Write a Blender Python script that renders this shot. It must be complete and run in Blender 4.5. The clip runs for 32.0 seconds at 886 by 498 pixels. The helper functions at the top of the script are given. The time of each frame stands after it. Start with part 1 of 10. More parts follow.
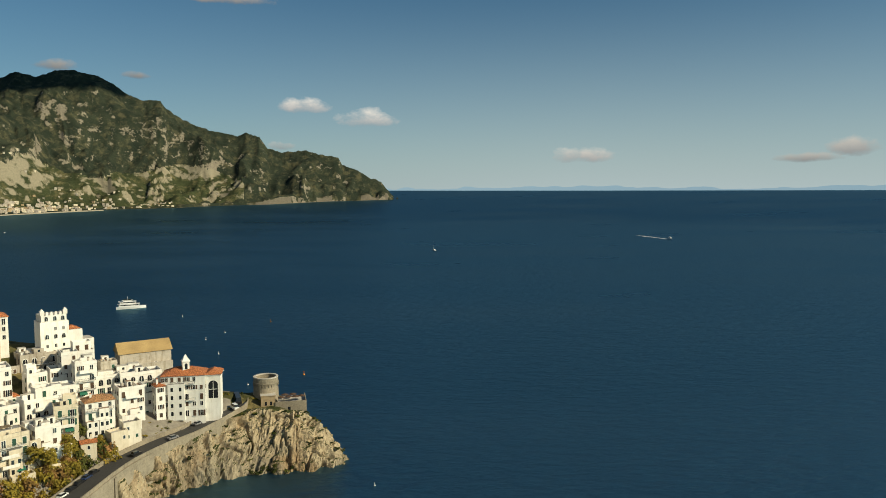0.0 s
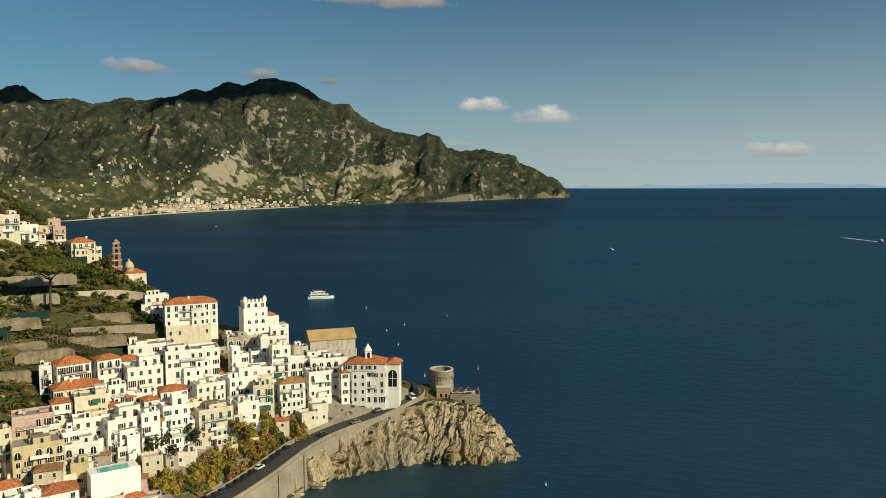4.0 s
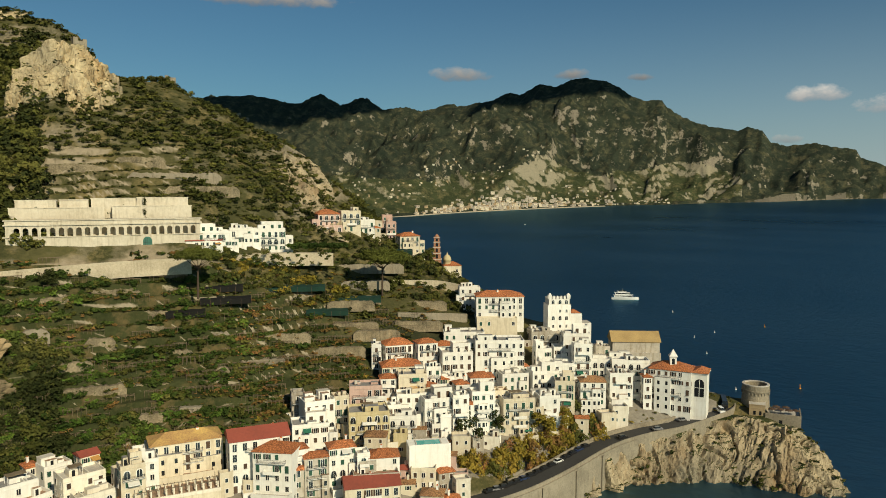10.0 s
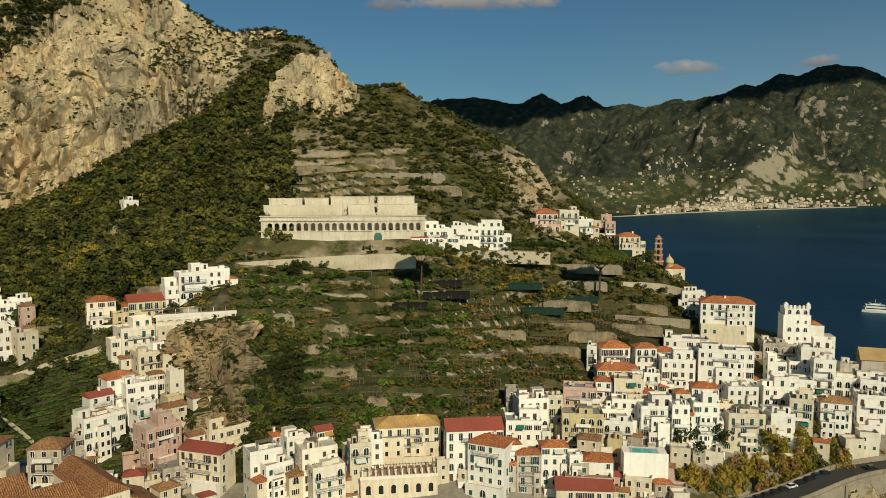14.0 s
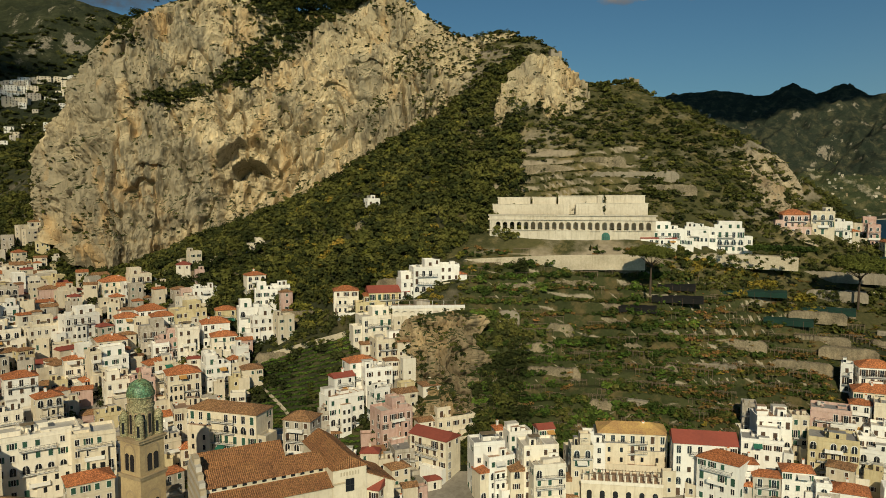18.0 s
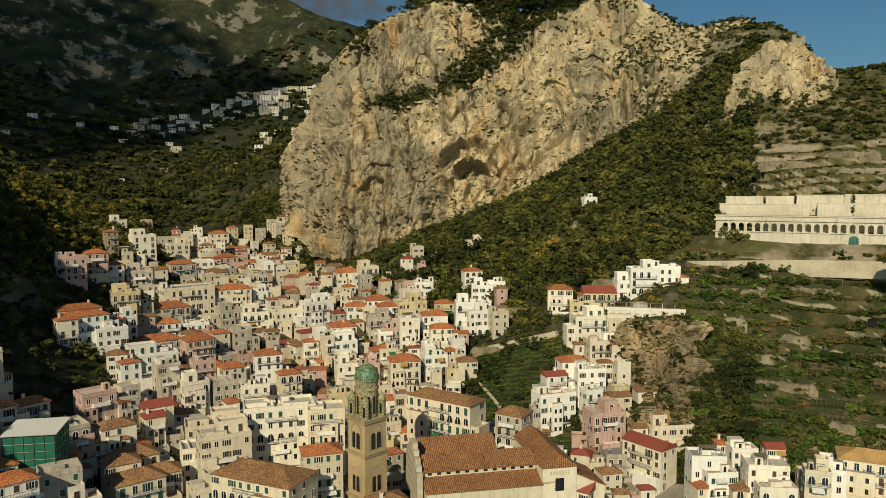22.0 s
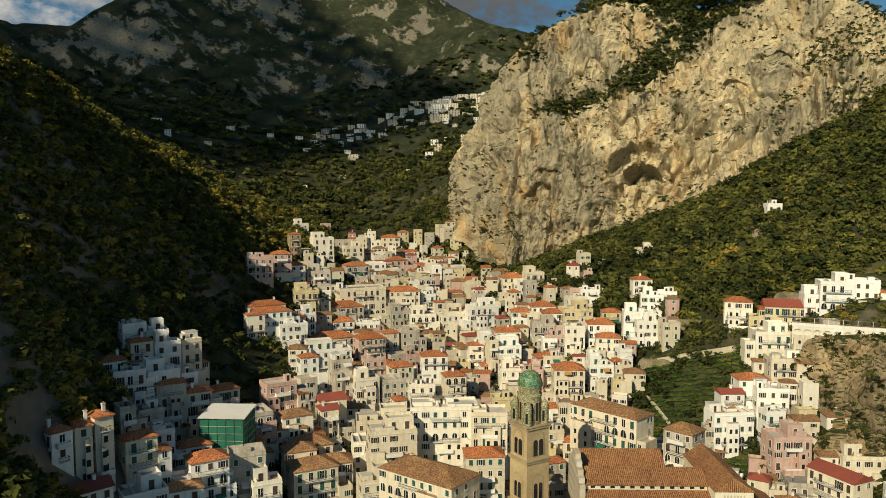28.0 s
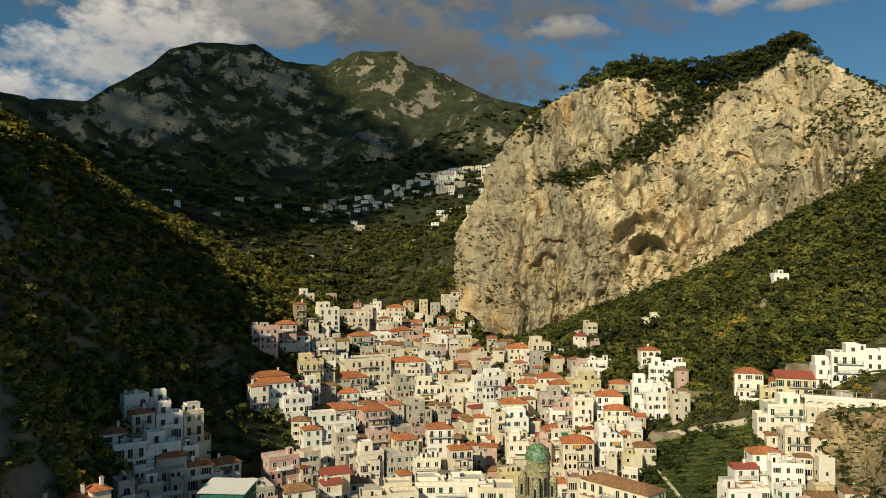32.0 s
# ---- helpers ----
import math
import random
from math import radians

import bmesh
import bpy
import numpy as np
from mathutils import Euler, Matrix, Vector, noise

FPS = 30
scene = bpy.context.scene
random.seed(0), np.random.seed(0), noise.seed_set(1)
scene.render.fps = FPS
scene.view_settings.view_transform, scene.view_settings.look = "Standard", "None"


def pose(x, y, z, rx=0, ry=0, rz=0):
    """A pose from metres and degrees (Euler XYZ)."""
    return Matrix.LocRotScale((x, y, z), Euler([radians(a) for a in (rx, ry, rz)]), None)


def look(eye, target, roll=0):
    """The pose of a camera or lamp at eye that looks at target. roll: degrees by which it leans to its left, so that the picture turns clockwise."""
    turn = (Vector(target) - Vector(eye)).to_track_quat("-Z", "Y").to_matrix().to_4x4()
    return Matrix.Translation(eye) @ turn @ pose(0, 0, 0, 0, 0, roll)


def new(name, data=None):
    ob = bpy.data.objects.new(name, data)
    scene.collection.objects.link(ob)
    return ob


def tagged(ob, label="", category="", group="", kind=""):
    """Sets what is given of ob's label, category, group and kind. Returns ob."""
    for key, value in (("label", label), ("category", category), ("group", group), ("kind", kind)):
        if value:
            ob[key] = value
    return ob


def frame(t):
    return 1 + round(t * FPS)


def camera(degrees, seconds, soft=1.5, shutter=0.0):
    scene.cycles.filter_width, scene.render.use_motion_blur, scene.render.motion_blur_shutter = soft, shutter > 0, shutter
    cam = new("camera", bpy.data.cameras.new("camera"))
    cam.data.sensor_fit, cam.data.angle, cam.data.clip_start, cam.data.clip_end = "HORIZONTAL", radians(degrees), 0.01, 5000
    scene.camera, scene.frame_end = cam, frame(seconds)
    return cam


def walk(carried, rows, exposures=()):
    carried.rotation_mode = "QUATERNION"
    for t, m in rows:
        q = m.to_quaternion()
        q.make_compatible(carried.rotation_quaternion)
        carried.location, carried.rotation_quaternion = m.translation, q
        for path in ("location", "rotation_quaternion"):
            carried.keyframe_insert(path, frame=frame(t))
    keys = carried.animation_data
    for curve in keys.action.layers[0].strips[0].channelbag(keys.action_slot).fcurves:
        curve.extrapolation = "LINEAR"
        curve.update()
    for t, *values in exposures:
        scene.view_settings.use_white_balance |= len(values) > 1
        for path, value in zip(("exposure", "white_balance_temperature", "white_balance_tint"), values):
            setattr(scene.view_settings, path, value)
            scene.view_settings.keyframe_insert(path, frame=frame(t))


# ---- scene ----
EYE = 110.0          # height of the flight over the sea
EAST = 94.5          # compass bearing of the far cape
WIDE = 62.47

cam = camera(WIDE, 32.0, soft=0.6)
TURN = [  # seconds, degrees left of the cape, degrees of tilt
    (0.0, 0.00, -4.30), (0.5, 1.05, -4.35), (1.0, 2.42, -4.39), (1.5, 4.09, -4.38),
    (2.0, 5.72, -4.40), (2.5, 7.49, -4.40), (3.0, 9.60, -4.43), (3.5, 11.66, -4.45),
    (5.5, 19.76, -4.49), (6.0, 21.49, -4.48), (6.5, 23.21, -4.50), (7.0, 25.36, -4.50),
    (7.5, 27.43, -4.51), (8.0, 29.32, -4.53), (8.5, 31.39, -4.53), (9.0, 33.62, -4.53),
    (9.5, 35.52, -4.54), (10.0, 37.41, -4.54), (10.5, 39.61, -4.55), (11.0, 41.91, -4.56),
    (11.5, 44.18, -4.57), (12.0, 45.99, -4.57), (12.5, 48.06, -4.58), (13.0, 50.08, -4.58),
    (13.5, 52.18, -4.59), (14.0, 54.38, -4.61), (14.5, 57.04, -4.62), (15.0, 59.85, -4.63),
    (15.5, 62.58, -4.64), (17.5, 69.90, -4.69), (18.0, 72.05, -4.68), (18.5, 74.36, -4.70),
    (19.0, 76.44, -4.74), (19.5, 78.33, -4.74), (20.0, 80.31, -4.76), (20.5, 82.25, -4.77),
    (21.0, 84.24, -4.79), (21.5, 86.30, -4.81), (22.0, 88.88, -4.80), (22.5, 91.48, -4.81),
    (23.0, 93.69, -4.81), (23.5, 96.27, -4.84), (24.0, 98.20, -4.85), (24.5, 99.24, -4.84),
    (25.0, 100.03, -4.84), (25.5, 100.59, -4.82), (27.5, 101.69, -4.80), (28.0, 101.86, -4.35),
    (28.5, 102.01, -3.76), (29.0, 102.17, -3.19), (29.5, 102.23, -2.62), (30.0, 102.25, -1.96),
    (30.5, 102.27, -1.15), (31.0, 102.29, -0.38), (31.5, 102.30, 0.38), (32.0, 102.31, 1.13),
]

walk(cam, [(t, pose(0, 0, EYE, 90 + tilt, 0, turn - EAST)) for t, turn, tilt in TURN],
     exposures=[(0.0, -0.04), (3.0, -0.06), (8.0, -0.18), (13.0, -0.38), (18.0, -0.48), (24.0, -0.33), (32.0, -0.08)])

# ---- world and sun ----
SUN_BEARING, SUN_HEIGHT = 204.0, 32.0


def pol(az, d, z=0.0):
    """A place by its turn from the cape, its distance from the flight's foot and its height."""
    b = radians(EAST - az)
    return Vector((d * math.sin(b), d * math.cos(b), z))


def sun_way():
    b, e = radians(SUN_BEARING), radians(SUN_HEIGHT)
    return Vector((math.sin(b) * math.cos(e), math.cos(b) * math.cos(e), math.sin(e)))


CLOUDS = [  # turn, height, half width, half height, brightness
    (10.8, 6.6, 2.8, 0.85, 1.0), (5.9, 5.7, 2.7, 1.0, 1.0), (-10.7, 2.9, 2.7, 0.9, 0.85), (-29.2, 3.2, 2.0, 1.0, 0.7), (15.8, 14.0, 4.4, 0.55, 0.55), (-26.4, 2.5, 2.5, 0.5, 0.6),
    (12.5, 3.6, 1.3, 0.5, 0.7), (36.1, 8.8, 3.2, 0.85, 0.62), (18.8, 14.4, 7.2, 0.8, 0.62), (27.7, 8.7, 1.7, 0.6, 0.5), (22.6, 8.4, 1.1, 0.45, 0.5), (51.1, 14.0, 7.2, 1.1, 0.6), (58.7, 13.9, 2.0, 0.8, 0.5),
    (81, 18.4, 2.6, 1.4, 0.62), (75, 17.8, 4.4, 0.9, 0.55), (112, 21, 34, 8.0, 0.30), (99.5, 14.5, 9, 4.5, 0.25), (121, 18, 12, 4.0, 0.62), (128, 14, 8, 3.4, 0.95), (116, 20, 9, 2.2, 0.5), (134, 11.5, 7, 2.2, 0.9), (92, 17.5, 4, 1.2, 0.5), (104, 16.5, 9, 4.0, 0.26), (111, 18.5, 9, 4.0, 0.30), (117, 18, 8, 3.5, 0.5), (124, 16, 8, 4.0, 0.85)]


def make_world():
    w = bpy.data.worlds.new("sky")
    scene.world = w
    w.use_nodes = True
    nt = w.node_tree
    N, L = nt.nodes, nt.links
    N.clear()
    out = N.new("ShaderNodeOutputWorld")
    bg = N.new("ShaderNodeBackground")
    bg.inputs[1].default_value = 0.058
    sky = N.new("ShaderNodeTexSky")
    sky.sky_type = "NISHITA"
    sky.sun_disc = False
    sky.sun_elevation = radians(SUN_HEIGHT)
    sky.sun_rotation = radians(SUN_BEARING)
    sky.altitude = 100
    sky.air_density, sky.dust_density, sky.ozone_density = 1.0, 0.7, 4.5
    # fair-weather clouds over the bay and a grey bank over the inland peaks: turn, height, half width, half height in degrees
    tc = N.new("ShaderNodeTexCoord")
    puff = N.new("ShaderNodeTexNoise")
    puff.inputs["Scale"].default_value, puff.inputs["Detail"].default_value, puff.inputs["Roughness"].default_value = 26.0, 7.0, 0.6
    mp = N.new("ShaderNodeMapping")
    mp.inputs["Scale"].default_value = (1, 1, 1.7)
    L.new(tc.outputs["Generated"], mp.inputs[0])
    L.new(mp.outputs[0], puff.inputs["Vector"])

    def math_node(op, a, b=None, c=None):
        n = N.new("ShaderNodeMath")
        n.operation = op
        for i, v in enumerate((a, b, c)):
            if v is None:
                continue
            if isinstance(v, (int, float)):
                n.inputs[i].default_value = v
            else:
                L.new(v, n.inputs[i])
        return n.outputs[0]

    def along(way, size):
        n = N.new("ShaderNodeVectorMath")
        n.operation = "DOT_PRODUCT"
        n.inputs[1].default_value = way
        L.new(tc.outputs["Generated"], n.inputs[0])
        return math_node("DIVIDE", n.outputs["Value"], math.sin(radians(size)))

    clear = N.new("ShaderNodeMix")
    clear.data_type, clear.blend_type = "RGBA", "MULTIPLY"
    clear.inputs[0].default_value = 1.0
    clear.inputs[7].default_value = (0.74, 1.09, 1.07, 1)
    L.new(sky.outputs[0], clear.inputs[6])
    # pale haze low over the gulf, on the sunward side
    gulf = N.new("ShaderNodeVectorMath")
    gulf.operation = "DOT_PRODUCT"
    gulf.inputs[1].default_value = pol(-28, 1).normalized()
    L.new(tc.outputs["Generated"], gulf.inputs[0])
    side = N.new("ShaderNodeMapRange")
    side.inputs[1].default_value, side.inputs[2].default_value, side.inputs[3].default_value = 0.25, 0.95, 0.12
    L.new(gulf.outputs["Value"], side.inputs[0])
    up = N.new("ShaderNodeSeparateXYZ")
    L.new(tc.outputs["Generated"], up.inputs[0])
    low_sky = N.new("ShaderNodeMapRange")
    low_sky.inputs[1].default_value, low_sky.inputs[2].default_value, low_sky.inputs[3].default_value, low_sky.inputs[4].default_value = -0.02, 0.30, 1.0, 0.0
    L.new(up.outputs[2], low_sky.inputs[0])
    hazy = N.new("ShaderNodeMix")
    hazy.data_type = "RGBA"
    hazy.inputs[7].default_value = (8.2, 9.8, 10.0, 1)
    L.new(math_node("MULTIPLY", math_node("POWER", low_sky.outputs[0], 1.8), side.outputs[0]), hazy.inputs[0])
    L.new(clear.outputs[2], hazy.inputs[6])
    colour = hazy.outputs[2]
    for az, el, wide, high, light in CLOUDS:
        f = pol(az, 1).normalized() * math.cos(radians(el)) + Vector((0, 0, math.sin(radians(el))))
        r = pol(az - 90, 1).normalized()
        u, v = along(r, wide), along(r.cross(f), high)
        ahead = N.new("ShaderNodeVectorMath")
        ahead.operation = "DOT_PRODUCT"
        ahead.inputs[1].default_value = f
        L.new(tc.outputs["Generated"], ahead.inputs[0])
        low = math_node("MAXIMUM", math_node("MULTIPLY", v, -1.5), v)
        rr = math_node("ADD", math_node("MULTIPLY", u, u), math_node("MULTIPLY", low, low))
        body = math_node("MULTIPLY_ADD", puff.outputs[0], 2.6, math_node("SUBTRACT", -0.55, rr))
        mask = N.new("ShaderNodeMapRange")
        mask.inputs[1].default_value, mask.inputs[2].default_value, mask.inputs[4].default_value = 0.0, 0.75, 0.9
        L.new(body, mask.inputs[0])
        front = math_node("MULTIPLY", mask.outputs[0], math_node("GREATER_THAN", ahead.outputs["Value"], 0.5))
        tone = N.new("ShaderNodeMapRange")
        tone.inputs[1].default_value, tone.inputs[2].default_value = -0.7, 0.6
        L.new(math_node("MULTIPLY_ADD", puff.outputs[0], 0.8, math_node("SUBTRACT", v, 0.4)), tone.inputs[0])
        tint = N.new("ShaderNodeMix")
        tint.data_type = "RGBA"
        tint.inputs[6].default_value = (4.6 * light, 5.0 * light, 5.4 * light, 1)
        tint.inputs[7].default_value = (14.5 * light, 13.6 * light, 12.0 * light, 1)
        L.new(tone.outputs[0], tint.inputs[0])
        mix = N.new("ShaderNodeMix")
        mix.data_type = "RGBA"
        L.new(front, mix.inputs[0])
        L.new(colour, mix.inputs[6])
        L.new(tint.outputs[2], mix.inputs[7])
        colour = mix.outputs[2]
    L.new(colour, bg.inputs[0])
    L.new(bg.outputs[0], out.inputs[0])


make_world()
sun = new("sun", bpy.data.lights.new("sun", "SUN"))
sun.data.energy, sun.data.angle, sun.data.color = 5.0, radians(0.53), (1.0, 0.885, 0.615)
sun.matrix_world = look(sun_way() * 1000, (0, 0, 0))


# ---- noise ----
def _hash(ix, iy, iz, seed):
    h = (ix.astype(np.int64) * 374761393 + iy.astype(np.int64) * 668265263 + iz.astype(np.int64) * 2147483647 + seed * 974634777) & 0xFFFFFFFF
    h = ((h ^ (h >> 13)) * 1274126177) & 0xFFFFFFFF
    h = ((h ^ (h >> 16)) * 2246822519) & 0xFFFFFFFF
    return ((h ^ (h >> 15)) & 0xFFFFFF) / float(0xFFFFFF)


def vnoise(p, seed=0):
    """Smooth noise, -1 to 1, at the rows of p."""
    i = np.floor(p)
    f = p - i
    f = f * f * f * (f * (f * 6 - 15) + 10)
    ix, iy, iz = i[:, 0], i[:, 1], i[:, 2]
    r = 0
    for a in (0, 1):
        for b in (0, 1):
            for c in (0, 1):
                wgt = (f[:, 0] if a else 1 - f[:, 0]) * (f[:, 1] if b else 1 - f[:, 1]) * (f[:, 2] if c else 1 - f[:, 2])
                r = r + wgt * _hash(ix + a, iy + b, iz + c, seed)
    return r * 2 - 1


def fbm(p, octaves=4, seed=0, ridge=False):
    r, amp, tot = 0, 1.0, 0.0
    for k in range(octaves):
        n = vnoise(p * 2.0 ** k + 17.3 * k, seed + k)
        r = r + amp * ((1 - 2 * np.abs(n)) if ridge else n)
        tot += amp
        amp *= 0.5
    return r / tot


# ---- the lie of the land ----
# (turn, distance, height) along shores, terraces, cliff feet and ridges
SHORE = [(-4, 300, -20), (2, 305, -18), (5, 305, -14), (7.4, 300, -9), (9.5, 299, -8), (12, 297, -8), (15, 300, -8), (18, 293, -8), (21.7, 284, -8), (24.3, 275, -8), (27, 266, -7), (30, 250, -6), (33, 232, -4), (38, 215, 0), (52, 180, 1), (75, 150, 1), (100, 130, 2), (125, 120, 2)]
SHELF = [(8.8, 318, -3), (10.4, 318, 8), (11.4, 318, 16.5), (13, 316, 18.5), (15, 318, 19.3), (17.5, 307, 18.2), (19.6, 297, 16.6), (21.7, 291, 15.6), (24.3, 281, 13.8), (27, 269, 12), (29.5, 256, 10), (32, 244, 8.8), (35, 238, 8.5), (45, 215, 8), (60, 200, 8), (80, 175, 8), (100, 160, 8), (118, 165, 14), (128, 165, 30)]
BACK = [(10.5, 330, 5), (9, 345, -10), (12, 335, 17), (14, 338, 19), (16, 336, 19.5), (15, 352, 6), (16, 365, -6), (20, 345, 18), (22, 375, -6), (27, 375, 30), (26, 410, -6), (32, 395, 40), (30, 450, -6), (36, 430, 55), (34, 490, -4), (40, 475, 66), (38, 560, -14), (43, 520, 70), (42, 640, -16), (45, 700, 0), (50, 900, 20)]
RISE = [(18, 310, 23), (22, 305, 23), (26, 302, 25), (30, 290, 24), (34, 270, 21), (38, 255, 19), (44, 246, 20), (50, 240, 22), (56, 240, 22), (62, 240, 20), (66, 240, 18), (72, 250, 19), (80, 245, 18), (90, 230, 18), (95, 205, 16), (103, 215, 17), (112, 215, 20), (118, 215, 30), (124, 205, 42)]
MIDDLE = [(20, 322, 27), (24, 332, 36), (28, 338, 44), (31, 340, 49), (33, 310, 38), (36, 370, 62), (38, 398, 69), (41, 410, 80), (43.5, 405, 90), (46, 360, 76), (50, 345, 78), (40, 330, 58), (45, 300, 46), (52, 300, 52), (55, 327, 82), (60, 325, 83), (66, 325, 83), (70, 325, 82), (60, 300, 58), (66, 298, 56), (70, 290, 57), (71.5, 286, 46), (74, 300, 60), (79, 305, 56), (84, 320, 52), (88, 345, 55)]
UPPER = [(46, 425, 104), (47, 440, 122), (51, 450, 147), (54, 455, 160), (58, 462, 175), (61, 468, 184), (63.6, 472, 190), (65.5, 482, 208), (69, 490, 205), (50, 390, 112), (56, 370, 112), (62, 365, 112), (68, 368, 112), (57, 400, 135), (64, 400, 132), (69, 410, 135), (73, 380, 104), (77.6, 390, 100), (82, 390, 90), (86, 420, 88), (91, 445, 78), (76, 430, 133), (80, 440, 115), (73, 450, 147), (64.5, 430, 160), (85, 445, 96)]
VALLEY = [(84, 260, 24), (92, 260, 26), (100, 260, 25), (107, 260, 26), (113, 265, 34), (95, 330, 42), (102, 330, 38), (108, 340, 40), (113, 330, 52), (98, 410, 57), (104, 420, 52), (109, 440, 58), (103, 520, 68), (108, 530, 70), (112, 560, 82), (106, 640, 84), (110, 680, 90), (111, 800, 108), (105, 900, 150)]
# unseen ground past turn 140 is raised to shade the western houses
WEST = [(133.5, 300, 158), (128.5, 350, 150), (125, 410, 140), (122, 465, 132), (117.5, 520, 114), (114, 580, 96), (119, 300, 62), (117, 380, 84), (124, 270, 76), (128, 250, 82), (132, 225, 84), (126, 225, 58), (131, 330, 152), (136, 330, 178), (140, 260, 170), (146, 270, 150), (155, 230, 140), (166, 225, 160), (150, 190, 122), (176, 240, 140), (166, 168, 142), (174, 182, 140), (157, 148, 66), (133, 150, 62), (138, 140, 64), (134, 190, 86), (140, 190, 110), (165, 400, 165), (140, 500, 200), (185, 420, 100), (190, 240, 20)]
PLATEAU = [(71, 526, 206), (74.4, 539, 226), (76, 544, 240), (79, 554, 236), (82, 559, 236), (86.5, 559, 238), (89.4, 554, 234), (92, 554, 222), (94.5, 554, 208), (96, 559, 190), (97.5, 564, 160), (99, 560, 120), (101.5, 560, 90), (103, 620, 95), (80, 620, 235), (88, 640, 240), (95, 660, 190), (99, 720, 150), (74, 620, 225), (66, 560, 215), (58, 554, 180), (50, 560, 130), (46, 600, 60)]
FOOT = [(99.5, 532, 84), (97, 512, 72), (94.5, 507, 82), (91.5, 502, 89), (88, 494, 99), (84.2, 490, 106), (80, 488, 120), (77.3, 488, 137), (75.5, 492, 148), (73, 494, 155), (70, 498, 158)]
FAR = [(103, 1080, 232), (99, 1150, 260), (107, 1150, 225), (112, 1200, 215), (118, 1150, 250), (124, 1000, 230), (130, 800, 210), (108, 1450, 330), (114, 1450, 310), (121, 1450, 320), (128, 1300, 310), (101, 1400, 330), (95, 1300, 330), (90, 1100, 330), (80, 1000, 330), (70, 900, 280), (60, 900, 200), (52, 1200, 150)]
CREST = [(94, 1750, 470), (98.7, 1750, 500), (102.5, 1750, 555), (106.5, 1720, 606), (108.7, 1720, 608), (111.3, 1740, 568), (113.8, 1750, 572), (117, 1750, 636), (121, 1750, 622), (124.6, 1700, 515), (128.4, 1650, 440), (132, 1500, 400), (137, 1400, 420), (88, 1800, 480), (75, 1800, 420), (150, 1400, 480), (110, 2300, 500), (90, 2400, 480), (130, 2300, 480)]
BAY = [(40, 2780, 8), (36, 2850, 12), (30, 2950, 22), (24, 3080, 34), (18, 3300, 48), (12, 3550, 67), (7, 3800, 85), (4.3, 3880, 92), (46, 2300, 30), (43, 2500, 15)]
PEAKS2 = [(37.2, 4300, 506), (39.2, 4300, 524), (41.6, 4300, 566), (44, 4300, 610), (45.6, 4300, 576), (47, 4300, 646), (49, 4300, 586), (51.7, 4500, 684), (54, 4500, 666), (58, 4400, 700), (64, 4200, 650), (40, 3600, 330), (45, 3500, 330), (50, 3300, 330), (36, 3500, 300), (45, 3000, 170), (50, 2700, 200), (56, 2600, 260), (33, 3350, 230), (28, 3400, 250), (23, 3550, 260), (18, 3700, 250), (12, 3850, 200), (30, 3750, 480), (24, 3800, 480), (36, 4850, 500), (50, 4900, 526), (20, 4900, 300), (8, 4800, 60), (3, 4300, 70), (2, 4000, 50), (70, 3000, 450), (90, 3800, 500), (120, 3800, 500)]
DEEP = [(-6, 420, -30), (0, 800, -60), (10, 420, -20), (15, 700, -50), (25, 600, -40), (-5, 2000, -60), (20, 1500, -60), (32, 1200, -50), (35, 2000, -30), (25, 2400, -20), (10, 2600, -20), (0, 3200, 0), (-8, 4000, 40), (-8, 250, -30), (10, 240, -15), (30, 205, -10), (-10, 4900, 60), (36, 900, -35), (40, 1000, -30), (44, 1300, -25), (40, 1700, -25), (46, 1700, -8), (36, 1400, -40), (60, 120, -6), (100, 100, -6), (130, 90, -4)]


def controls():
    rows = []
    for line in (SHORE, SHELF, BACK, RISE, MIDDLE, UPPER, VALLEY, WEST, PLATEAU, FOOT, FAR, CREST, BAY, PEAKS2, DEEP):
        for az, d, z in line:
            rows.append((az, math.log(d), z))
    return np.array(rows)


# The land is smooth in turn and in the logarithm of the distance, so that near and far ground are equally fine
_C = controls()
_CX = np.stack([np.radians(_C[:, 0]) * 1.0, _C[:, 1] * 1.5], 1)
_R = np.linalg.norm(_CX[:, None] - _CX[None], axis=2)
_A = np.block([[_R, np.ones((len(_C), 1))], [np.ones((1, len(_C))), np.zeros((1, 1))]])
_W = np.linalg.solve(_A + np.diag(np.r_[np.full(len(_C), -1e-6), 0]), np.r_[_C[:, 2], 0])


def lie(az, d):
    """Smooth height of the land at turns az (degrees) and distances d."""
    az, d = np.atleast_1d(np.asarray(az, float)), np.atleast_1d(np.asarray(d, float))
    out = np.empty(az.size)
    for s in range(0, az.size, 20000):
        q = np.stack([np.radians(az[s:s + 20000]), np.log(d[s:s + 20000]) * 1.5], 1)
        out[s:s + 20000] = np.linalg.norm(q[:, None] - _CX[None], axis=2) @ _W[:-1] + _W[-1]
    return out


def to_polar(x, y):
    x, y = np.atleast_1d(np.asarray(x, float)), np.atleast_1d(np.asarray(y, float))
    az = EAST - np.degrees(np.arctan2(x, y))
    return np.where(az > 240, az - 360, np.where(az < -120, az + 360, az)), np.hypot(x, y)


def smooth(a, b, v):
    s = np.clip((v - a) / (b - a), 0, 1)
    return s * s * (3 - 2 * s)


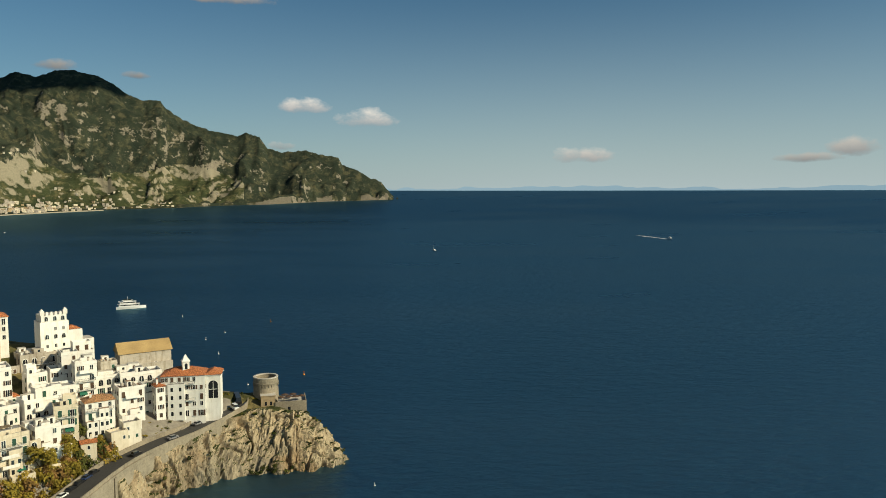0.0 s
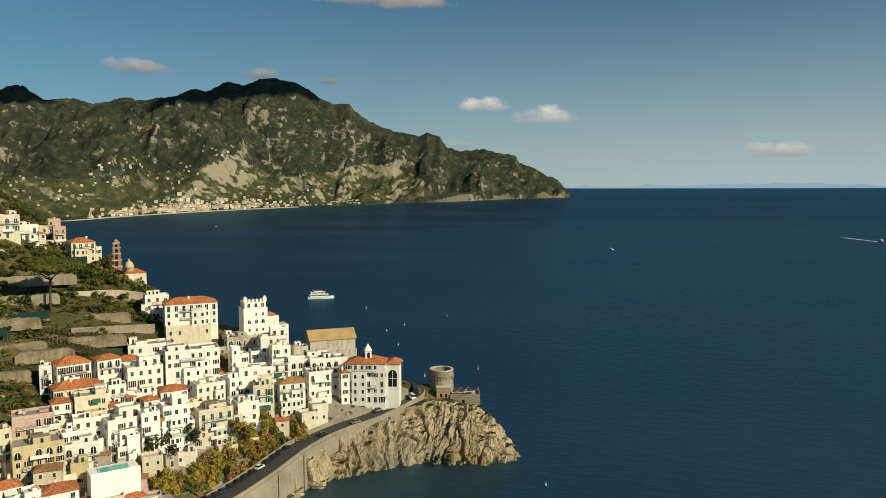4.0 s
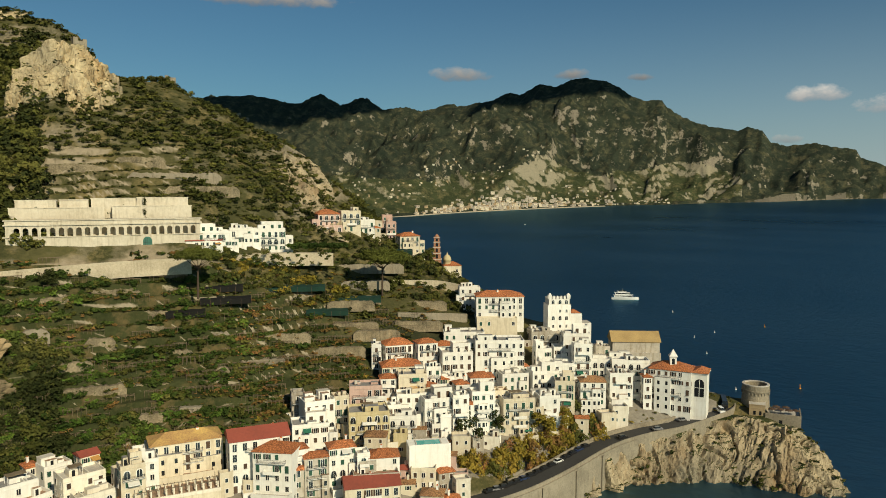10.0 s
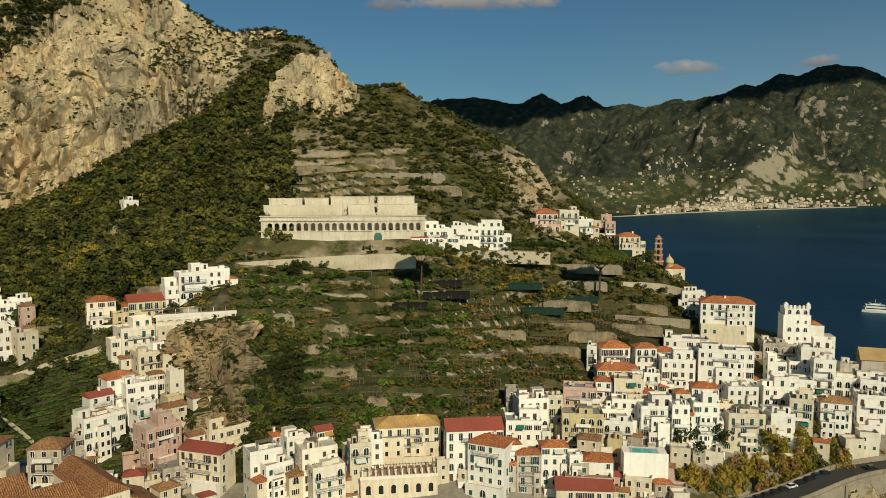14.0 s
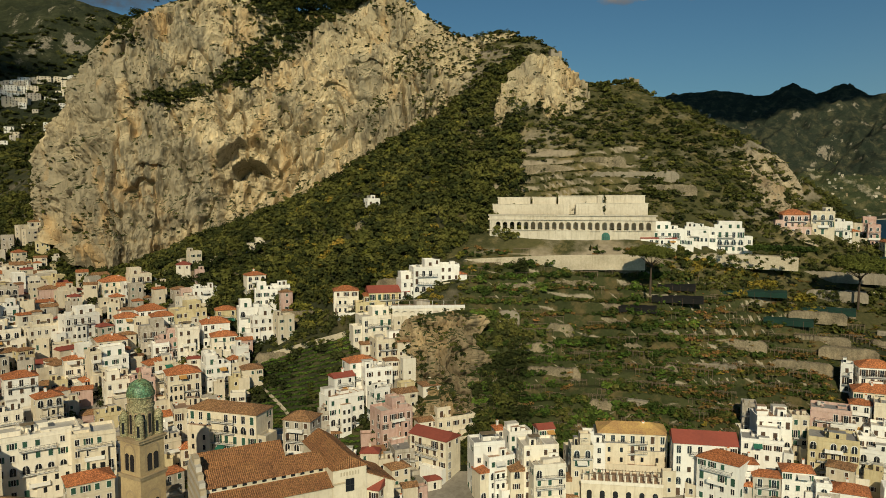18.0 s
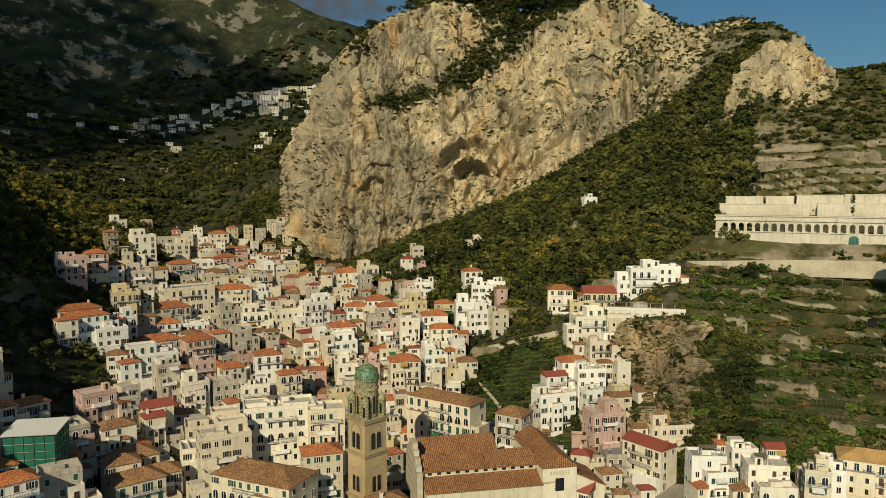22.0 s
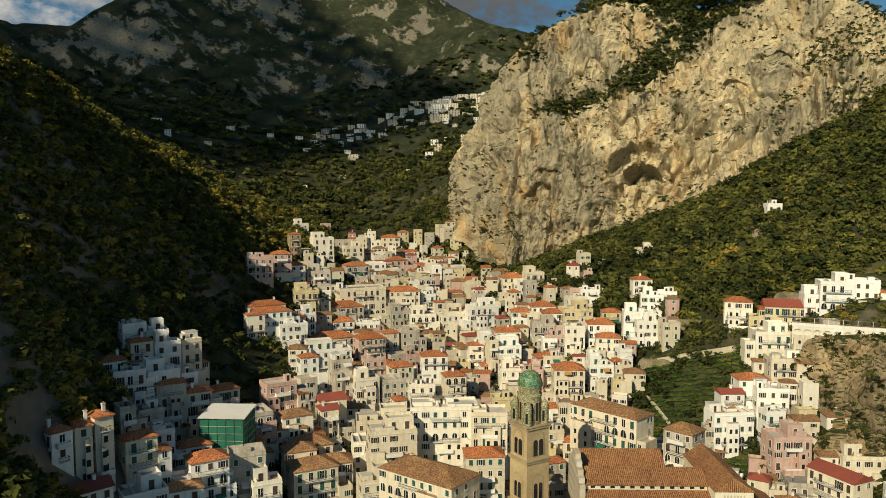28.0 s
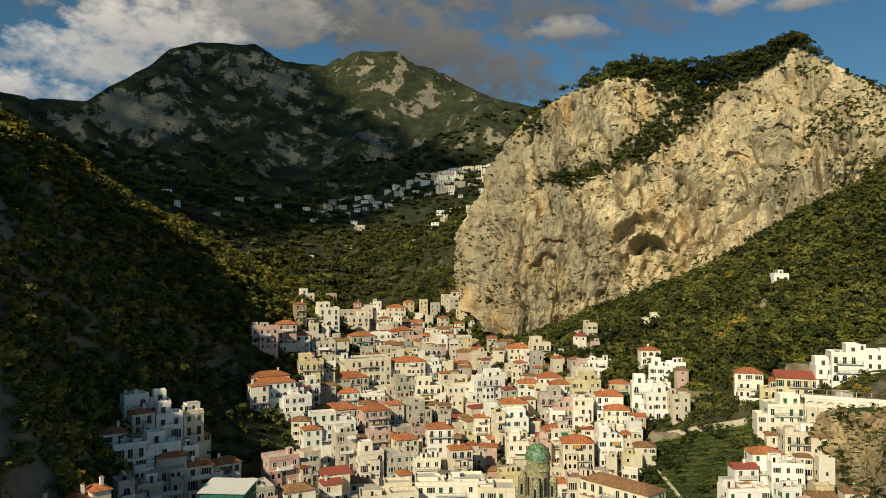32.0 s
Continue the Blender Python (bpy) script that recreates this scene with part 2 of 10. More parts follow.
def terraced(az, d):
    """How far the ground is cut into terraces there, 0 to 1."""
    a = smooth(41, 46, az) * (1 - smooth(69.5, 71, az)) * smooth(236, 245, d) * (1 - smooth(318, 326, d))
    b = smooth(56, 58, az) * (1 - smooth(68, 70, az)) * smooth(345, 352, d) * (1 - smooth(392, 400, d))
    c = smooth(84, 86, az) * (1 - smooth(98, 101, az)) * smooth(360, 380, d) * (1 - smooth(440, 455, d))
    return np.maximum(np.maximum(a, b), c)


def in_town(az, d):
    """Where the ground is streets, yards and foundations."""
    a = (az > 74) & (az < 112) & (d > 150) & (d < 300) & ~((az > 77) & (az < 87.5) & (d > 238))
    b = (az > 92) & (az < 110) & (d < 440) & (d > 200)
    c = (az > 24) & (az < 44) & (d > 240 + (36 - az) * 3.0) & (d < 290 + (36 - az) * 2.2)
    e = (az > 36) & (az < 76) & (d > 150) & (d < 238)
    return a | b | c | e


RIDGE_SKY = [(46, 0.2), (47.1, 1.1), (47.7, 2.4), (48.5, 3.15), (49.8, 3.9), (51.5, 4.65), (53.6, 5.85), (55.4, 6.7), (57.3, 7.6), (57.7, 8.2), (58.8, 8.1), (60.6, 7.95), (61.9, 8.05), (62.3, 8.9), (63.4, 10.8), (64.5, 11.8), (66.0, 12.35), (67.5, 12.0), (68.8, 11.4), (70.5, 11.1), (72.3, 11.2), (73.5, 11.5), (75, 12.6)]
INLAND_SKY = [(90, 12.0), (95.4, 12.1), (98.5, 12.8), (101.6, 14.3), (103.8, 15.35), (106.0, 16.25), (108.2, 16.2), (110.4, 15.9), (111.3, 15.05), (113.0, 15.1), (114.7, 15.2), (116.8, 16.3), (121.1, 16.05), (122.9, 15.4), (124.4, 14.1), (126.6, 12.7), (128.6, 11.25), (129.9, 11.35), (131.6, 11.15), (134, 11.4), (150, 12)]


def under_skyline(az, d, z):
    """The land kept below its known skylines: the seaward ridge and the inland mountains."""
    r, n = np.array(RIDGE_SKY), np.array(INLAND_SKY)
    low = EYE + d * np.tan(np.radians(np.interp(az, r[:, 0], r[:, 1]) - 0.3))
    far = EYE + d * np.tan(np.radians(np.interp(az, n[:, 0], n[:, 1]) + 0.12 * fbm(np.stack([az * 1.7, 0 * az, 0 * az], 1), 3, 93)))
    z = np.where((az > 46) & (az < 75) & (d > 330) & (d < 900), np.minimum(z, low), z)
    return np.where((az > 90) & (az < 150) & (d > 600), np.minimum(z, far), z)


def heights(x, y):
    """Height of the ground, with its terraces and its roughness."""
    az, d = to_polar(x, y)
    z = lie(az, d)
    x, y = np.atleast_1d(np.asarray(x, float)), np.atleast_1d(np.asarray(y, float))
    far = smooth(700, 1500, d)
    p = np.stack([x, y, 0 * x], 1)
    town = (1 - smooth(300, 420, d)) * smooth(72, 76, az) * (1 - smooth(112, 118, az))
    rough = fbm(p / 35, 4, 5) * 3.5 * (1 - far) * (1 - town) * smooth(10, 40, z) * (1 - terraced(az, d))
    wp = p + np.stack([fbm(p / 300, 2, 51), fbm(p / 300, 2, 52), 0 * x], 1) * 90
    big = ((fbm(wp / 520, 6, 9, ridge=True) - 0.42) * 115 + (fbm(wp / 120, 5, 3, ridge=True) - 0.3) * 40) * far * smooth(60, 250, z)
    z = under_skyline(az, d, z + rough + big)
    step = 4.6
    zt = z + fbm(p / 42, 3, 14) * 5.5
    k = np.floor(zt / step)
    f = zt / step - k
    tz = (k + smooth(0.78, 1.0, f) * 0.9 + 0.1 * f) * step - (zt - z) * 0.8
    tz = tz + fbm(p / 9, 2, 4) * 0.35
    tt = terraced(az, d)
    return z * (1 - tt) + tz * tt


def ground_at(x, y):
    return float(heights(x, y)[0])


def sea_z(d):
    """The sea's level: it swells gently towards the far shore."""
    return np.interp(d, [0, 1500, 2000, 2800, 3300, 3900, 4400, 4950], [0, 0, 0, 6, 46, 88, 113, 136])


# ---- making meshes ----
def mesh(name, verts, faces, mats=(), idx=None, smooth_shade=False):
    me = bpy.data.meshes.new(name)
    me.from_pydata([tuple(v) for v in verts], [], [tuple(f) for f in faces])
    for m in mats:
        me.materials.append(m)
    if idx is not None:
        me.polygons.foreach_set("material_index", np.asarray(idx, dtype=np.int32))
    if smooth_shade:
        me.polygons.foreach_set("use_smooth", np.ones(len(me.polygons), dtype=bool))
    me.update()
    return me


def grid_mesh(name, V, nu, nv, mats, smooth_shade=True):
    """A sheet of nu x nv points given row by row (u outer)."""
    me = bpy.data.meshes.new(name)
    nf = (nu - 1) * (nv - 1)
    me.vertices.add(nu * nv)
    me.vertices.foreach_set("co", np.ascontiguousarray(V, dtype=np.float32).ravel())
    a = (np.arange(nu - 1)[:, None] * nv + np.arange(nv - 1)[None]).ravel()
    quads = np.stack([a, a + nv, a + nv + 1, a + 1], 1).astype(np.int32)
    me.loops.add(nf * 4)
    me.loops.foreach_set("vertex_index", quads.ravel())
    me.polygons.add(nf)
    me.polygons.foreach_set("loop_start", np.arange(0, nf * 4, 4, dtype=np.int32))
    me.polygons.foreach_set("use_smooth", np.full(nf, smooth_shade))
    for m in mats:
        me.materials.append(m)
    me.update(calc_edges=True)
    me.validate()
    return me


def tri_mesh(name, V, F, mats, idx=None, smooth_shade=False):
    me = bpy.data.meshes.new(name)
    V, F = np.asarray(V, np.float32), np.asarray(F, np.int32)
    k = F.shape[1]
    me.vertices.add(len(V))
    me.vertices.foreach_set("co", V.ravel())
    me.loops.add(F.size)
    me.loops.foreach_set("vertex_index", F.ravel())
    me.polygons.add(len(F))
    me.polygons.foreach_set("loop_start", np.arange(0, F.size, k, dtype=np.int32))
    me.polygons.foreach_set("use_smooth", np.full(len(F), smooth_shade))
    for m in mats:
        me.materials.append(m)
    if idx is not None:
        me.polygons.foreach_set("material_index", np.asarray(idx, np.int32))
    me.update(calc_edges=True)
    return me


def child(name, data, parent, loc=(0, 0, 0), rz=0.0, label="", scale=None):
    ob = new(name, data)
    ob.parent = parent
    ob.location = loc
    ob.rotation_euler = (0, 0, rz)
    if scale:
        ob.scale = scale
    if label:
        tagged(ob, label)
    return ob


def thing(name, label, category, loc=(0, 0, 0), rz=0.0, group="", kind="", data=None):
    ob = new(name, data)
    ob.location = loc
    ob.rotation_euler = (0, 0, rz)
    return tagged(ob, label, category, group, kind)


class Build:
    """Collects boxes, prisms and the like for one mesh."""

    def __init__(self):
        self.v, self.f, self.m = [], [], []

    def face(self, pts, mat=0):
        n = len(self.v)
        self.v += [tuple(p) for p in pts]
        self.f.append(tuple(range(n, n + len(pts))))
        self.m.append(mat)

    def box(self, x0, y0, z0, x1, y1, z1, mat=0, top=None):
        n = len(self.v)
        self.v += [(x0, y0, z0), (x1, y0, z0), (x1, y1, z0), (x0, y1, z0), (x0, y0, z1), (x1, y0, z1), (x1, y1, z1), (x0, y1, z1)]
        for k, q in enumerate(((3, 2, 1, 0), (4, 5, 6, 7), (0, 1, 5, 4), (1, 2, 6, 5), (2, 3, 7, 6), (3, 0, 4, 7))):
            self.f.append(tuple(n + i for i in q))
            self.m.append(top if (k == 1 and top is not None) else mat)

    def lathe(self, profile, n=20, mat=0, centre=(0, 0), arc=(0, 2 * math.pi)):
        """profile: (radius, height) from the foot up."""
        s = len(self.v)
        a0, a1 = arc
        for r, z in profile:
            for k in range(n):
                a = a0 + (a1 - a0) * k / n
                self.v.append((centre[0] + r * math.cos(a), centre[1] + r * math.sin(a), z))
        for i in range(len(profile) - 1):
            for k in range(n):
                k2 = (k + 1) % n
                self.f.append((s + i * n + k, s + i * n + k2, s + (i + 1) * n + k2, s + (i + 1) * n + k))
                self.m.append(mat)

    def arch(self, x0, x1, z0, z1, y, mat=0, n=8):
        """A flat arched pane facing -y."""
        r = (x1 - x0) / 2
        pts = [(x0, y, z0), (x1, y, z0)]
        for k in range(n + 1):
            a = math.pi * k / n
            pts.append(((x0 + x1) / 2 + r * math.cos(a), y, z1 - r + r * math.sin(a)))
        self.face(pts, mat)

    def mesh(self, name, mats, smooth_shade=False):
        return mesh(name, self.v, self.f, mats, self.m, smooth_shade)


# ---- materials ----
def material(name, base, rough=0.8, vary=0.25, size=1.0, bump=0.3, metal=0.0, second=None, mix=0.5, spec=0.3, random=0.0, bump_size=None, stretch=(1, 1, 1), detail=6.0):
    """Colour with variation at two scales and a little relief, in real size."""
    m = bpy.data.materials.new(name)
    m.use_nodes = True
    N, L = m.node_tree.nodes, m.node_tree.links
    b = N["Principled BSDF"]
    b.inputs["Roughness"].default_value = rough
    b.inputs["Metallic"].default_value = metal
    b.inputs["Specular IOR Level"].default_value = spec
    geo = N.new("ShaderNodeNewGeometry")
    mp = N.new("ShaderNodeMapping")
    mp.inputs["Scale"].default_value = stretch
    L.new(geo.outputs["Position"], mp.inputs[0])
    big = N.new("ShaderNodeTexNoise")
    big.inputs["Scale"].default_value = 0.16 / size
    big.inputs["Detail"].default_value = 3
    fine = N.new("ShaderNodeTexNoise")
    fine.inputs["Scale"].default_value = 1.6 / size
    fine.inputs["Detail"].default_value = detail
    fine.inputs["Roughness"].default_value = 0.65
    for n in (big, fine):
        L.new(mp.outputs[0], n.inputs["Vector"])
    second = second or tuple(c * (1 - 1.2 * vary) for c in base)
    ramp = N.new("ShaderNodeMapRange")
    ramp.inputs[1].default_value, ramp.inputs[2].default_value = 0.5 - 0.5 * (1 - mix) - 0.02, 0.5 + 0.5 * mix + 0.02
    mixn = N.new("ShaderNodeMath")
    mixn.operation = "ADD"
    half = N.new("ShaderNodeMath")
    half.operation = "MULTIPLY"
    half.inputs[1].default_value = 0.5
    L.new(big.outputs[0], mixn.inputs[0])
    L.new(fine.outputs[0], mixn.inputs[1])
    L.new(mixn.outputs[0], half.inputs[0])
    cr = N.new("ShaderNodeMapRange")
    cr.inputs[1].default_value, cr.inputs[2].default_value = 0.36, 0.64
    L.new(half.outputs[0], cr.inputs[0])
    mc = N.new("ShaderNodeMix")
    mc.data_type = "RGBA"
    mc.inputs[6].default_value = (*second, 1)
    mc.inputs[7].default_value = (*base, 1)
    L.new(cr.outputs[0], mc.inputs[0])
    col = mc.outputs[2]
    if random:
        info = N.new("ShaderNodeObjectInfo")
        hsv = N.new("ShaderNodeHueSaturation")
        mr = N.new("ShaderNodeMapRange")
        mr.inputs[3].default_value, mr.inputs[4].default_value = 1 - random, 1 + random
        L.new(info.outputs["Random"], mr.inputs[0])
        L.new(mr.outputs[0], hsv.inputs["Value"])
        L.new(col, hsv.inputs["Color"])
        col = hsv.outputs[0]
    L.new(col, b.inputs["Base Color"])
    if bump:
        bp = N.new("ShaderNodeBump")
        bp.inputs["Strength"].default_value = bump
        bp.inputs["Distance"].default_value = 0.25 * (bump_size or size)
        L.new(fine.outputs[0], bp.inputs["Height"])
        L.new(bp.outputs[0], b.inputs["Normal"])
    m["col"] = 1
    return m


def land_material(grass=(0.10, 0.085, 0.042), steep=(0.98, 1.16), name="scrubland", green=((0.050, 0.052, 0.026), (0.022, 0.027, 0.013)), stone=((0.11, 0.09, 0.065), (0.30, 0.255, 0.19)), size=1.0, rag=0.9):
    """Scrub, earth and limestone: steep ground is bare rock, flatter ground is green."""
    m = material(name, green[0], 0.95, second=green[1], size=4 * size, bump=0.6 if size < 1.2 else 1.0, spec=0.1, bump_size=(4 if size < 1.2 else 14) * size)
    N, L = m.node_tree.nodes, m.node_tree.links
    b = N["Principled BSDF"]
    leafy = b.inputs["Base Color"].links[0].from_socket
    geo = N.new("ShaderNodeNewGeometry")
    dn = N.new("ShaderNodeTexNoise")
    dn.inputs["Scale"].default_value = 0.055 / size
    dn.inputs["Detail"].default_value = 9
    dn.inputs["Roughness"].default_value = 0.72
    L.new(geo.outputs["Position"], dn.inputs["Vector"])
    dm = N.new("ShaderNodeMapRange")
    dm.inputs[1].default_value, dm.inputs[2].default_value = 0.50, 0.64
    L.new(dn.outputs[0], dm.inputs[0])
    dry = N.new("ShaderNodeMix")
    dry.data_type = "RGBA"
    dry.inputs[7].default_value = (*grass, 1)
    L.new(dm.outputs[0], dry.inputs[0])
    L.new(leafy, dry.inputs[6])
    leafy = dry.outputs[2]
    sep = N.new("ShaderNodeSeparateXYZ")
    L.new(geo.outputs["Normal"], sep.inputs[0])
    nz = N.new("ShaderNodeTexNoise")
    nz.inputs["Scale"].default_value = 0.03 / size ** 0.2
    nz.inputs["Detail"].default_value = 8
    nz.inputs["Roughness"].default_value = 0.7
    L.new(geo.outputs["Position"], nz.inputs["Vector"])
    add = N.new("ShaderNodeMath")
    add.operation = "MULTIPLY_ADD"
    add.inputs[1].default_value = rag
    L.new(nz.outputs[0], add.inputs[0])
    L.new(sep.outputs[2], add.inputs[2])
    mr = N.new("ShaderNodeMapRange")
    mr.inputs[1].default_value, mr.inputs[2].default_value = steep
    L.new(add.outputs[0], mr.inputs[0])
    rockc = N.new("ShaderNodeMix")
    rockc.data_type = "RGBA"
    rockc.inputs[6].default_value = (*stone[0], 1)
    rockc.inputs[7].default_value = (*stone[1], 1)
    n2 = N.new("ShaderNodeTexNoise")
    n2.inputs["Scale"].default_value = 0.35 / size
    n2.inputs["Detail"].default_value = 8
    L.new(geo.outputs["Position"], n2.inputs["Vector"])
    L.new(n2.outputs[0], rockc.inputs[0])
    mx = N.new("ShaderNodeMix")
    mx.data_type = "RGBA"
    L.new(mr.outputs[0], mx.inputs[0])
    L.new(rockc.outputs[2], mx.inputs[6])
    L.new(leafy, mx.inputs[7])
    L.new(mx.outputs[2], b.inputs["Base Color"])
    return m


def sea_material():
    m = bpy.data.materials.new("sea water")
    m.use_nodes = True
    N, L = m.node_tree.nodes, m.node_tree.links
    b = N["Principled BSDF"]
    b.inputs["Base Color"].default_value = (0.0, 0.02, 0.07, 1)
    b.inputs["Roughness"].default_value = 0.22
    b.inputs["IOR"].default_value = 1.33
    b.inputs["Specular IOR Level"].default_value = 0.0
    geo = N.new("ShaderNodeNewGeometry")
    mp = N.new("ShaderNodeMapping")
    mp.inputs["Rotation"].default_value = (0, 0, radians(35))
    mp.inputs["Scale"].default_value = (1.0, 0.42, 1.0)
    L.new(geo.outputs["Position"], mp.inputs[0])
    w1 = N.new("ShaderNodeTexNoise")
    w1.inputs["Scale"].default_value = 0.24
    w1.inputs["Detail"].default_value = 8
    w1.inputs["Roughness"].default_value = 0.62
    L.new(mp.outputs[0], w1.inputs["Vector"])
    bp = N.new("ShaderNodeBump")
    bp.inputs["Strength"].default_value = 0.7
    bp.inputs["Distance"].default_value = 2.2
    L.new(w1.outputs[0], bp.inputs["Height"])
    mp2 = N.new("ShaderNodeMapping")
    mp2.inputs["Rotation"].default_value = (0, 0, radians(62))
    mp2.inputs["Scale"].default_value = (1.0, 0.5, 1.0)
    L.new(geo.outputs["Position"], mp2.inputs[0])
    w3 = N.new("ShaderNodeTexNoise")
    w3.inputs["Scale"].default_value = 0.085
    w3.inputs["Detail"].default_value = 4
    L.new(mp2.outputs[0], w3.inputs["Vector"])
    bp2 = N.new("ShaderNodeBump")
    bp2.inputs["Strength"].default_value = 0.22
    bp2.inputs["Distance"].default_value = 5.0
    L.new(w3.outputs[0], bp2.inputs["Height"])
    L.new(bp2.outputs[0], bp.inputs["Normal"])
    L.new(bp.outputs[0], b.inputs["Normal"])
    # ripple light painted into the water colour: paler crests, darker troughs
    body = N.new("ShaderNodeMix")
    body.data_type = "RGBA"
    body.inputs[6].default_value, body.inputs[7].default_value = (0.0, 0.001, 0.003, 1), (0.001, 0.014, 0.025, 1)
    crest = N.new("ShaderNodeMapRange")
    crest.inputs[1].default_value, crest.inputs[2].default_value = 0.38, 0.62
    L.new(w1.outputs[0], crest.inputs[0])
    L.new(crest.outputs[0], body.inputs[0])
    L.new(body.outputs[2], b.inputs["Base Color"])
    w2 = N.new("ShaderNodeTexNoise")
    w2.inputs["Scale"].default_value = 0.004
    w2.inputs["Detail"].default_value = 5
    L.new(mp.outputs[0], w2.inputs["Vector"])
    mr = N.new("ShaderNodeMapRange")
    mr.inputs[1].default_value, mr.inputs[2].default_value = 0.3, 0.7
    mr.inputs[3].default_value, mr.inputs[4].default_value = 0.26, 0.38
    L.new(w2.outputs[0], mr.inputs[0])
    # the sky mirrored by the waves, strongest where one looks along the water
    gloss = N.new("ShaderNodeBsdfGlossy")
    gloss.inputs["Color"].default_value = (0.38, 0.66, 0.80, 1)
    L.new(mr.outputs[0], gloss.inputs["Roughness"])
    L.new(bp.outputs[0], gloss.inputs["Normal"])
    fres = N.new("ShaderNodeFresnel")
    fres.inputs["IOR"].default_value = 1.33
    calm = N.new("ShaderNodeBump")
    calm.inputs["Strength"].default_value = 0.16
    calm.inputs["Distance"].default_value = 1.6
    L.new(w1.outputs[0], calm.inputs["Height"])
    L.new(calm.outputs[0], fres.inputs["Normal"])
    part_of = N.new("ShaderNodeMath")
    part_of.operation = "MULTIPLY"
    part_of.inputs[1].default_value = 0.36
    L.new(fres.outputs[0], part_of.inputs[0])
    both = N.new("ShaderNodeMixShader")
    L.new(part_of.outputs[0], both.inputs[0])
    L.new(b.outputs[0], both.inputs[1])
    L.new(gloss.outputs[0], both.inputs[2])
    L.new(both.outputs[0], N["Material Output"].inputs["Surface"])
    return m


LAND = land_material()
PAVED = material("pale paving", (0.30, 0.27, 0.22), 0.9, second=(0.16, 0.14, 0.11), size=3, bump=0.4)
TERRACE = land_material((0.13, 0.10, 0.045), (0.95, 1.04), "terraced gardens", ((0.060, 0.066, 0.026), (0.030, 0.038, 0.014)), ((0.17, 0.14, 0.095), (0.46, 0.40, 0.29)), 0.6)
RIDGE = land_material((0.21, 0.165, 0.075), (1.03, 1.2), "rocky ridge", ((0.10, 0.092, 0.038), (0.040, 0.044, 0.018)), ((0.16, 0.13, 0.09), (0.44, 0.37, 0.26)), 0.8)
MOUNTAIN = land_material((0.105, 0.098, 0.055), (1.22, 1.32), "wooded mountain", ((0.048, 0.058, 0.036), (0.018, 0.027, 0.020)), ((0.10, 0.088, 0.068), (0.46, 0.40, 0.30)), 2.2, 1.8)
INLAND = land_material((0.075, 0.078, 0.04), (1.47, 1.57), "inland mountain", ((0.052, 0.060, 0.030), (0.022, 0.029, 0.016)), ((0.10, 0.088, 0.066), (0.44, 0.385, 0.285)), 1.3, 2.0)
GARDENS = land_material((0.15, 0.135, 0.065), (0.98, 1.12), "far gardens", ((0.070, 0.082, 0.036), (0.030, 0.042, 0.020)), ((0.20, 0.175, 0.12), (0.44, 0.39, 0.28)), 2)
SEA = sea_material()
SEA_CLIFF = land_material((0.16, 0.14, 0.09), (1.0, 1.15), "far sea cliff", ((0.06, 0.06, 0.035), (0.03, 0.034, 0.018)), ((0.09, 0.08, 0.06), (0.28, 0.245, 0.185)), 2)


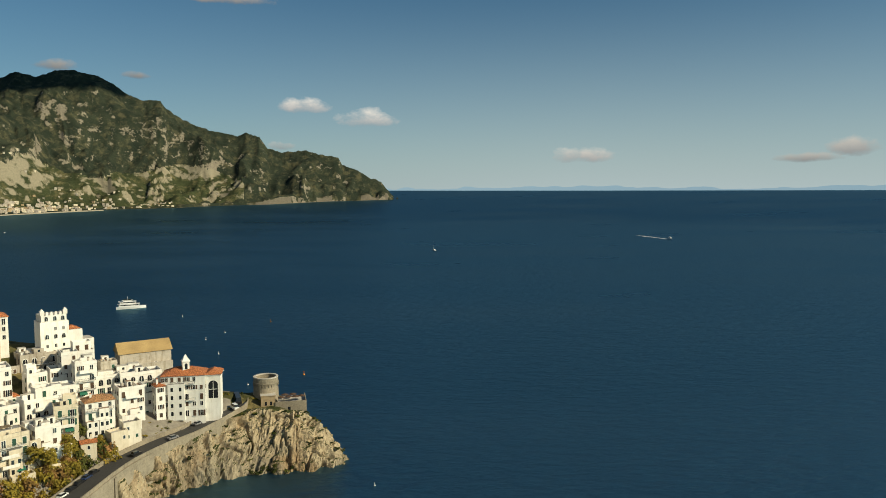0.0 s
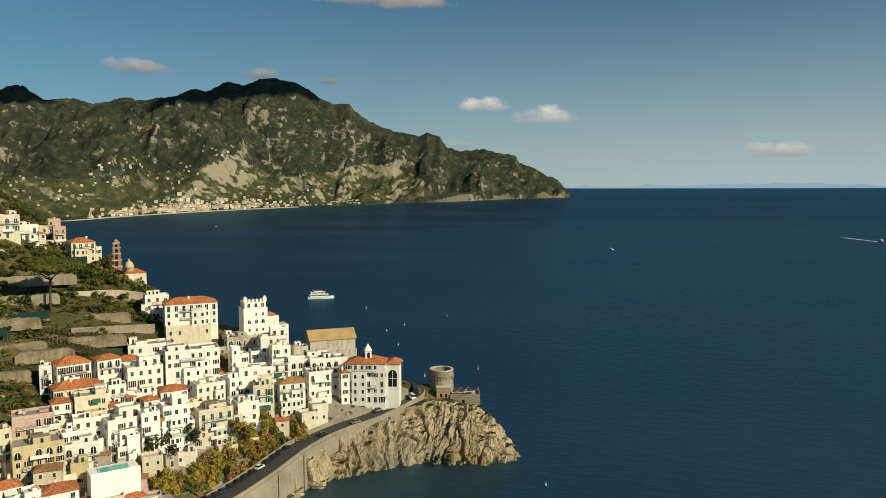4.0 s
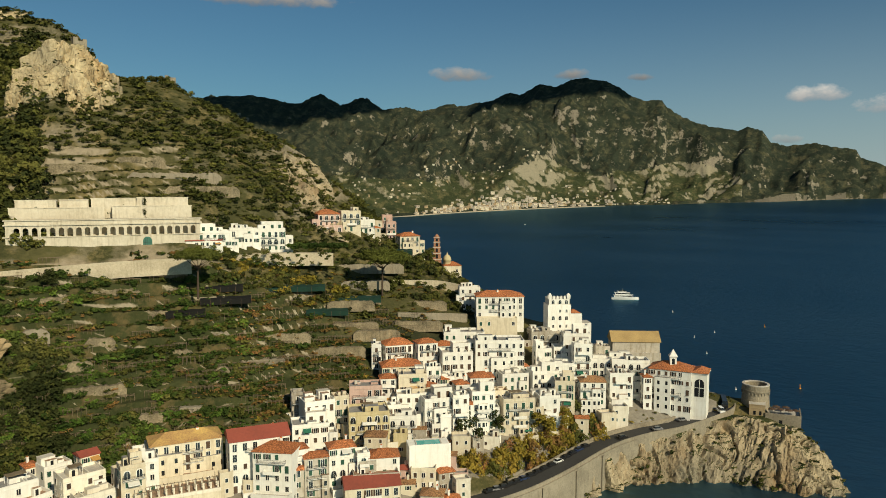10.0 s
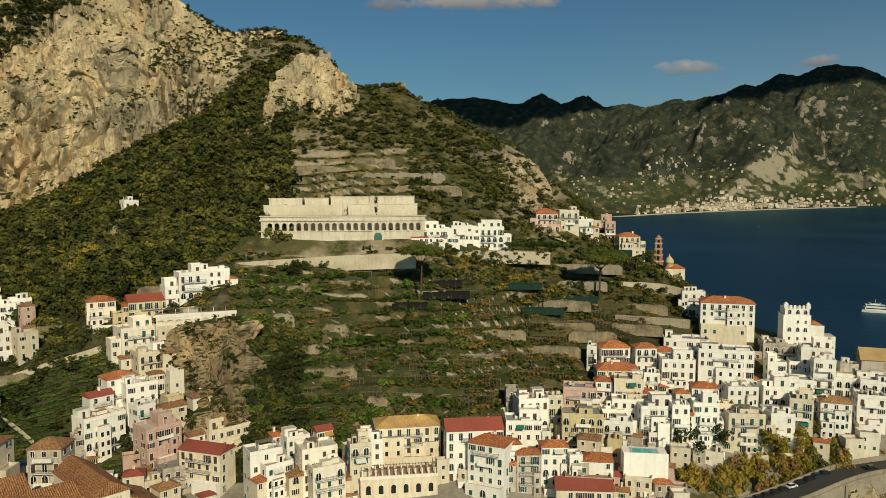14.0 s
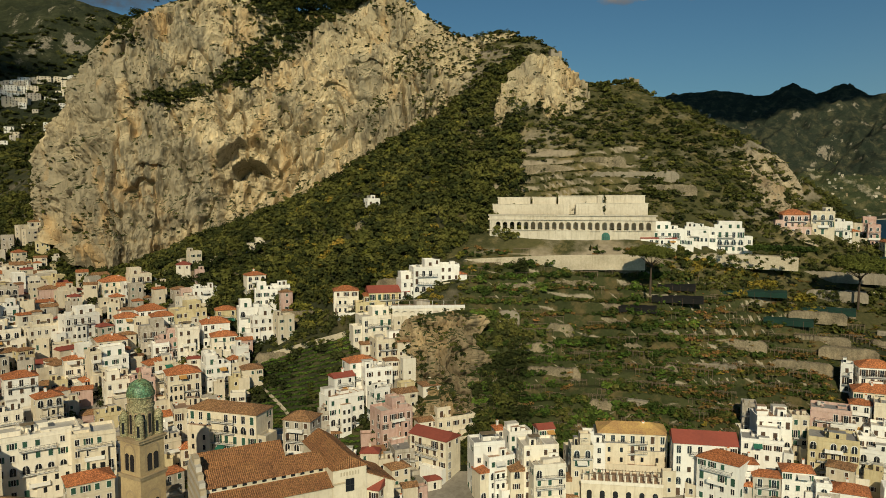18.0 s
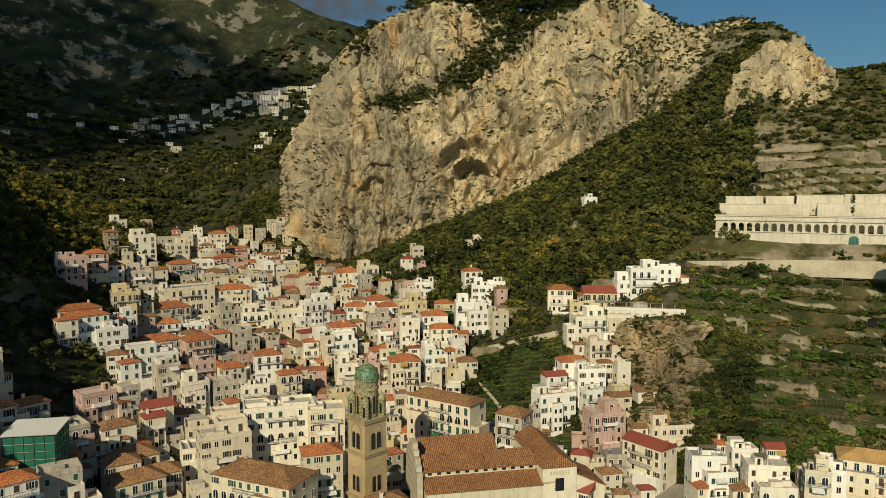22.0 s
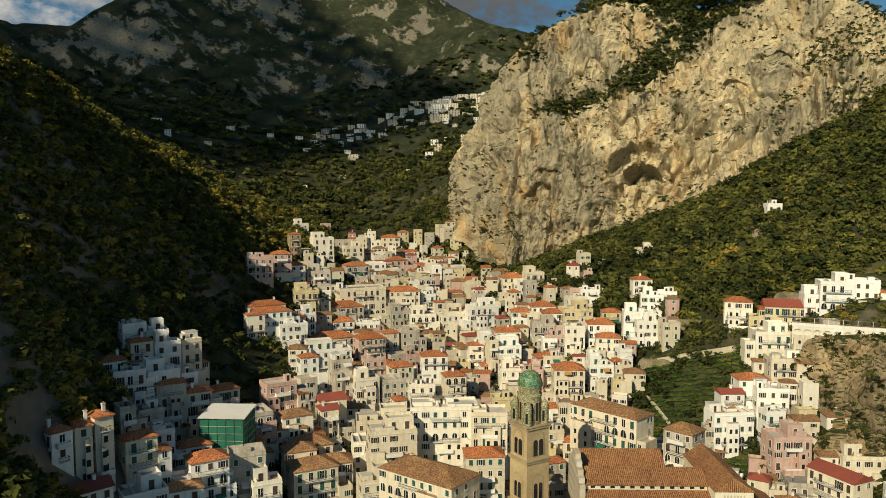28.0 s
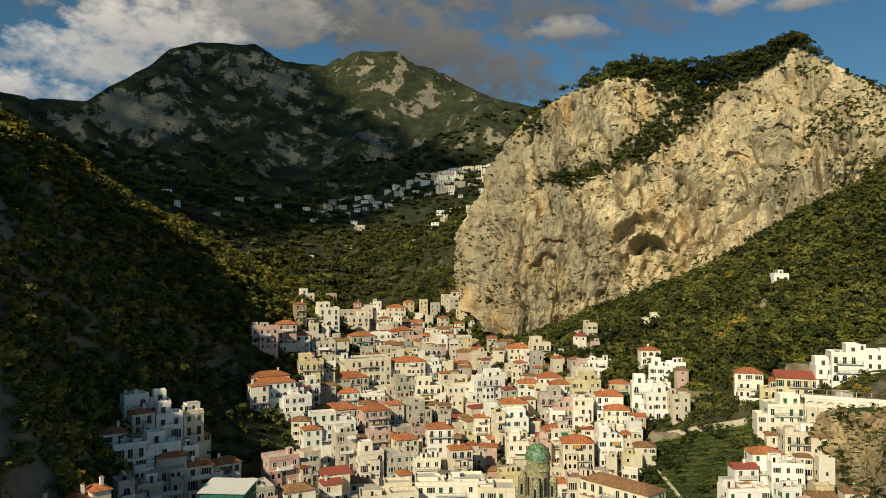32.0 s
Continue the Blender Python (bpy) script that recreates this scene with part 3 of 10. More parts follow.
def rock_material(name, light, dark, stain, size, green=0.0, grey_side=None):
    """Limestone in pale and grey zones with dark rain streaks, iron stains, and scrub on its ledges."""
    m = material(name, light, 0.92, second=tuple(0.45 * a + 0.55 * b for a, b in zip(light, dark)), size=size, bump=1.0, spec=0.1, stretch=(1, 1, 0.45), detail=9, bump_size=size * 1.8)
    N, L = m.node_tree.nodes, m.node_tree.links
    b = N["Principled BSDF"]
    col = b.inputs["Base Color"].links[0].from_socket
    geo = N.new("ShaderNodeNewGeometry")

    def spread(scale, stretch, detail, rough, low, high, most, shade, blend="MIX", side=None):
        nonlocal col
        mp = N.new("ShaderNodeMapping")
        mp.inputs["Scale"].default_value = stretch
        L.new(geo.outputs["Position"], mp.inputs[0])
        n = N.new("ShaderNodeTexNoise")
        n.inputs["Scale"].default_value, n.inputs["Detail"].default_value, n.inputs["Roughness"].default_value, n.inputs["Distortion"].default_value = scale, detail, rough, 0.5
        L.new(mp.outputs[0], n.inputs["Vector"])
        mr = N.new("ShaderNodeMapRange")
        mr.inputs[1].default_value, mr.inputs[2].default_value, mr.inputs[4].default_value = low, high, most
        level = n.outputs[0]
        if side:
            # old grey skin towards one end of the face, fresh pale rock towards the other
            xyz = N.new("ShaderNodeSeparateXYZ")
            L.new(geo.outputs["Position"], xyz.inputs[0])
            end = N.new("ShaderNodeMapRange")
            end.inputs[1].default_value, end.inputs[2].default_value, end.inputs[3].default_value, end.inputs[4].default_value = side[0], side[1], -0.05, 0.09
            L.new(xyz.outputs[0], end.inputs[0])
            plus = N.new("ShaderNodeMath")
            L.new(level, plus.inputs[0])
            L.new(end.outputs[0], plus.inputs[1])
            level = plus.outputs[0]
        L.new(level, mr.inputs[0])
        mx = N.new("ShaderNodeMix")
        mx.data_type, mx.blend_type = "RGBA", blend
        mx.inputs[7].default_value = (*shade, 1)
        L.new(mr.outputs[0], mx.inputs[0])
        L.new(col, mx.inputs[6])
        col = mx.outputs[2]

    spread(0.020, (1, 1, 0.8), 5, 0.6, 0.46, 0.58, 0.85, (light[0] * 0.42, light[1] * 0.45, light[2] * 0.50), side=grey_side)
    spread(0.034, (1.3, 1.3, 0.5), 6, 0.6, 0.54, 0.68, 0.7, stain)
    spread(0.14, (1.4, 1.4, 0.16), 7, 0.65, 0.54, 0.66, 0.75, (0.40, 0.38, 0.36), "MULTIPLY")
    spread(0.45 / size, (1, 1, 0.7), 8, 0.7, 0.55, 0.66, 0.7, (0.30, 0.27, 0.23), "MULTIPLY")
    sep = N.new("ShaderNodeSeparateXYZ")
    L.new(geo.outputs["Normal"], sep.inputs[0])
    nz = N.new("ShaderNodeTexNoise")
    nz.inputs["Scale"].default_value = 0.12
    nz.inputs["Detail"].default_value = 8
    nz.inputs["Roughness"].default_value = 0.7
    L.new(geo.outputs["Position"], nz.inputs["Vector"])
    add = N.new("ShaderNodeMath")
    add.operation = "MULTIPLY_ADD"
    add.inputs[1].default_value = 1.1
    L.new(nz.outputs[0], add.inputs[0])
    L.new(sep.outputs[2], add.inputs[2])
    g = N.new("ShaderNodeMapRange")
    g.inputs[1].default_value, g.inputs[2].default_value = 1.32 - green, 1.48 - green
    L.new(add.outputs[0], g.inputs[0])
    mg = N.new("ShaderNodeMix")
    mg.data_type = "RGBA"
    mg.inputs[7].default_value = (0.05, 0.06, 0.022, 1)
    L.new(g.outputs[0], mg.inputs[0])
    L.new(col, mg.inputs[6])
    L.new(mg.outputs[2], b.inputs["Base Color"])
    return m


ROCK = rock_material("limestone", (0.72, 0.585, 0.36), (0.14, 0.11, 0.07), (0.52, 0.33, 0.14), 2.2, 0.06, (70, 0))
GREYROCK = rock_material("grey limestone", (0.58, 0.43, 0.24), (0.13, 0.10, 0.06), (0.34, 0.22, 0.10), 1.4, 0.12)
SHORE_ROCK = rock_material("shore limestone", (0.54, 0.44, 0.29), (0.13, 0.10, 0.06), (0.26, 0.17, 0.085), 1.1)
WHITE = material("white limewash", (0.84, 0.82, 0.76), 0.85, second=(0.76, 0.735, 0.67), size=2, bump=0.15, random=0.10)
IVORY = material("ivory plaster", (0.82, 0.765, 0.65), 0.85, second=(0.72, 0.66, 0.54), size=2, bump=0.15, random=0.10)
CREAM = material("cream plaster", (0.74, 0.66, 0.51), 0.85, second=(0.62, 0.545, 0.41), size=2, bump=0.15, random=0.10)
GREYW = material("weathered plaster", (0.55, 0.50, 0.42), 0.88, second=(0.38, 0.34, 0.28), size=2, bump=0.2, random=0.12)
YELLOW = material("yellow plaster", (0.68, 0.58, 0.35), 0.85, second=(0.56, 0.47, 0.27), size=2, bump=0.15, random=0.10)
PINK = material("pink plaster", (0.62, 0.45, 0.38), 0.85, second=(0.5, 0.32, 0.27), size=2, bump=0.15, random=0.10)
OCHRE = material("ochre stone", (0.44, 0.34, 0.20), 0.9, second=(0.3, 0.22, 0.13), size=1.5, bump=0.4)
TILE = material("terracotta tiles", (0.62, 0.22, 0.080), 0.8, second=(0.42, 0.15, 0.065), size=0.8, bump=0.4, random=0.15)
BROWN = material("old clay tiles", (0.46, 0.25, 0.11), 0.85, second=(0.30, 0.155, 0.08), size=0.8, bump=0.4, random=0.15)
LICHEN = material("golden lichened roof tiles", (0.62, 0.41, 0.13), 0.85, second=(0.30, 0.155, 0.08), size=0.8, bump=0.4, random=0.15)


def mottle(m, size, spread):
    """Tiles that differ one by one, with dark joints between them."""
    N, L = m.node_tree.nodes, m.node_tree.links
    b = N["Principled BSDF"]
    col = b.inputs["Base Color"].links[0].from_socket
    tc = N.new("ShaderNodeTexCoord")
    v = N.new("ShaderNodeTexVoronoi")
    v.inputs["Scale"].default_value = 1.0 / size
    L.new(tc.outputs["Object"], v.inputs["Vector"])
    sep = N.new("ShaderNodeSeparateColor")
    L.new(v.outputs["Color"], sep.inputs[0])
    mr = N.new("ShaderNodeMapRange")
    mr.inputs[3].default_value, mr.inputs[4].default_value = 1 - spread, 1 + spread
    L.new(sep.outputs[0], mr.inputs[0])
    edge = N.new("ShaderNodeMapRange")
    edge.inputs[1].default_value, edge.inputs[2].default_value, edge.inputs[3].default_value, edge.inputs[4].default_value = 0.3, 0.75, 1.0, 0.5
    L.new(v.outputs["Distance"], edge.inputs[0])
    mu = N.new("ShaderNodeMath")
    mu.operation = "MULTIPLY"
    L.new(mr.outputs[0], mu.inputs[0])
    L.new(edge.outputs[0], mu.inputs[1])
    hsv = N.new("ShaderNodeHueSaturation")
    L.new(mu.outputs[0], hsv.inputs["Value"])
    L.new(col, hsv.inputs["Color"])
    L.new(hsv.outputs[0], b.inputs["Base Color"])
    return m


def weather(m, amount, tint=(0.60, 0.55, 0.46)):
    """Rain streaks and grey patches on plaster."""
    N, L = m.node_tree.nodes, m.node_tree.links
    b = N["Principled BSDF"]
    col = b.inputs["Base Color"].links[0].from_socket
    geo = N.new("ShaderNodeNewGeometry")
    for scale, low, share in (((0.9, 0.9, 0.10), 0.50, 1.0), ((0.28, 0.28, 0.22), 0.52, 0.8)):
        mp = N.new("ShaderNodeMapping")
        mp.inputs["Scale"].default_value = scale
        L.new(geo.outputs["Position"], mp.inputs[0])
        n = N.new("ShaderNodeTexNoise")
        n.inputs["Scale"].default_value, n.inputs["Detail"].default_value, n.inputs["Roughness"].default_value = 1.0, 7.0, 0.68
        L.new(mp.outputs[0], n.inputs["Vector"])
        mr = N.new("ShaderNodeMapRange")
        mr.inputs[1].default_value, mr.inputs[2].default_value, mr.inputs[4].default_value = low, low + 0.17, amount * share
        L.new(n.outputs[0], mr.inputs[0])
        mx = N.new("ShaderNodeMix")
        mx.data_type, mx.blend_type = "RGBA", "MULTIPLY"
        mx.inputs[7].default_value = (*tint, 1)
        L.new(mr.outputs[0], mx.inputs[0])
        L.new(col, mx.inputs[6])
        col = mx.outputs[2]
    L.new(col, b.inputs["Base Color"])
    return m


for plaster, amount in ((WHITE, 0.3), (IVORY, 0.42), (CREAM, 0.5), (GREYW, 0.8), (YELLOW, 0.5), (PINK, 0.6)):
    weather(plaster, amount)
for roof_tiles in (TILE, BROWN):
    mottle(roof_tiles, 0.38, 0.26)
RED = material("red painted roof", (0.34, 0.085, 0.055), 0.75, second=(0.24, 0.065, 0.045), size=1.5, bump=0.2, random=0.1)
DECK = material("pale roof terrace", (0.58, 0.54, 0.47), 0.85, second=(0.42, 0.38, 0.32), size=1.5, bump=0.2, random=0.12)
CLAYDECK = material("terracotta roof terrace", (0.40, 0.27, 0.18), 0.85, second=(0.28, 0.18, 0.12), size=1.5, bump=0.2, random=0.12)
GREYDECK = material("grey roofing felt", (0.33, 0.32, 0.30), 0.85, second=(0.22, 0.21, 0.2), size=1.5, bump=0.2, random=0.15)
ASPHALT = material("asphalt", (0.06, 0.058, 0.055), 0.85, second=(0.045, 0.043, 0.04), size=2, bump=0.2)
STONE = material("masonry", (0.36, 0.31, 0.23), 0.9, second=(0.22, 0.19, 0.14), size=1.2, bump=0.7)
GLASS = material("dark window glass", (0.02, 0.022, 0.025), 0.15, vary=0.2, bump=0, spec=0.5)
GREEN = material("green shutters", (0.03, 0.09, 0.06), 0.6, vary=0.2, bump=0.1, random=0.2)
DARKW = material("brown shutters", (0.09, 0.055, 0.035), 0.65, vary=0.2, bump=0.1, random=0.25)
FRAMEW = material("white window trim", (0.75, 0.73, 0.68), 0.7, vary=0.1, bump=0.05)
IRON = material("dark iron", (0.05, 0.05, 0.05), 0.5, vary=0.1, bump=0.05, metal=0.4)
BARK = material("bark", (0.09, 0.065, 0.045), 0.9, vary=0.3, bump=0.4)


# ---- ground and sea ----
def make_ground():
    az = np.concatenate([np.arange(-14, 2, 0.8), np.arange(2, 138, 0.29), np.arange(138, 200, 2.0)])
    d = np.concatenate([np.geomspace(95, 180, 12)[:-1], np.linspace(180, 470, 240)[:-1], np.geomspace(470, 700, 60)[:-1], np.geomspace(700, 4950, 230)])
    A, D = np.meshgrid(az, d, indexing="ij")
    b = np.radians(EAST - A)
    x, y = (D * np.sin(b)).ravel(), (D * np.cos(b)).ravel()
    z = heights(x, y)
    me = grid_mesh("ground", np.stack([x, y, z], 1), len(az), len(d), [LAND, PAVED, TERRACE, RIDGE, MOUNTAIN, GARDENS, INLAND])
    ca, cd = (A[:-1, :-1] + 0.15).ravel(), D[:-1, :-1].ravel()
    idx = np.where(in_town(ca, cd), 1, np.where((terraced(ca, cd) > 0.4) & (ca < 72) & (cd < 330), 2, 0))
    idx = np.where((idx == 0) & (ca > 11) & (ca < 36) & (cd > 230) & (cd < 345), 3, idx)
    idx = np.where((ca > 16.5) & (ca < 25) & (cd > 283) & (cd < 318), 1, idx)
    wob = fbm(np.stack([ca * 0.5, cd / 220, 0 * ca], 1), 4, 71)
    wa, wd = ca + 7 * wob, cd + 420 * wob
    idx = np.where((idx == 0) & (ca > 30) & (ca < 72) & (cd > 322) & (cd < 900), 3, idx)
    idx = np.where((cd > 1900) & (ca < 62), 4, idx)
    idx = np.where((cd > 1900) & (wd < np.interp(ca, [4, 12, 24, 36, 40, 46], [3900, 3650, 3250, 3080, 3050, 3000])) & (ca < 62), 5, idx)
    idx = np.where((cd > 900) & (ca > 62), 6, idx)
    me.polygons.foreach_set("material_index", idx.astype(np.int32))
    bm = bmesh.new()
    bm.from_mesh(me)
    gone = (ca < 61) & (cd > np.interp(ca, [4, 40, 46, 61], [2500, 2500, 2350, 2350]))
    bm.faces.ensure_lookup_table()
    bmesh.ops.delete(bm, geom=[bm.faces[i] for i in np.nonzero(gone)[0]], context="FACES")
    bm.to_mesh(me)
    bm.free()
    ob = new("ground", me)
    return tagged(ob, "steep scrubby and rocky hillsides with stone terraces", "hillside", kind="structure")


def make_sea():
    az = np.arange(-170, 191, 3.0)
    d = np.concatenate([[0.02], np.geomspace(12, 4950, 100)])
    A, D = np.meshgrid(az, d, indexing="ij")
    b = np.radians(EAST - A)
    z = sea_z(D)
    V = np.stack([D * np.sin(b), D * np.cos(b), z], -1).reshape(-1, 3)
    ob = new("water", grid_mesh("water", V, len(az), len(d), [SEA]))
    return tagged(ob, "deep blue rippled sea under the cliffs", "sea", kind="structure")


make_ground()
make_sea()

# ---- the mountain across the bay ----
COAST = [(2.6, 3900), (3.9, 3803), (9.1, 3680), (13.4, 3520), (16.6, 3465), (20, 3370), (24, 3300), (28.5, 3197), (33, 3085), (37, 2975), (39.5, 2895), (41.7, 2822), (45, 2700), (50, 2560), (62, 2450)]
CAPE_CREST = [(3.7, -0.5), (4.3, 0.11), (4.8, 0.70), (5.6, 1.19), (6.6, 1.78), (7.8, 2.19), (8.1, 2.78), (9.5, 3.03), (10.5, 3.29), (11.3, 3.20), (12.3, 3.11), (13.4, 3.42), (14.0, 4.35), (14.4, 4.32), (15.0, 4.56), (15.5, 4.32), (16.3, 4.43), (17.3, 4.73), (18.5, 4.97), (19.7, 5.62), (20.5, 6.11), (20.9, 6.70), (21.7, 6.80), (22.0, 6.70), (23.3, 7.18), (24.1, 7.76), (25.1, 8.27)]
INNER_CREST = [(26.4, 8.47), (27.7, 8.32), (28.8, 7.93), (30.0, 8.08), (31.5, 7.27), (32.4, 7.53), (33.6, 6.99), (34.7, 6.74), (36.1, 6.46), (37.0, 6.61), (37.7, 6.41), (39.0, 6.01), (40.2, 6.43), (41.0, 6.42), (42.1, 6.23), (43.0, 6.87), (43.8, 7.09), (44.5, 6.71), (45.3, 6.50), (46.3, 7.11), (46.8, 7.38), (47.8, 6.93), (48.4, 6.57), (49.1, 6.61), (51.7, 7.1), (54, 6.9), (62, 6.5)]
SPUR = [(28, 6.9), (29.8, 6.36), (31.6, 5.77), (33.4, 5.45), (34.7, 4.88), (36.1, 4.30), (38.1, 3.81), (40.1, 3.23), (42.1, 3.01), (45.3, 2.77), (47.2, 3.23), (62, 3.4)]


def along_rows(rows, a):
    rows = np.array(rows)
    return np.interp(a, rows[:, 0], rows[:, 1])


def crest_far(a):
    return np.interp(a, [3, 6, 10, 14, 20, 26, 32, 37, 62], [3830, 3900, 3930, 3960, 4020, 4060, 4120, 4330, 4420])


def far_heights(az, d):
    """Shore, spur, hollow and crest across the bay, with gullies, crags and garden terraces between them. Also how far up the slope a place lies."""
    rise = lambda el, dist: EYE + dist * np.tan(np.radians(el))
    df, dc = along_rows(COAST, az), crest_far(az)
    zf, zc = sea_z(df) + 0.5, rise(along_rows(CAPE_CREST + INNER_CREST, az), dc)
    inner = smooth(28.5, 33, az)
    d1 = df + (dc - df) * (0.5 - 0.05 * inner)
    z1 = (zf + (zc - zf) * 0.40) * (1 - inner) + rise(along_rows(SPUR, az), d1) * inner
    d2 = df + (dc - df) * 0.74
    z2 = (zf + (zc - zf) * 0.70) * (1 - inner) + rise(along_rows(SPUR, az) - 0.35, d2) * inner
    s = np.where(d < d1, (d - df) / (d1 - df), np.where(d < d2, 1 + (d - d1) / (d2 - d1), np.where(d < dc, 2 + (d - d2) / (dc - d2), 3 + (d - dc) / 500)))
    sea_cliff = (8 + 26 * smooth(-0.3, 0.5, fbm(np.stack([az * 1.1, 0 * az, 0 * az + 1.7], 1), 3, 95))) * (1 - smooth(16, 21, az)) * smooth(0.0, 0.035, s) * (1 - smooth(0.5, 1.0, s))
    z = np.where(s < 1, zf + (z1 - zf) * np.maximum(s, 0) ** 1.12, np.where(s < 2, z1 + (z2 - z1) * (s - 1), np.where(s < 3, z2 + (zc - z2) * (s - 2), zc - 130 * (s - 3)))) + sea_cliff
    z = np.where(s < 0, zf - 30 * np.minimum(-s * 12, 1), z)
    b = np.radians(EAST - az)
    p = np.stack([d * np.sin(b), d * np.cos(b), 0 * d], 1)
    wp = p + np.stack([fbm(p / 260, 3, 51), fbm(p / 260, 3, 52), 0 * d], 1) * 80
    crestal = np.exp(-((d - dc) / 150) ** 2)
    env = smooth(0.02, 0.5, s) * (1 - 0.9 * crestal)
    gully = (fbm(wp / 430, 3, 9, ridge=True) - 0.25) * 105 + (fbm(wp / 130, 4, 3, ridge=True) - 0.2) * 46
    crag_lift = smooth(0.15, 0.45, fbm(wp / 95, 3, 81)) * (14 + 22 * fbm(wp / 30, 3, 83, ridge=True))
    z = z + (gully + crag_lift) * env + crestal * (fbm(p / 22, 3, 84, ridge=True) - 0.2) * 8 * smooth(4.5, 9, az)
    z = np.where(d < dc - 15, np.minimum(z, rise(along_rows(CAPE_CREST + INNER_CREST, az) - 0.1, d)), z)
    # gardens in steps low on the slope
    low = (1 - smooth(90, 260, z - zf + 110 * fbm(p / 240, 3, 86))) * smooth(11, 20, az) * smooth(0.03, 0.08, s)
    step = 11.0
    zt = z + fbm(p / 120, 2, 88) * 9
    k = np.floor(zt / step)
    f = zt / step - k
    z = z + (((k + smooth(0.62, 1.0, f)) * step - zt) * 0.9) * low
    return z, s, low


def make_mountain():
    az = np.concatenate([np.arange(2.8, 50, 0.1), np.arange(50, 61.6, 0.3)])
    u = np.concatenate([[-0.06, -0.02], np.linspace(0, 1, 250)])
    A, U = np.meshgrid(az, u, indexing="ij")
    df = along_rows(COAST, A)
    D = df + (4850 - df) * U
    z, s, low = far_heights(A.ravel(), D.ravel())
    b = np.radians(EAST - A)
    V = np.stack([(D * np.sin(b)).ravel(), (D * np.cos(b)).ravel(), z], 1)
    me = grid_mesh("mountain", V, len(az), len(u), [MOUNTAIN, GARDENS, SEA_CLIFF])
    low, s = low.reshape(A.shape)[:-1, :-1].ravel(), s.reshape(A.shape)[:-1, :-1].ravel()
    a, zz = A[:-1, :-1].ravel(), z.reshape(A.shape)[:-1, :-1].ravel() - sea_z(df[:-1, :-1].ravel())
    idx = np.where(low > 0.45, 1, 0)
    idx = np.where((a < 20) & (zz < 4 + 34 * fbm(V.reshape(len(az), len(u), 3)[:-1, :-1].reshape(-1, 3) / 60, 3, 91)), 2, idx)
    me.polygons.foreach_set("material_index", idx.astype(np.int32))
    return tagged(new("mountain", me), "wooded rocky mountain with garden terraces across the bay", "mountain", kind="structure")


make_mountain()

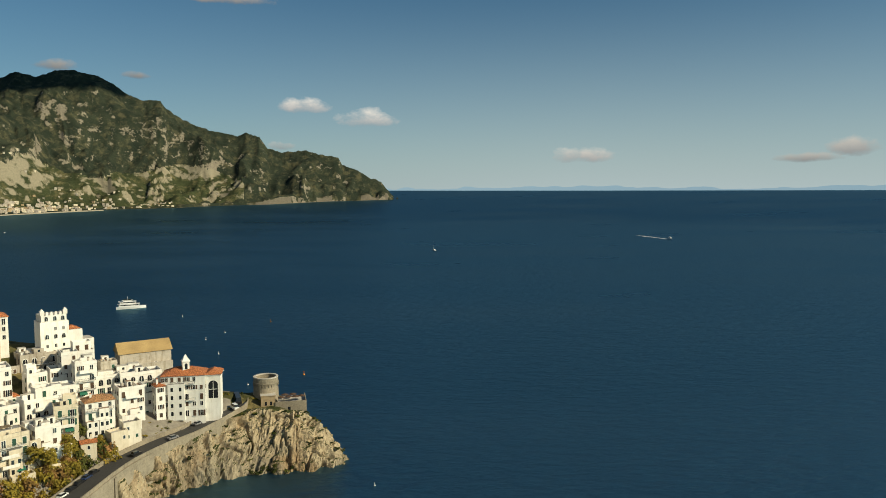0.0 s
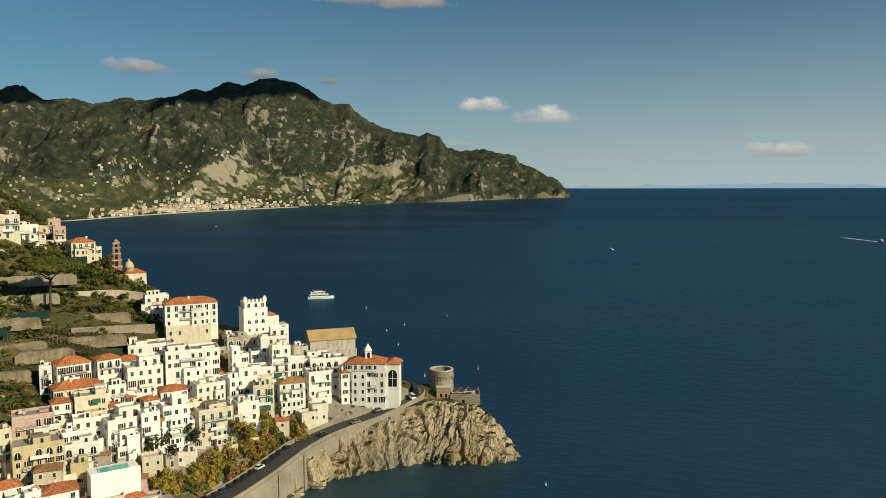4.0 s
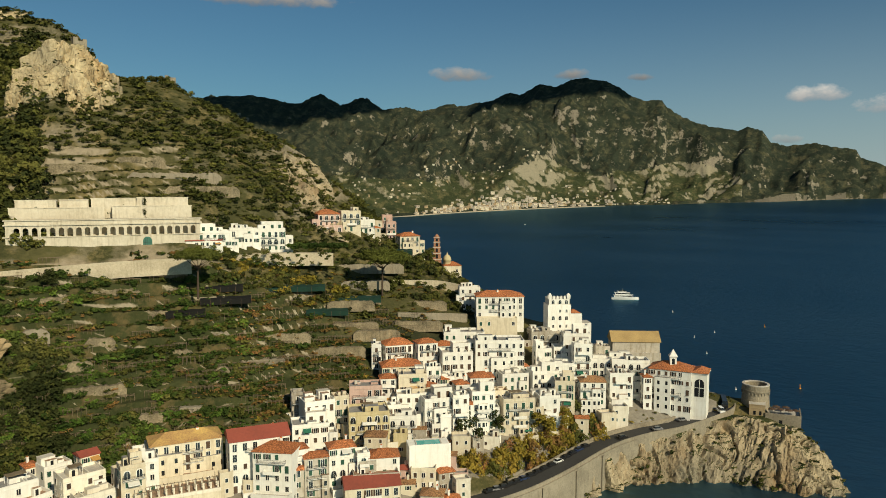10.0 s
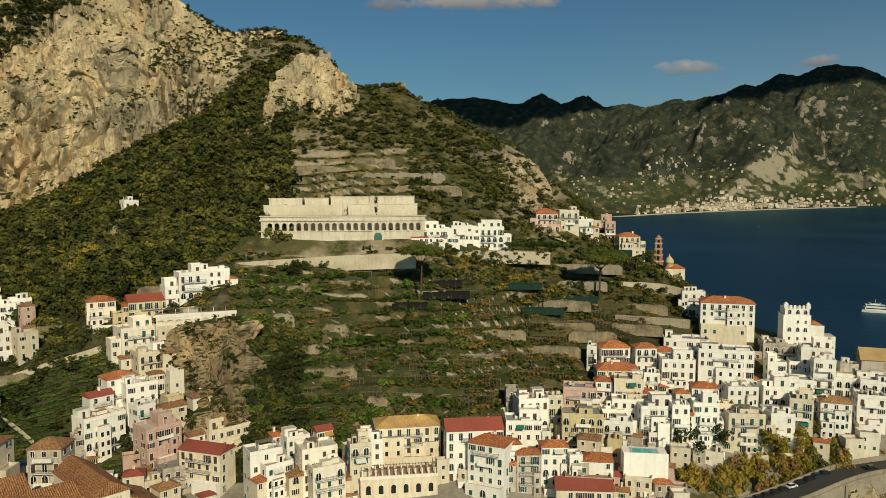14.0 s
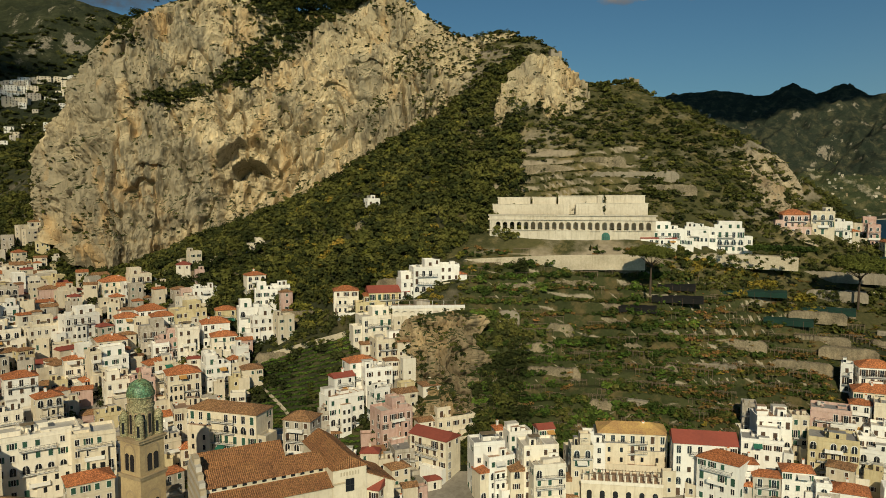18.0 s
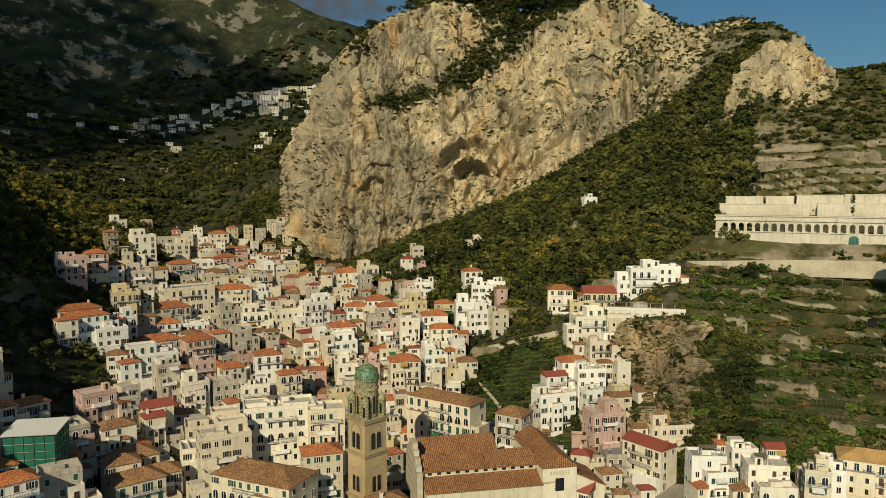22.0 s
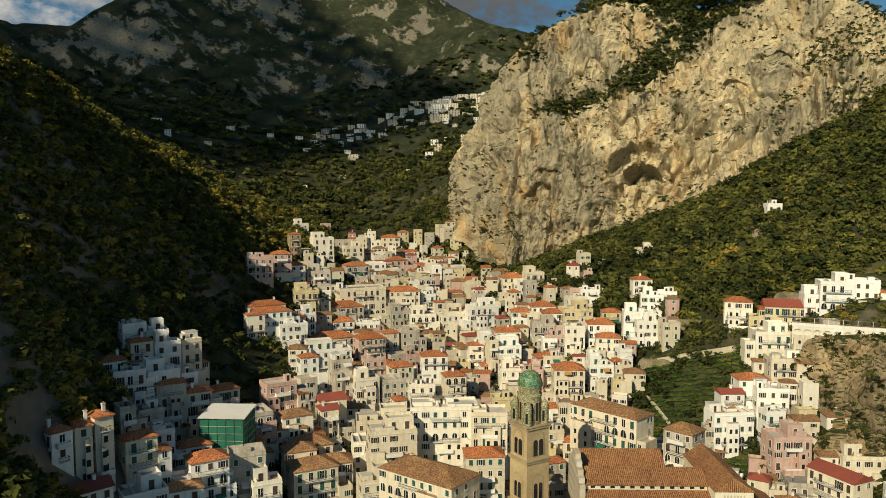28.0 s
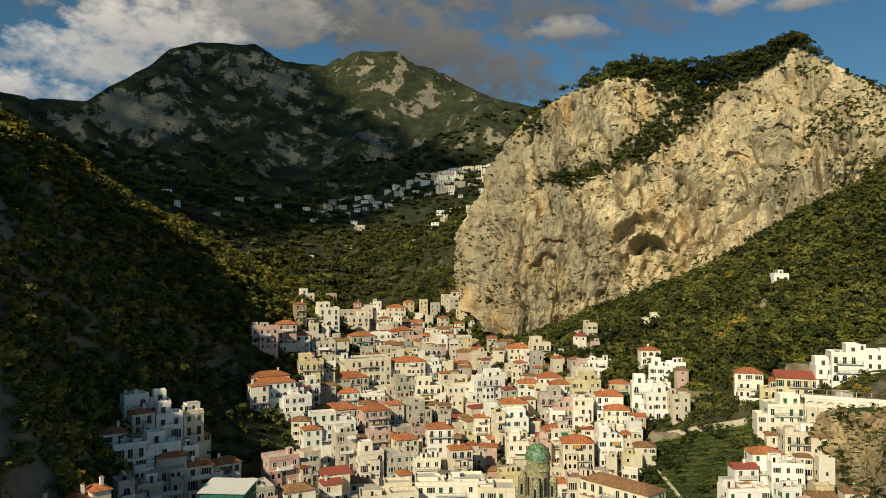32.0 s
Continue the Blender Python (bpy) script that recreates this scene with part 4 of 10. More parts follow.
# ---- cliffs ----
def crag(name, label, foot, top, nu, nv, amp, mat, lean=1.6, grain=22.0, seed=0, caves=(), gully=False, kind="structure", bulk=0.8):
    """A rock face hung between its foot and its rim, both (turn, distance, height) along the face, rough at several scales."""
    foot, top = np.array(foot, float), np.array(top, float)
    u = np.linspace(0, 1, nu)

    def along(line):
        k = np.linspace(0, 1, len(line))
        return np.stack([np.interp(u, k, line[:, c]) for c in range(3)], 1)

    f, t = along(foot), along(top)
    v = np.linspace(0, 1, nv)
    az = f[:, None, 0] * (1 - v[None]) + t[:, None, 0] * v[None]
    dd = f[:, None, 1] + (t[:, None, 1] - f[:, None, 1]) * v[None] ** lean
    zz = f[:, None, 2] * (1 - v[None]) + t[:, None, 2] * v[None]
    b = np.radians(EAST - az)
    P = np.stack([dd * np.sin(b), dd * np.cos(b), zz], -1)
    du = np.gradient(P, axis=0)
    dv = np.gradient(P, axis=1)
    n = np.cross(du, dv)
    n /= np.linalg.norm(n, axis=2, keepdims=True) + 1e-9
    toward = -P * np.array([1, 1, 0])
    n *= np.sign((n * toward).sum(2, keepdims=True) + 1e-9)
    q = P.reshape(-1, 3)
    w = q * np.array([1, 1, 0.55])
    warp = np.stack([fbm(w / 30 + 40 * k, 2, seed + 31 + k) for k in range(3)], 1) * 9
    disp = fbm((w + warp) / grain, 5, seed, ridge=True) * amp * 0.72 + fbm((w + warp) / (grain * 2.4), 3, seed + 7) * amp * 1.5 + fbm(w / (grain * 5.5), 2, seed + 9) * amp * bulk
    flute = fbm((q + warp * 0.5) * np.array([1, 1, 0.16]) / (grain * 0.5), 3, seed + 15, ridge=True) * amp * 0.42
    ledge = -np.abs(np.modf(q[:, 2] / 13 + fbm(q / 40, 2, seed + 3) * 1.5)[0] - 0.5) * amp * 0.3
    fine = fbm((w + warp * 0.4) / (grain * 0.28), 4, seed + 23, ridge=True) * amp * 0.3
    crack = -np.exp(-(fbm((q * np.array([1, 1, 0.35]) + warp) / (grain * 0.8), 3, seed + 29) / 0.06) ** 2) * amp * 0.55 - np.exp(-(fbm((q * np.array([1, 1, 0.7]) + warp) / (grain * 0.35), 3, seed + 37) / 0.07) ** 2) * amp * 0.16
    disp = disp + flute + ledge + fine + crack
    edge = np.minimum(np.minimum(u, 1 - u)[:, None] * 12, 1) * np.minimum((1 - v)[None] * 9 + 0.15, 1)
    disp = (disp + amp * 0.35) * edge.ravel()
    lift = 0 * disp
    for (ca, cz, wide, high, deep, up) in caves:
        a = (az.ravel() - ca) * np.pi / 180 * dd.ravel() / wide
        c = (zz.ravel() - cz) / high
        r = np.sqrt(a * a + np.where(c > 0, c, c * (2.6 if deep > 15 else 0.75)) ** 2) + fbm(q / 9, 3, seed + 40) * 0.16
        hole = 1 - smooth(0.86 if deep > 7 else 0.6, 1.0, r)
        disp = disp - deep * hole
        lift = lift + up * hole
    if gully:
        disp = disp - 7 * gully_at(az.ravel(), zz.ravel())
    q = q + n.reshape(-1, 3) * disp[:, None] + np.array([0, 0, 1.0]) * lift[:, None]
    ob = new(name, grid_mesh(name, q, nu, nv, [mat], smooth_shade=False))
    return tagged(ob, label, "cliff", kind=kind)


def gully_at(az, z):
    """The wooded gully that runs down across the great cliff."""
    c = np.interp(z, [150, 168, 176, 200, 235], [95, 92.5, 88.6, 85.3, 82.4])
    return np.exp(-((az - c) / 2.0) ** 2) * smooth(156, 170, z)


crag("cliff", "tall pale limestone cliff with caves, iron stains and scrub on its ledges",
     [(101.2, 575, 84), (100.3, 528, 80), (99.3, 498, 66), (97, 480, 56), (94.5, 475, 68), (91.5, 470, 74), (88, 462, 84), (84.2, 458, 89), (80, 455, 104), (77.3, 455, 121), (75.5, 460, 142), (73, 462, 150), (70, 466, 154), (66.5, 470, 160)],
     [(100.6, 600, 128), (100.2, 555, 140), (98.6, 545, 172), (97, 535, 202), (95.5, 528, 216), (92.8, 530, 230), (89.4, 532, 244), (85.3, 536, 240), (82, 538, 240), (79, 536, 240), (76.5, 525, 252), (74.2, 512, 236), (71, 502, 212), (66.5, 488, 212)],
     460, 210, 11.0, ROCK, gully=True, bulk=1.5, caves=[(86.9, 114, 20, 29, 11, 0), (87.0, 122, 13, 11, 17, 0), (84.4, 172, 4, 6, 6, 3), (86.2, 168, 4, 6, 5, 3), (93.8, 124, 9, 2, 3, 2), (80.5, 176, 9, 4, 5, 3), (78.6, 200, 10, 4, 5, 3)])
crag("cliff", "rocky headland falling into the sea below the road",
     [(28.5, 254, -3), (27, 258, -3), (24.3, 266, -3), (21.7, 275, -3), (19.5, 280, -3), (17.6, 284, -3), (15.3, 290, -3), (14.3, 290, -3), (12.9, 288, -3), (11.3, 289, -3), (9.5, 290, -3), (8.2, 292, -3), (7.6, 299, -3), (8.5, 315, -3)],
     [(28.5, 258, 8), (27, 261, 9), (24.3, 271, 12), (21.7, 283, 15.5), (19.6, 289, 16.5), (17.5, 299, 18.5), (15.4, 310, 20), (14.4, 311, 20), (13, 309, 19.5), (11.2, 309, 18.5), (10.2, 311, 14), (9.3, 309, 7.5), (8.5, 308, 2), (9.2, 318, 2)],
     320, 80, 3.2, SHORE_ROCK, lean=1.3, grain=10.0, seed=5)
crag("cliff", "overhanging grey and tan bluff under the terrace houses",
     [(75.6, 284, 26), (75.2, 274, 22), (74.3, 268, 22), (73, 266, 22), (71.6, 268, 24), (70.2, 272, 26), (69.4, 280, 30)],
     [(75.4, 288, 54), (75.0, 283, 59), (74.2, 281, 61), (73, 282, 61.5), (71.8, 285, 62), (70.6, 288, 62), (69.9, 292, 58)],
     150, 100, 6.4, GREYROCK, lean=1.0, grain=10, seed=11)
crag("cliff", "rugged crag with bushes high over the terraces",
     [(68.6, 428, 142), (67, 418, 136), (65, 410, 131), (63.4, 404, 128), (61.8, 408, 132), (60.4, 424, 144)],
     [(67.6, 448, 168), (66.5, 452, 178), (65, 456, 188), (63.6, 458, 190), (62.2, 452, 178), (61, 445, 166)],
     120, 80, 6.0, ROCK, lean=1.1, grain=14, seed=21)
crag("cliff", "bare rock edge at the end of the ridge",
     [(54.5, 418, 128), (51.5, 404, 108), (49.5, 392, 98), (47.5, 382, 88), (45.8, 378, 80), (44.4, 388, 76)],
     [(51.5, 440, 142), (49.8, 440, 138), (48.3, 438, 132), (47, 436, 124), (46, 432, 112), (45.4, 430, 100)],
     120, 70, 4.5, SHORE_ROCK, lean=1.2, grain=12, seed=27)


# ---- houses ----
PLOTS = []           # centres and half widths of what is built
RNG = random.Random(11)


def window_mesh(name, w, h, shut, style):
    """A window of one piece, its sill at z 0 and its back on the wall at y 0: trim, dark panes and shutters."""
    s = {"open": w * 0.5, "shut": 0.0, "plain": 0.0}[style]
    cols = [(-w / 2 - 0.12, -w / 2, 0, 0.07), (-w / 2, -0.04, 1, 0.03), (-0.04, 0.04, 0, 0.06), (0.04, w / 2, 1, 0.03), (w / 2, w / 2 + 0.12, 0, 0.07)]
    if style == "shut":
        cols = [(-w / 2 - 0.12, -w / 2, 0, 0.07), (-w / 2, 0, 2, 0.09), (0, w / 2, 2, 0.1), (w / 2, w / 2 + 0.12, 0, 0.07)]
    if s:
        cols = [(-w / 2 - 0.12 - s, -w / 2 - 0.12, 2, 0.1)] + cols + [(w / 2 + 0.12, w / 2 + 0.12 + s, 2, 0.1)]
    rows = [(-0.14, 0.0, 0.2), (0.0, h, 0.0), (h, h + 0.12, 0.07)]
    bm = bmesh.new()
    for z0, z1, band in rows:
        for x0, x1, m, deep in cols:
            if band and m == 2 and style == "open":
                continue
            y = -(band or deep)
            p = [bm.verts.new(c) for c in ((x0, 0, z0), (x1, 0, z0), (x1, 0, z1), (x0, 0, z1), (x0, y, z0), (x1, y, z0), (x1, y, z1), (x0, y, z1))]
            for q in ((4, 5, 6, 7), (0, 1, 5, 4), (1, 2, 6, 5), (2, 3, 7, 6), (3, 0, 4, 7)):
                f = bm.faces.new([p[i] for i in q])
                f.material_index = 0 if band else m
    bmesh.ops.remove_doubles(bm, verts=bm.verts, dist=0.001)
    me = bpy.data.meshes.new(name)
    bm.to_mesh(me)
    bm.free()
    for m in (FRAMEW, GLASS, shut):
        me.materials.append(m)
    return me


def arch_mesh(name, w, h):
    B = Build()
    B.arch(-w / 2 - 0.22, w / 2 + 0.22, -0.05, h + 0.22, -0.05, 0)
    B.arch(-w / 2, w / 2, 0, h, -0.09, 1)
    B.box(-w / 2 - 0.22, -0.05, -0.05, w / 2 + 0.22, 0.02, h * 0.55, 0)
    B.box(-0.05, -0.13, 0, 0.05, -0.06, h, 0)
    return B.mesh(name, [FRAMEW, GLASS])


WINDOWS = {}
for key, shut in (("green", GREEN), ("brown", DARKW)):
    WINDOWS[key] = [window_mesh("window", 1.05, 1.6, shut, s) for s in ("open", "shut", "plain")]
    WINDOWS[key + "door"] = [window_mesh("window", 1.2, 2.3, shut, s) for s in ("open", "shut", "plain")]
ARCHED = arch_mesh("window", 1.5, 2.3)


def balcony_mesh(w):
    B = Build()
    B.box(-w / 2, -1.15, -0.16, w / 2, 0.0, 0.0, 0)
    B.box(-w / 2, -1.13, 0.95, w / 2, -1.07, 1.02, 1)
    B.box(-w / 2, -1.13, 0.1, w / 2, -1.08, 0.15, 1)
    k = max(4, int(w / 0.3))
    for i in range(k + 1):
        x = -w / 2 + w * i / k
        B.box(x - 0.015, -1.12, 0, x + 0.015, -1.08, 1.0, 1)
    for s in (-1, 1):
        x = s * (w / 2 - 0.03)
        B.box(x - 0.02, -1.1, 0.95, x + 0.02, 0, 1.0, 1)
        for i in range(1, 4):
            B.box(x - 0.015, -1.1 + i * 0.28 - 0.015, 0, x + 0.015, -1.1 + i * 0.28 + 0.015, 1.0, 1)
    return B.mesh("balcony", [FRAMEW, IRON])


BALCONIES = {w: balcony_mesh(w) for w in (2, 4, 6, 9)}


def parapet_balcony(w):
    B = Build()
    B.box(-w / 2, -1.5, -0.2, w / 2, 0.0, 0.0, 0)
    B.box(-w / 2, -1.5, 0.0, w / 2, -1.35, 0.9, 0)
    B.box(-w / 2, -1.35, 0.0, -w / 2 + 0.15, 0.0, 0.9, 0)
    B.box(w / 2 - 0.15, -1.35, 0.0, w / 2, 0.0, 0.9, 0)
    return B.mesh("balcony", [WHITE])


LOGGIAS = {w: parapet_balcony(w) for w in (3, 5, 8)}


def chimney_mesh():
    B = Build()
    B.box(-0.35, -0.35, -0.8, 0.35, 0.35, 1.1, 0)
    B.box(-0.45, -0.45, 1.1, 0.45, 0.45, 1.22, 0)
    B.box(-0.25, -0.25, 1.22, 0.25, 0.25, 1.5, 1)
    return B.mesh("chimney", [WHITE, TILE])


def hut_mesh(w, d, h):
    B = Build()
    B.box(-w / 2, -d / 2, 0, w / 2, d / 2, h, 0, 1)
    B.box(-w / 2 - 0.12, -d / 2 - 0.12, h, w / 2 + 0.12, d / 2 + 0.12, h + 0.15, 0, 1)
    B.box(-0.45, -d / 2 - 0.03, 0, 0.45, -d / 2 + 0.02, 2.0, 2)
    return B.mesh("stair_hut", [WHITE, DECK, DARKW])


def tank_mesh():
    B = Build()
    B.lathe([(0.0, 0.25), (0.55, 0.25), (0.6, 0.35), (0.6, 1.5), (0.5, 1.62), (0.2, 1.7), (0.0, 1.72)], 12, 0)
    for x in (-0.35, 0.35):
        B.box(x - 0.06, -0.4, 0, x + 0.06, 0.4, 0.27, 1)
    return B.mesh("water_tank", [DECK, IRON])


def dish_mesh():
    B = Build()
    B.lathe([(0.0, 1.35), (0.25, 1.38), (0.42, 1.5)], 12, 0)
    B.box(-0.03, -0.03, 0, 0.03, 0.03, 1.4, 1)
    return B.mesh("satellite_dish", [FRAMEW, IRON])


def reed_roof(w, d):
    """A reed mat, sagging a little between its edges."""
    B = Build()
    n = 8
    pts = [(-w / 2 + w * i / n, 0.05 * math.sin(i * 1.9)) for i in range(n + 1)]
    for (x0, s0), (x1, s1) in zip(pts, pts[1:]):
        for z, flip in ((2.5, 1), (2.38, -1)):
            B.face([(x0, -d / 2, z + s0), (x1, -d / 2, z + s1), (x1, d / 2, z + s1), (x0, d / 2, z + s0)][::flip], 0)
        for y, flip in ((-d / 2, 1), (d / 2, -1)):
            B.face([(x0, y, 2.38 + s0), (x1, y, 2.38 + s1), (x1, y, 2.5 + s1), (x0, y, 2.5 + s0)][::flip], 0)
    for x, s0, flip in ((-w / 2, pts[0][1], -1), (w / 2, pts[-1][1], 1)):
        B.face([(x, -d / 2, 2.38 + s0), (x, d / 2, 2.38 + s0), (x, d / 2, 2.5 + s0), (x, -d / 2, 2.5 + s0)][::flip], 0)
    me = B.mesh("pergola", [REED])
    return me


def post_mesh():
    B = Build()
    B.box(-0.08, -0.08, 0, 0.08, 0.08, 2.42, 0)
    return B.mesh("post", [FRAMEW])


def pergola(parent, x, y, z):
    """A roof-terrace shelter: reed roof on four posts."""
    w, d, me = RNG.choice(PERGOLAS)
    ob = child("pergola", me, parent, (x, y, z), 0)
    for sx in (-1, 1):
        for sy in (-1, 1):
            child("post", POST, ob, (sx * (w / 2 - 0.15), sy * (d / 2 - 0.15), 0), 0)


def awning_mesh(w, mat):
    B = Build()
    B.face([(-w / 2, 0, 0), (-w / 2, -1.8, -0.7), (w / 2, -1.8, -0.7), (w / 2, 0, 0)], 0)
    B.face([(w / 2, 0, -0.06), (w / 2, -1.8, -0.76), (-w / 2, -1.8, -0.76), (-w / 2, 0, -0.06)], 0)
    B.face([(-w / 2, -1.8, -0.7), (-w / 2, -1.8, -1.0), (w / 2, -1.8, -1.0), (w / 2, -1.8, -0.7)], 0)
    return B.mesh("awning", [mat])


CHIMNEY, TANK, DISH = chimney_mesh(), tank_mesh(), dish_mesh()
HUTS = [hut_mesh(3.0, 2.6, 2.5), hut_mesh(4.2, 3.0, 2.7), hut_mesh(2.4, 2.4, 2.3)]
REED = material("weathered reed mat", (0.26, 0.20, 0.12), 0.9, second=(0.15, 0.11, 0.07), size=0.6, bump=0.5)
PERGOLAS = [(5, 3, reed_roof(5, 3)), (3.5, 2.6, reed_roof(3.5, 2.6))]
POST = post_mesh()
CANVAS = material("white canvas", (0.72, 0.70, 0.64), 0.85, vary=0.15, bump=0.1)
GREEN_CANVAS = material("green canvas", (0.03, 0.17, 0.11), 0.8, vary=0.2, bump=0.1)
OCHRE_CANVAS = material("ochre canvas", (0.55, 0.30, 0.09), 0.85, vary=0.2, bump=0.1)
AWNINGS = [awning_mesh(3.2, CANVAS), awning_mesh(2.6, GREEN_CANVAS), awning_mesh(3.2, CANVAS), awning_mesh(2.6, OCHRE_CANVAS)]

WORDS = {WHITE: "whitewashed", CREAM: "cream plastered", IVORY: "ivory plastered", GREYW: "weathered grey", YELLOW: "yellow plastered", PINK: "faded pink", OCHRE: "ochre stone"}
ROOFS = {"flat": "flat roof terrace", "tiles": "terracotta tiled roof", "brown": "old brown tiled roof", "red": "red painted roof", "gold": "golden lichened tile roof"}


def ridged(B, w, d, z, rise, over, mat, hip=True):
    """A hipped or gabled roof with eaves of some thickness."""
    x, y = w / 2 + over, d / 2 + over
    long_x = w >= d
    ins = (min(x, y) if hip else 0.0) * (0.95 if hip else 1)
    if long_x:
        r0, r1 = (-x + ins, 0, z + rise), (x - ins, 0, z + rise)
    else:
        r0, r1 = (0, -y + ins, z + rise), (0, y - ins, z + rise)
    a, b, c, e = (-x, -y, z), (x, -y, z), (x, y, z), (-x, y, z)
    if long_x:
        B.face([a, b, r1, r0], mat), B.face([c, e, r0, r1], mat), B.face([b, c, r1], mat), B.face([e, a, r0], mat)
    else:
        B.face([b, c, r1, r0], mat), B.face([e, a, r0, r1], mat), B.face([a, b, r0], mat), B.face([c, e, r1], mat)
    t = 0.18
    for p, q in ((a, b), (b, c), (c, e), (e, a)):
        B.face([(p[0], p[1], z - t), (q[0], q[1], z - t), q, p], mat)
    B.face([(-x, -y, z - t), (-x, y, z - t), (x, y, z - t), (x, -y, z - t)], mat)


def shell(B, w, d, h, below, flat, deck):
    """Walls down to their footing; under a flat roof a parapet stands round the deck."""
    p = 0.9 if flat else 0.0
    H = h + p
    x, y = w / 2, d / 2
    for q in ([(-x, -y), (x, -y)], [(x, -y), (x, y)], [(x, y), (-x, y)], [(-x, y), (-x, -y)]):
        (x0, y0), (x1, y1) = q
        B.face([(x0, y0, -below), (x1, y1, -below), (x1, y1, H), (x0, y0, H)], 0)
    if flat:
        k = 0.25
        xi, yi = x - k, y - k
        B.face([(-xi, -yi, h), (xi, -yi, h), (xi, yi, h), (-xi, yi, h)], 1)
        o = [(-x, -y), (x, -y), (x, y), (-x, y)]
        n = [(-xi, -yi), (xi, -yi), (xi, yi), (-xi, yi)]
        for i in range(4):
            j = (i + 1) % 4
            B.face([(*o[i], H), (*o[j], H), (*n[j], H), (*n[i], H)], 0)
            B.face([(*n[i], H), (*n[j], H), (*n[j], h), (*n[i], h)], 0)
    else:
        B.face([(-x, -y, H), (x, -y, H), (x, y, H), (-x, y, H)], 0)


def openings(ob, w, d, floors, storey, far, tone, plain=False, base=0.0):
    """Windows, balconies and awnings on the three faces that look down the hill."""
    faces = [((0, -d / 2), 0.0, w), ((-w / 2, 0), -math.pi / 2, d), ((w / 2, 0), math.pi / 2, d)]
    for fi, ((cx, cy), rz, width) in enumerate(faces):
        n = max(1, int(width / (2.7 if not far else 3.4)))
        if width < 3:
            continue
        if fi and n > 2:
            n = max(2, n - 1)
        if fi and plain:
            n = 1
        gap = width / n
        for fl in range(floors):
            z = base + fl * storey
            r = RNG.random()
            door = r < 0.3
            arched = (not plain) and 0.30 <= r < 0.45 and fi == 0
            first, last = None, None
            for i in range(n):
                if RNG.random() < (0.12 if fi == 0 else 0.35):
                    continue
                s = -width / 2 + gap * (i + 0.5)
                x, y = cx + s * math.cos(rz), cy + s * math.sin(rz)
                if arched:
                    data, zz = ARCHED, z + 0.2
                else:
                    k = RNG.choice((0, 1, 1, 2, 2))
                    data, zz = (WINDOWS[tone + "door"][k], z + 0.12) if door else (WINDOWS[tone][k], z + 0.95)
                child("window", data, ob, (x, y, zz), rz)
            if far or plain:
                continue
            if (door or arched or RNG.random() < 0.36) and fi == 0 and fl > 0:
                opts = [q for q in (9, 6, 4, 2) if q < width - 0.5]
                if opts:
                    data, wide = (BALCONIES[opts[0]], opts[0]) if RNG.random() < 0.65 else (LOGGIAS.get(5 if width > 5.5 else 3), 0)
                    if width > 3.5:
                        child("balcony", data, ob, (cx, cy, z + 0.08), rz)
            elif fi == 0 and RNG.random() < 0.20 and width > 4:
                child("awning", RNG.choice(AWNINGS), ob, (cx + RNG.uniform(-0.25, 0.25) * width, cy, z + 2.7), rz)


def annex(ob, w, dep, floors, storey, below, wall, tone):
    """A lower wing against one side of a house, with its own roof or terrace."""
    s = RNG.choice((-1, 1))
    aw, ad = RNG.uniform(2.6, 4.6), dep * RNG.uniform(0.55, 0.9)
    k = RNG.randint(1, floors - 1)
    h = k * storey - RNG.uniform(0.0, 0.8)
    flat = RNG.random() < 0.65
    B = Build()
    shell(B, aw, ad, h, below, flat, None)
    x = s * (w / 2 + aw / 2 + 0.003)
    y = -dep / 2 + ad / 2 + RNG.uniform(-1.0, 0.8)
    a = child("annex", B.mesh("annex", [RNG.choice((wall, wall, WHITE, CREAM)), RNG.choice((DECK, CLAYDECK))]), ob, (x, y, 0), 0)
    if not flat:
        B = Build()
        z = aw / 2 + 0.25
        B.face([(-z, -ad / 2 - 0.3, h + (0.0 if s < 0 else 1.1)), (z, -ad / 2 - 0.3, h + (1.1 if s < 0 else 0.0)), (z, ad / 2 + 0.3, h + (1.1 if s < 0 else 0.0)), (-z, ad / 2 + 0.3, h + (0.0 if s < 0 else 1.1))], 0)
        B.face([(-z, -ad / 2 - 0.3, h - 0.16), (-z, ad / 2 + 0.3, h - 0.16), (z, ad / 2 + 0.3, h - 0.16), (z, -ad / 2 - 0.3, h - 0.16)], 0)
        B.face([(-z, -ad / 2 - 0.3, h - 0.16), (z, -ad / 2 - 0.3, h - 0.16), (z, -ad / 2 - 0.3, h + (1.1 if s < 0 else 0.0)), (-z, -ad / 2 - 0.3, h + (0.0 if s < 0 else 1.1))], 0)
        child("roof", B.mesh("roof", [RNG.choice((TILE, TILE, BROWN))]), a)
    for fl in range(k):
        if RNG.random() < 0.85:
            child("window", WINDOWS[tone][RNG.choice((0, 1, 2))] if RNG.random() < 0.8 else ARCHED, a, (RNG.uniform(-0.2, 0.2) * aw, -ad / 2, fl * storey + 0.8), 0)


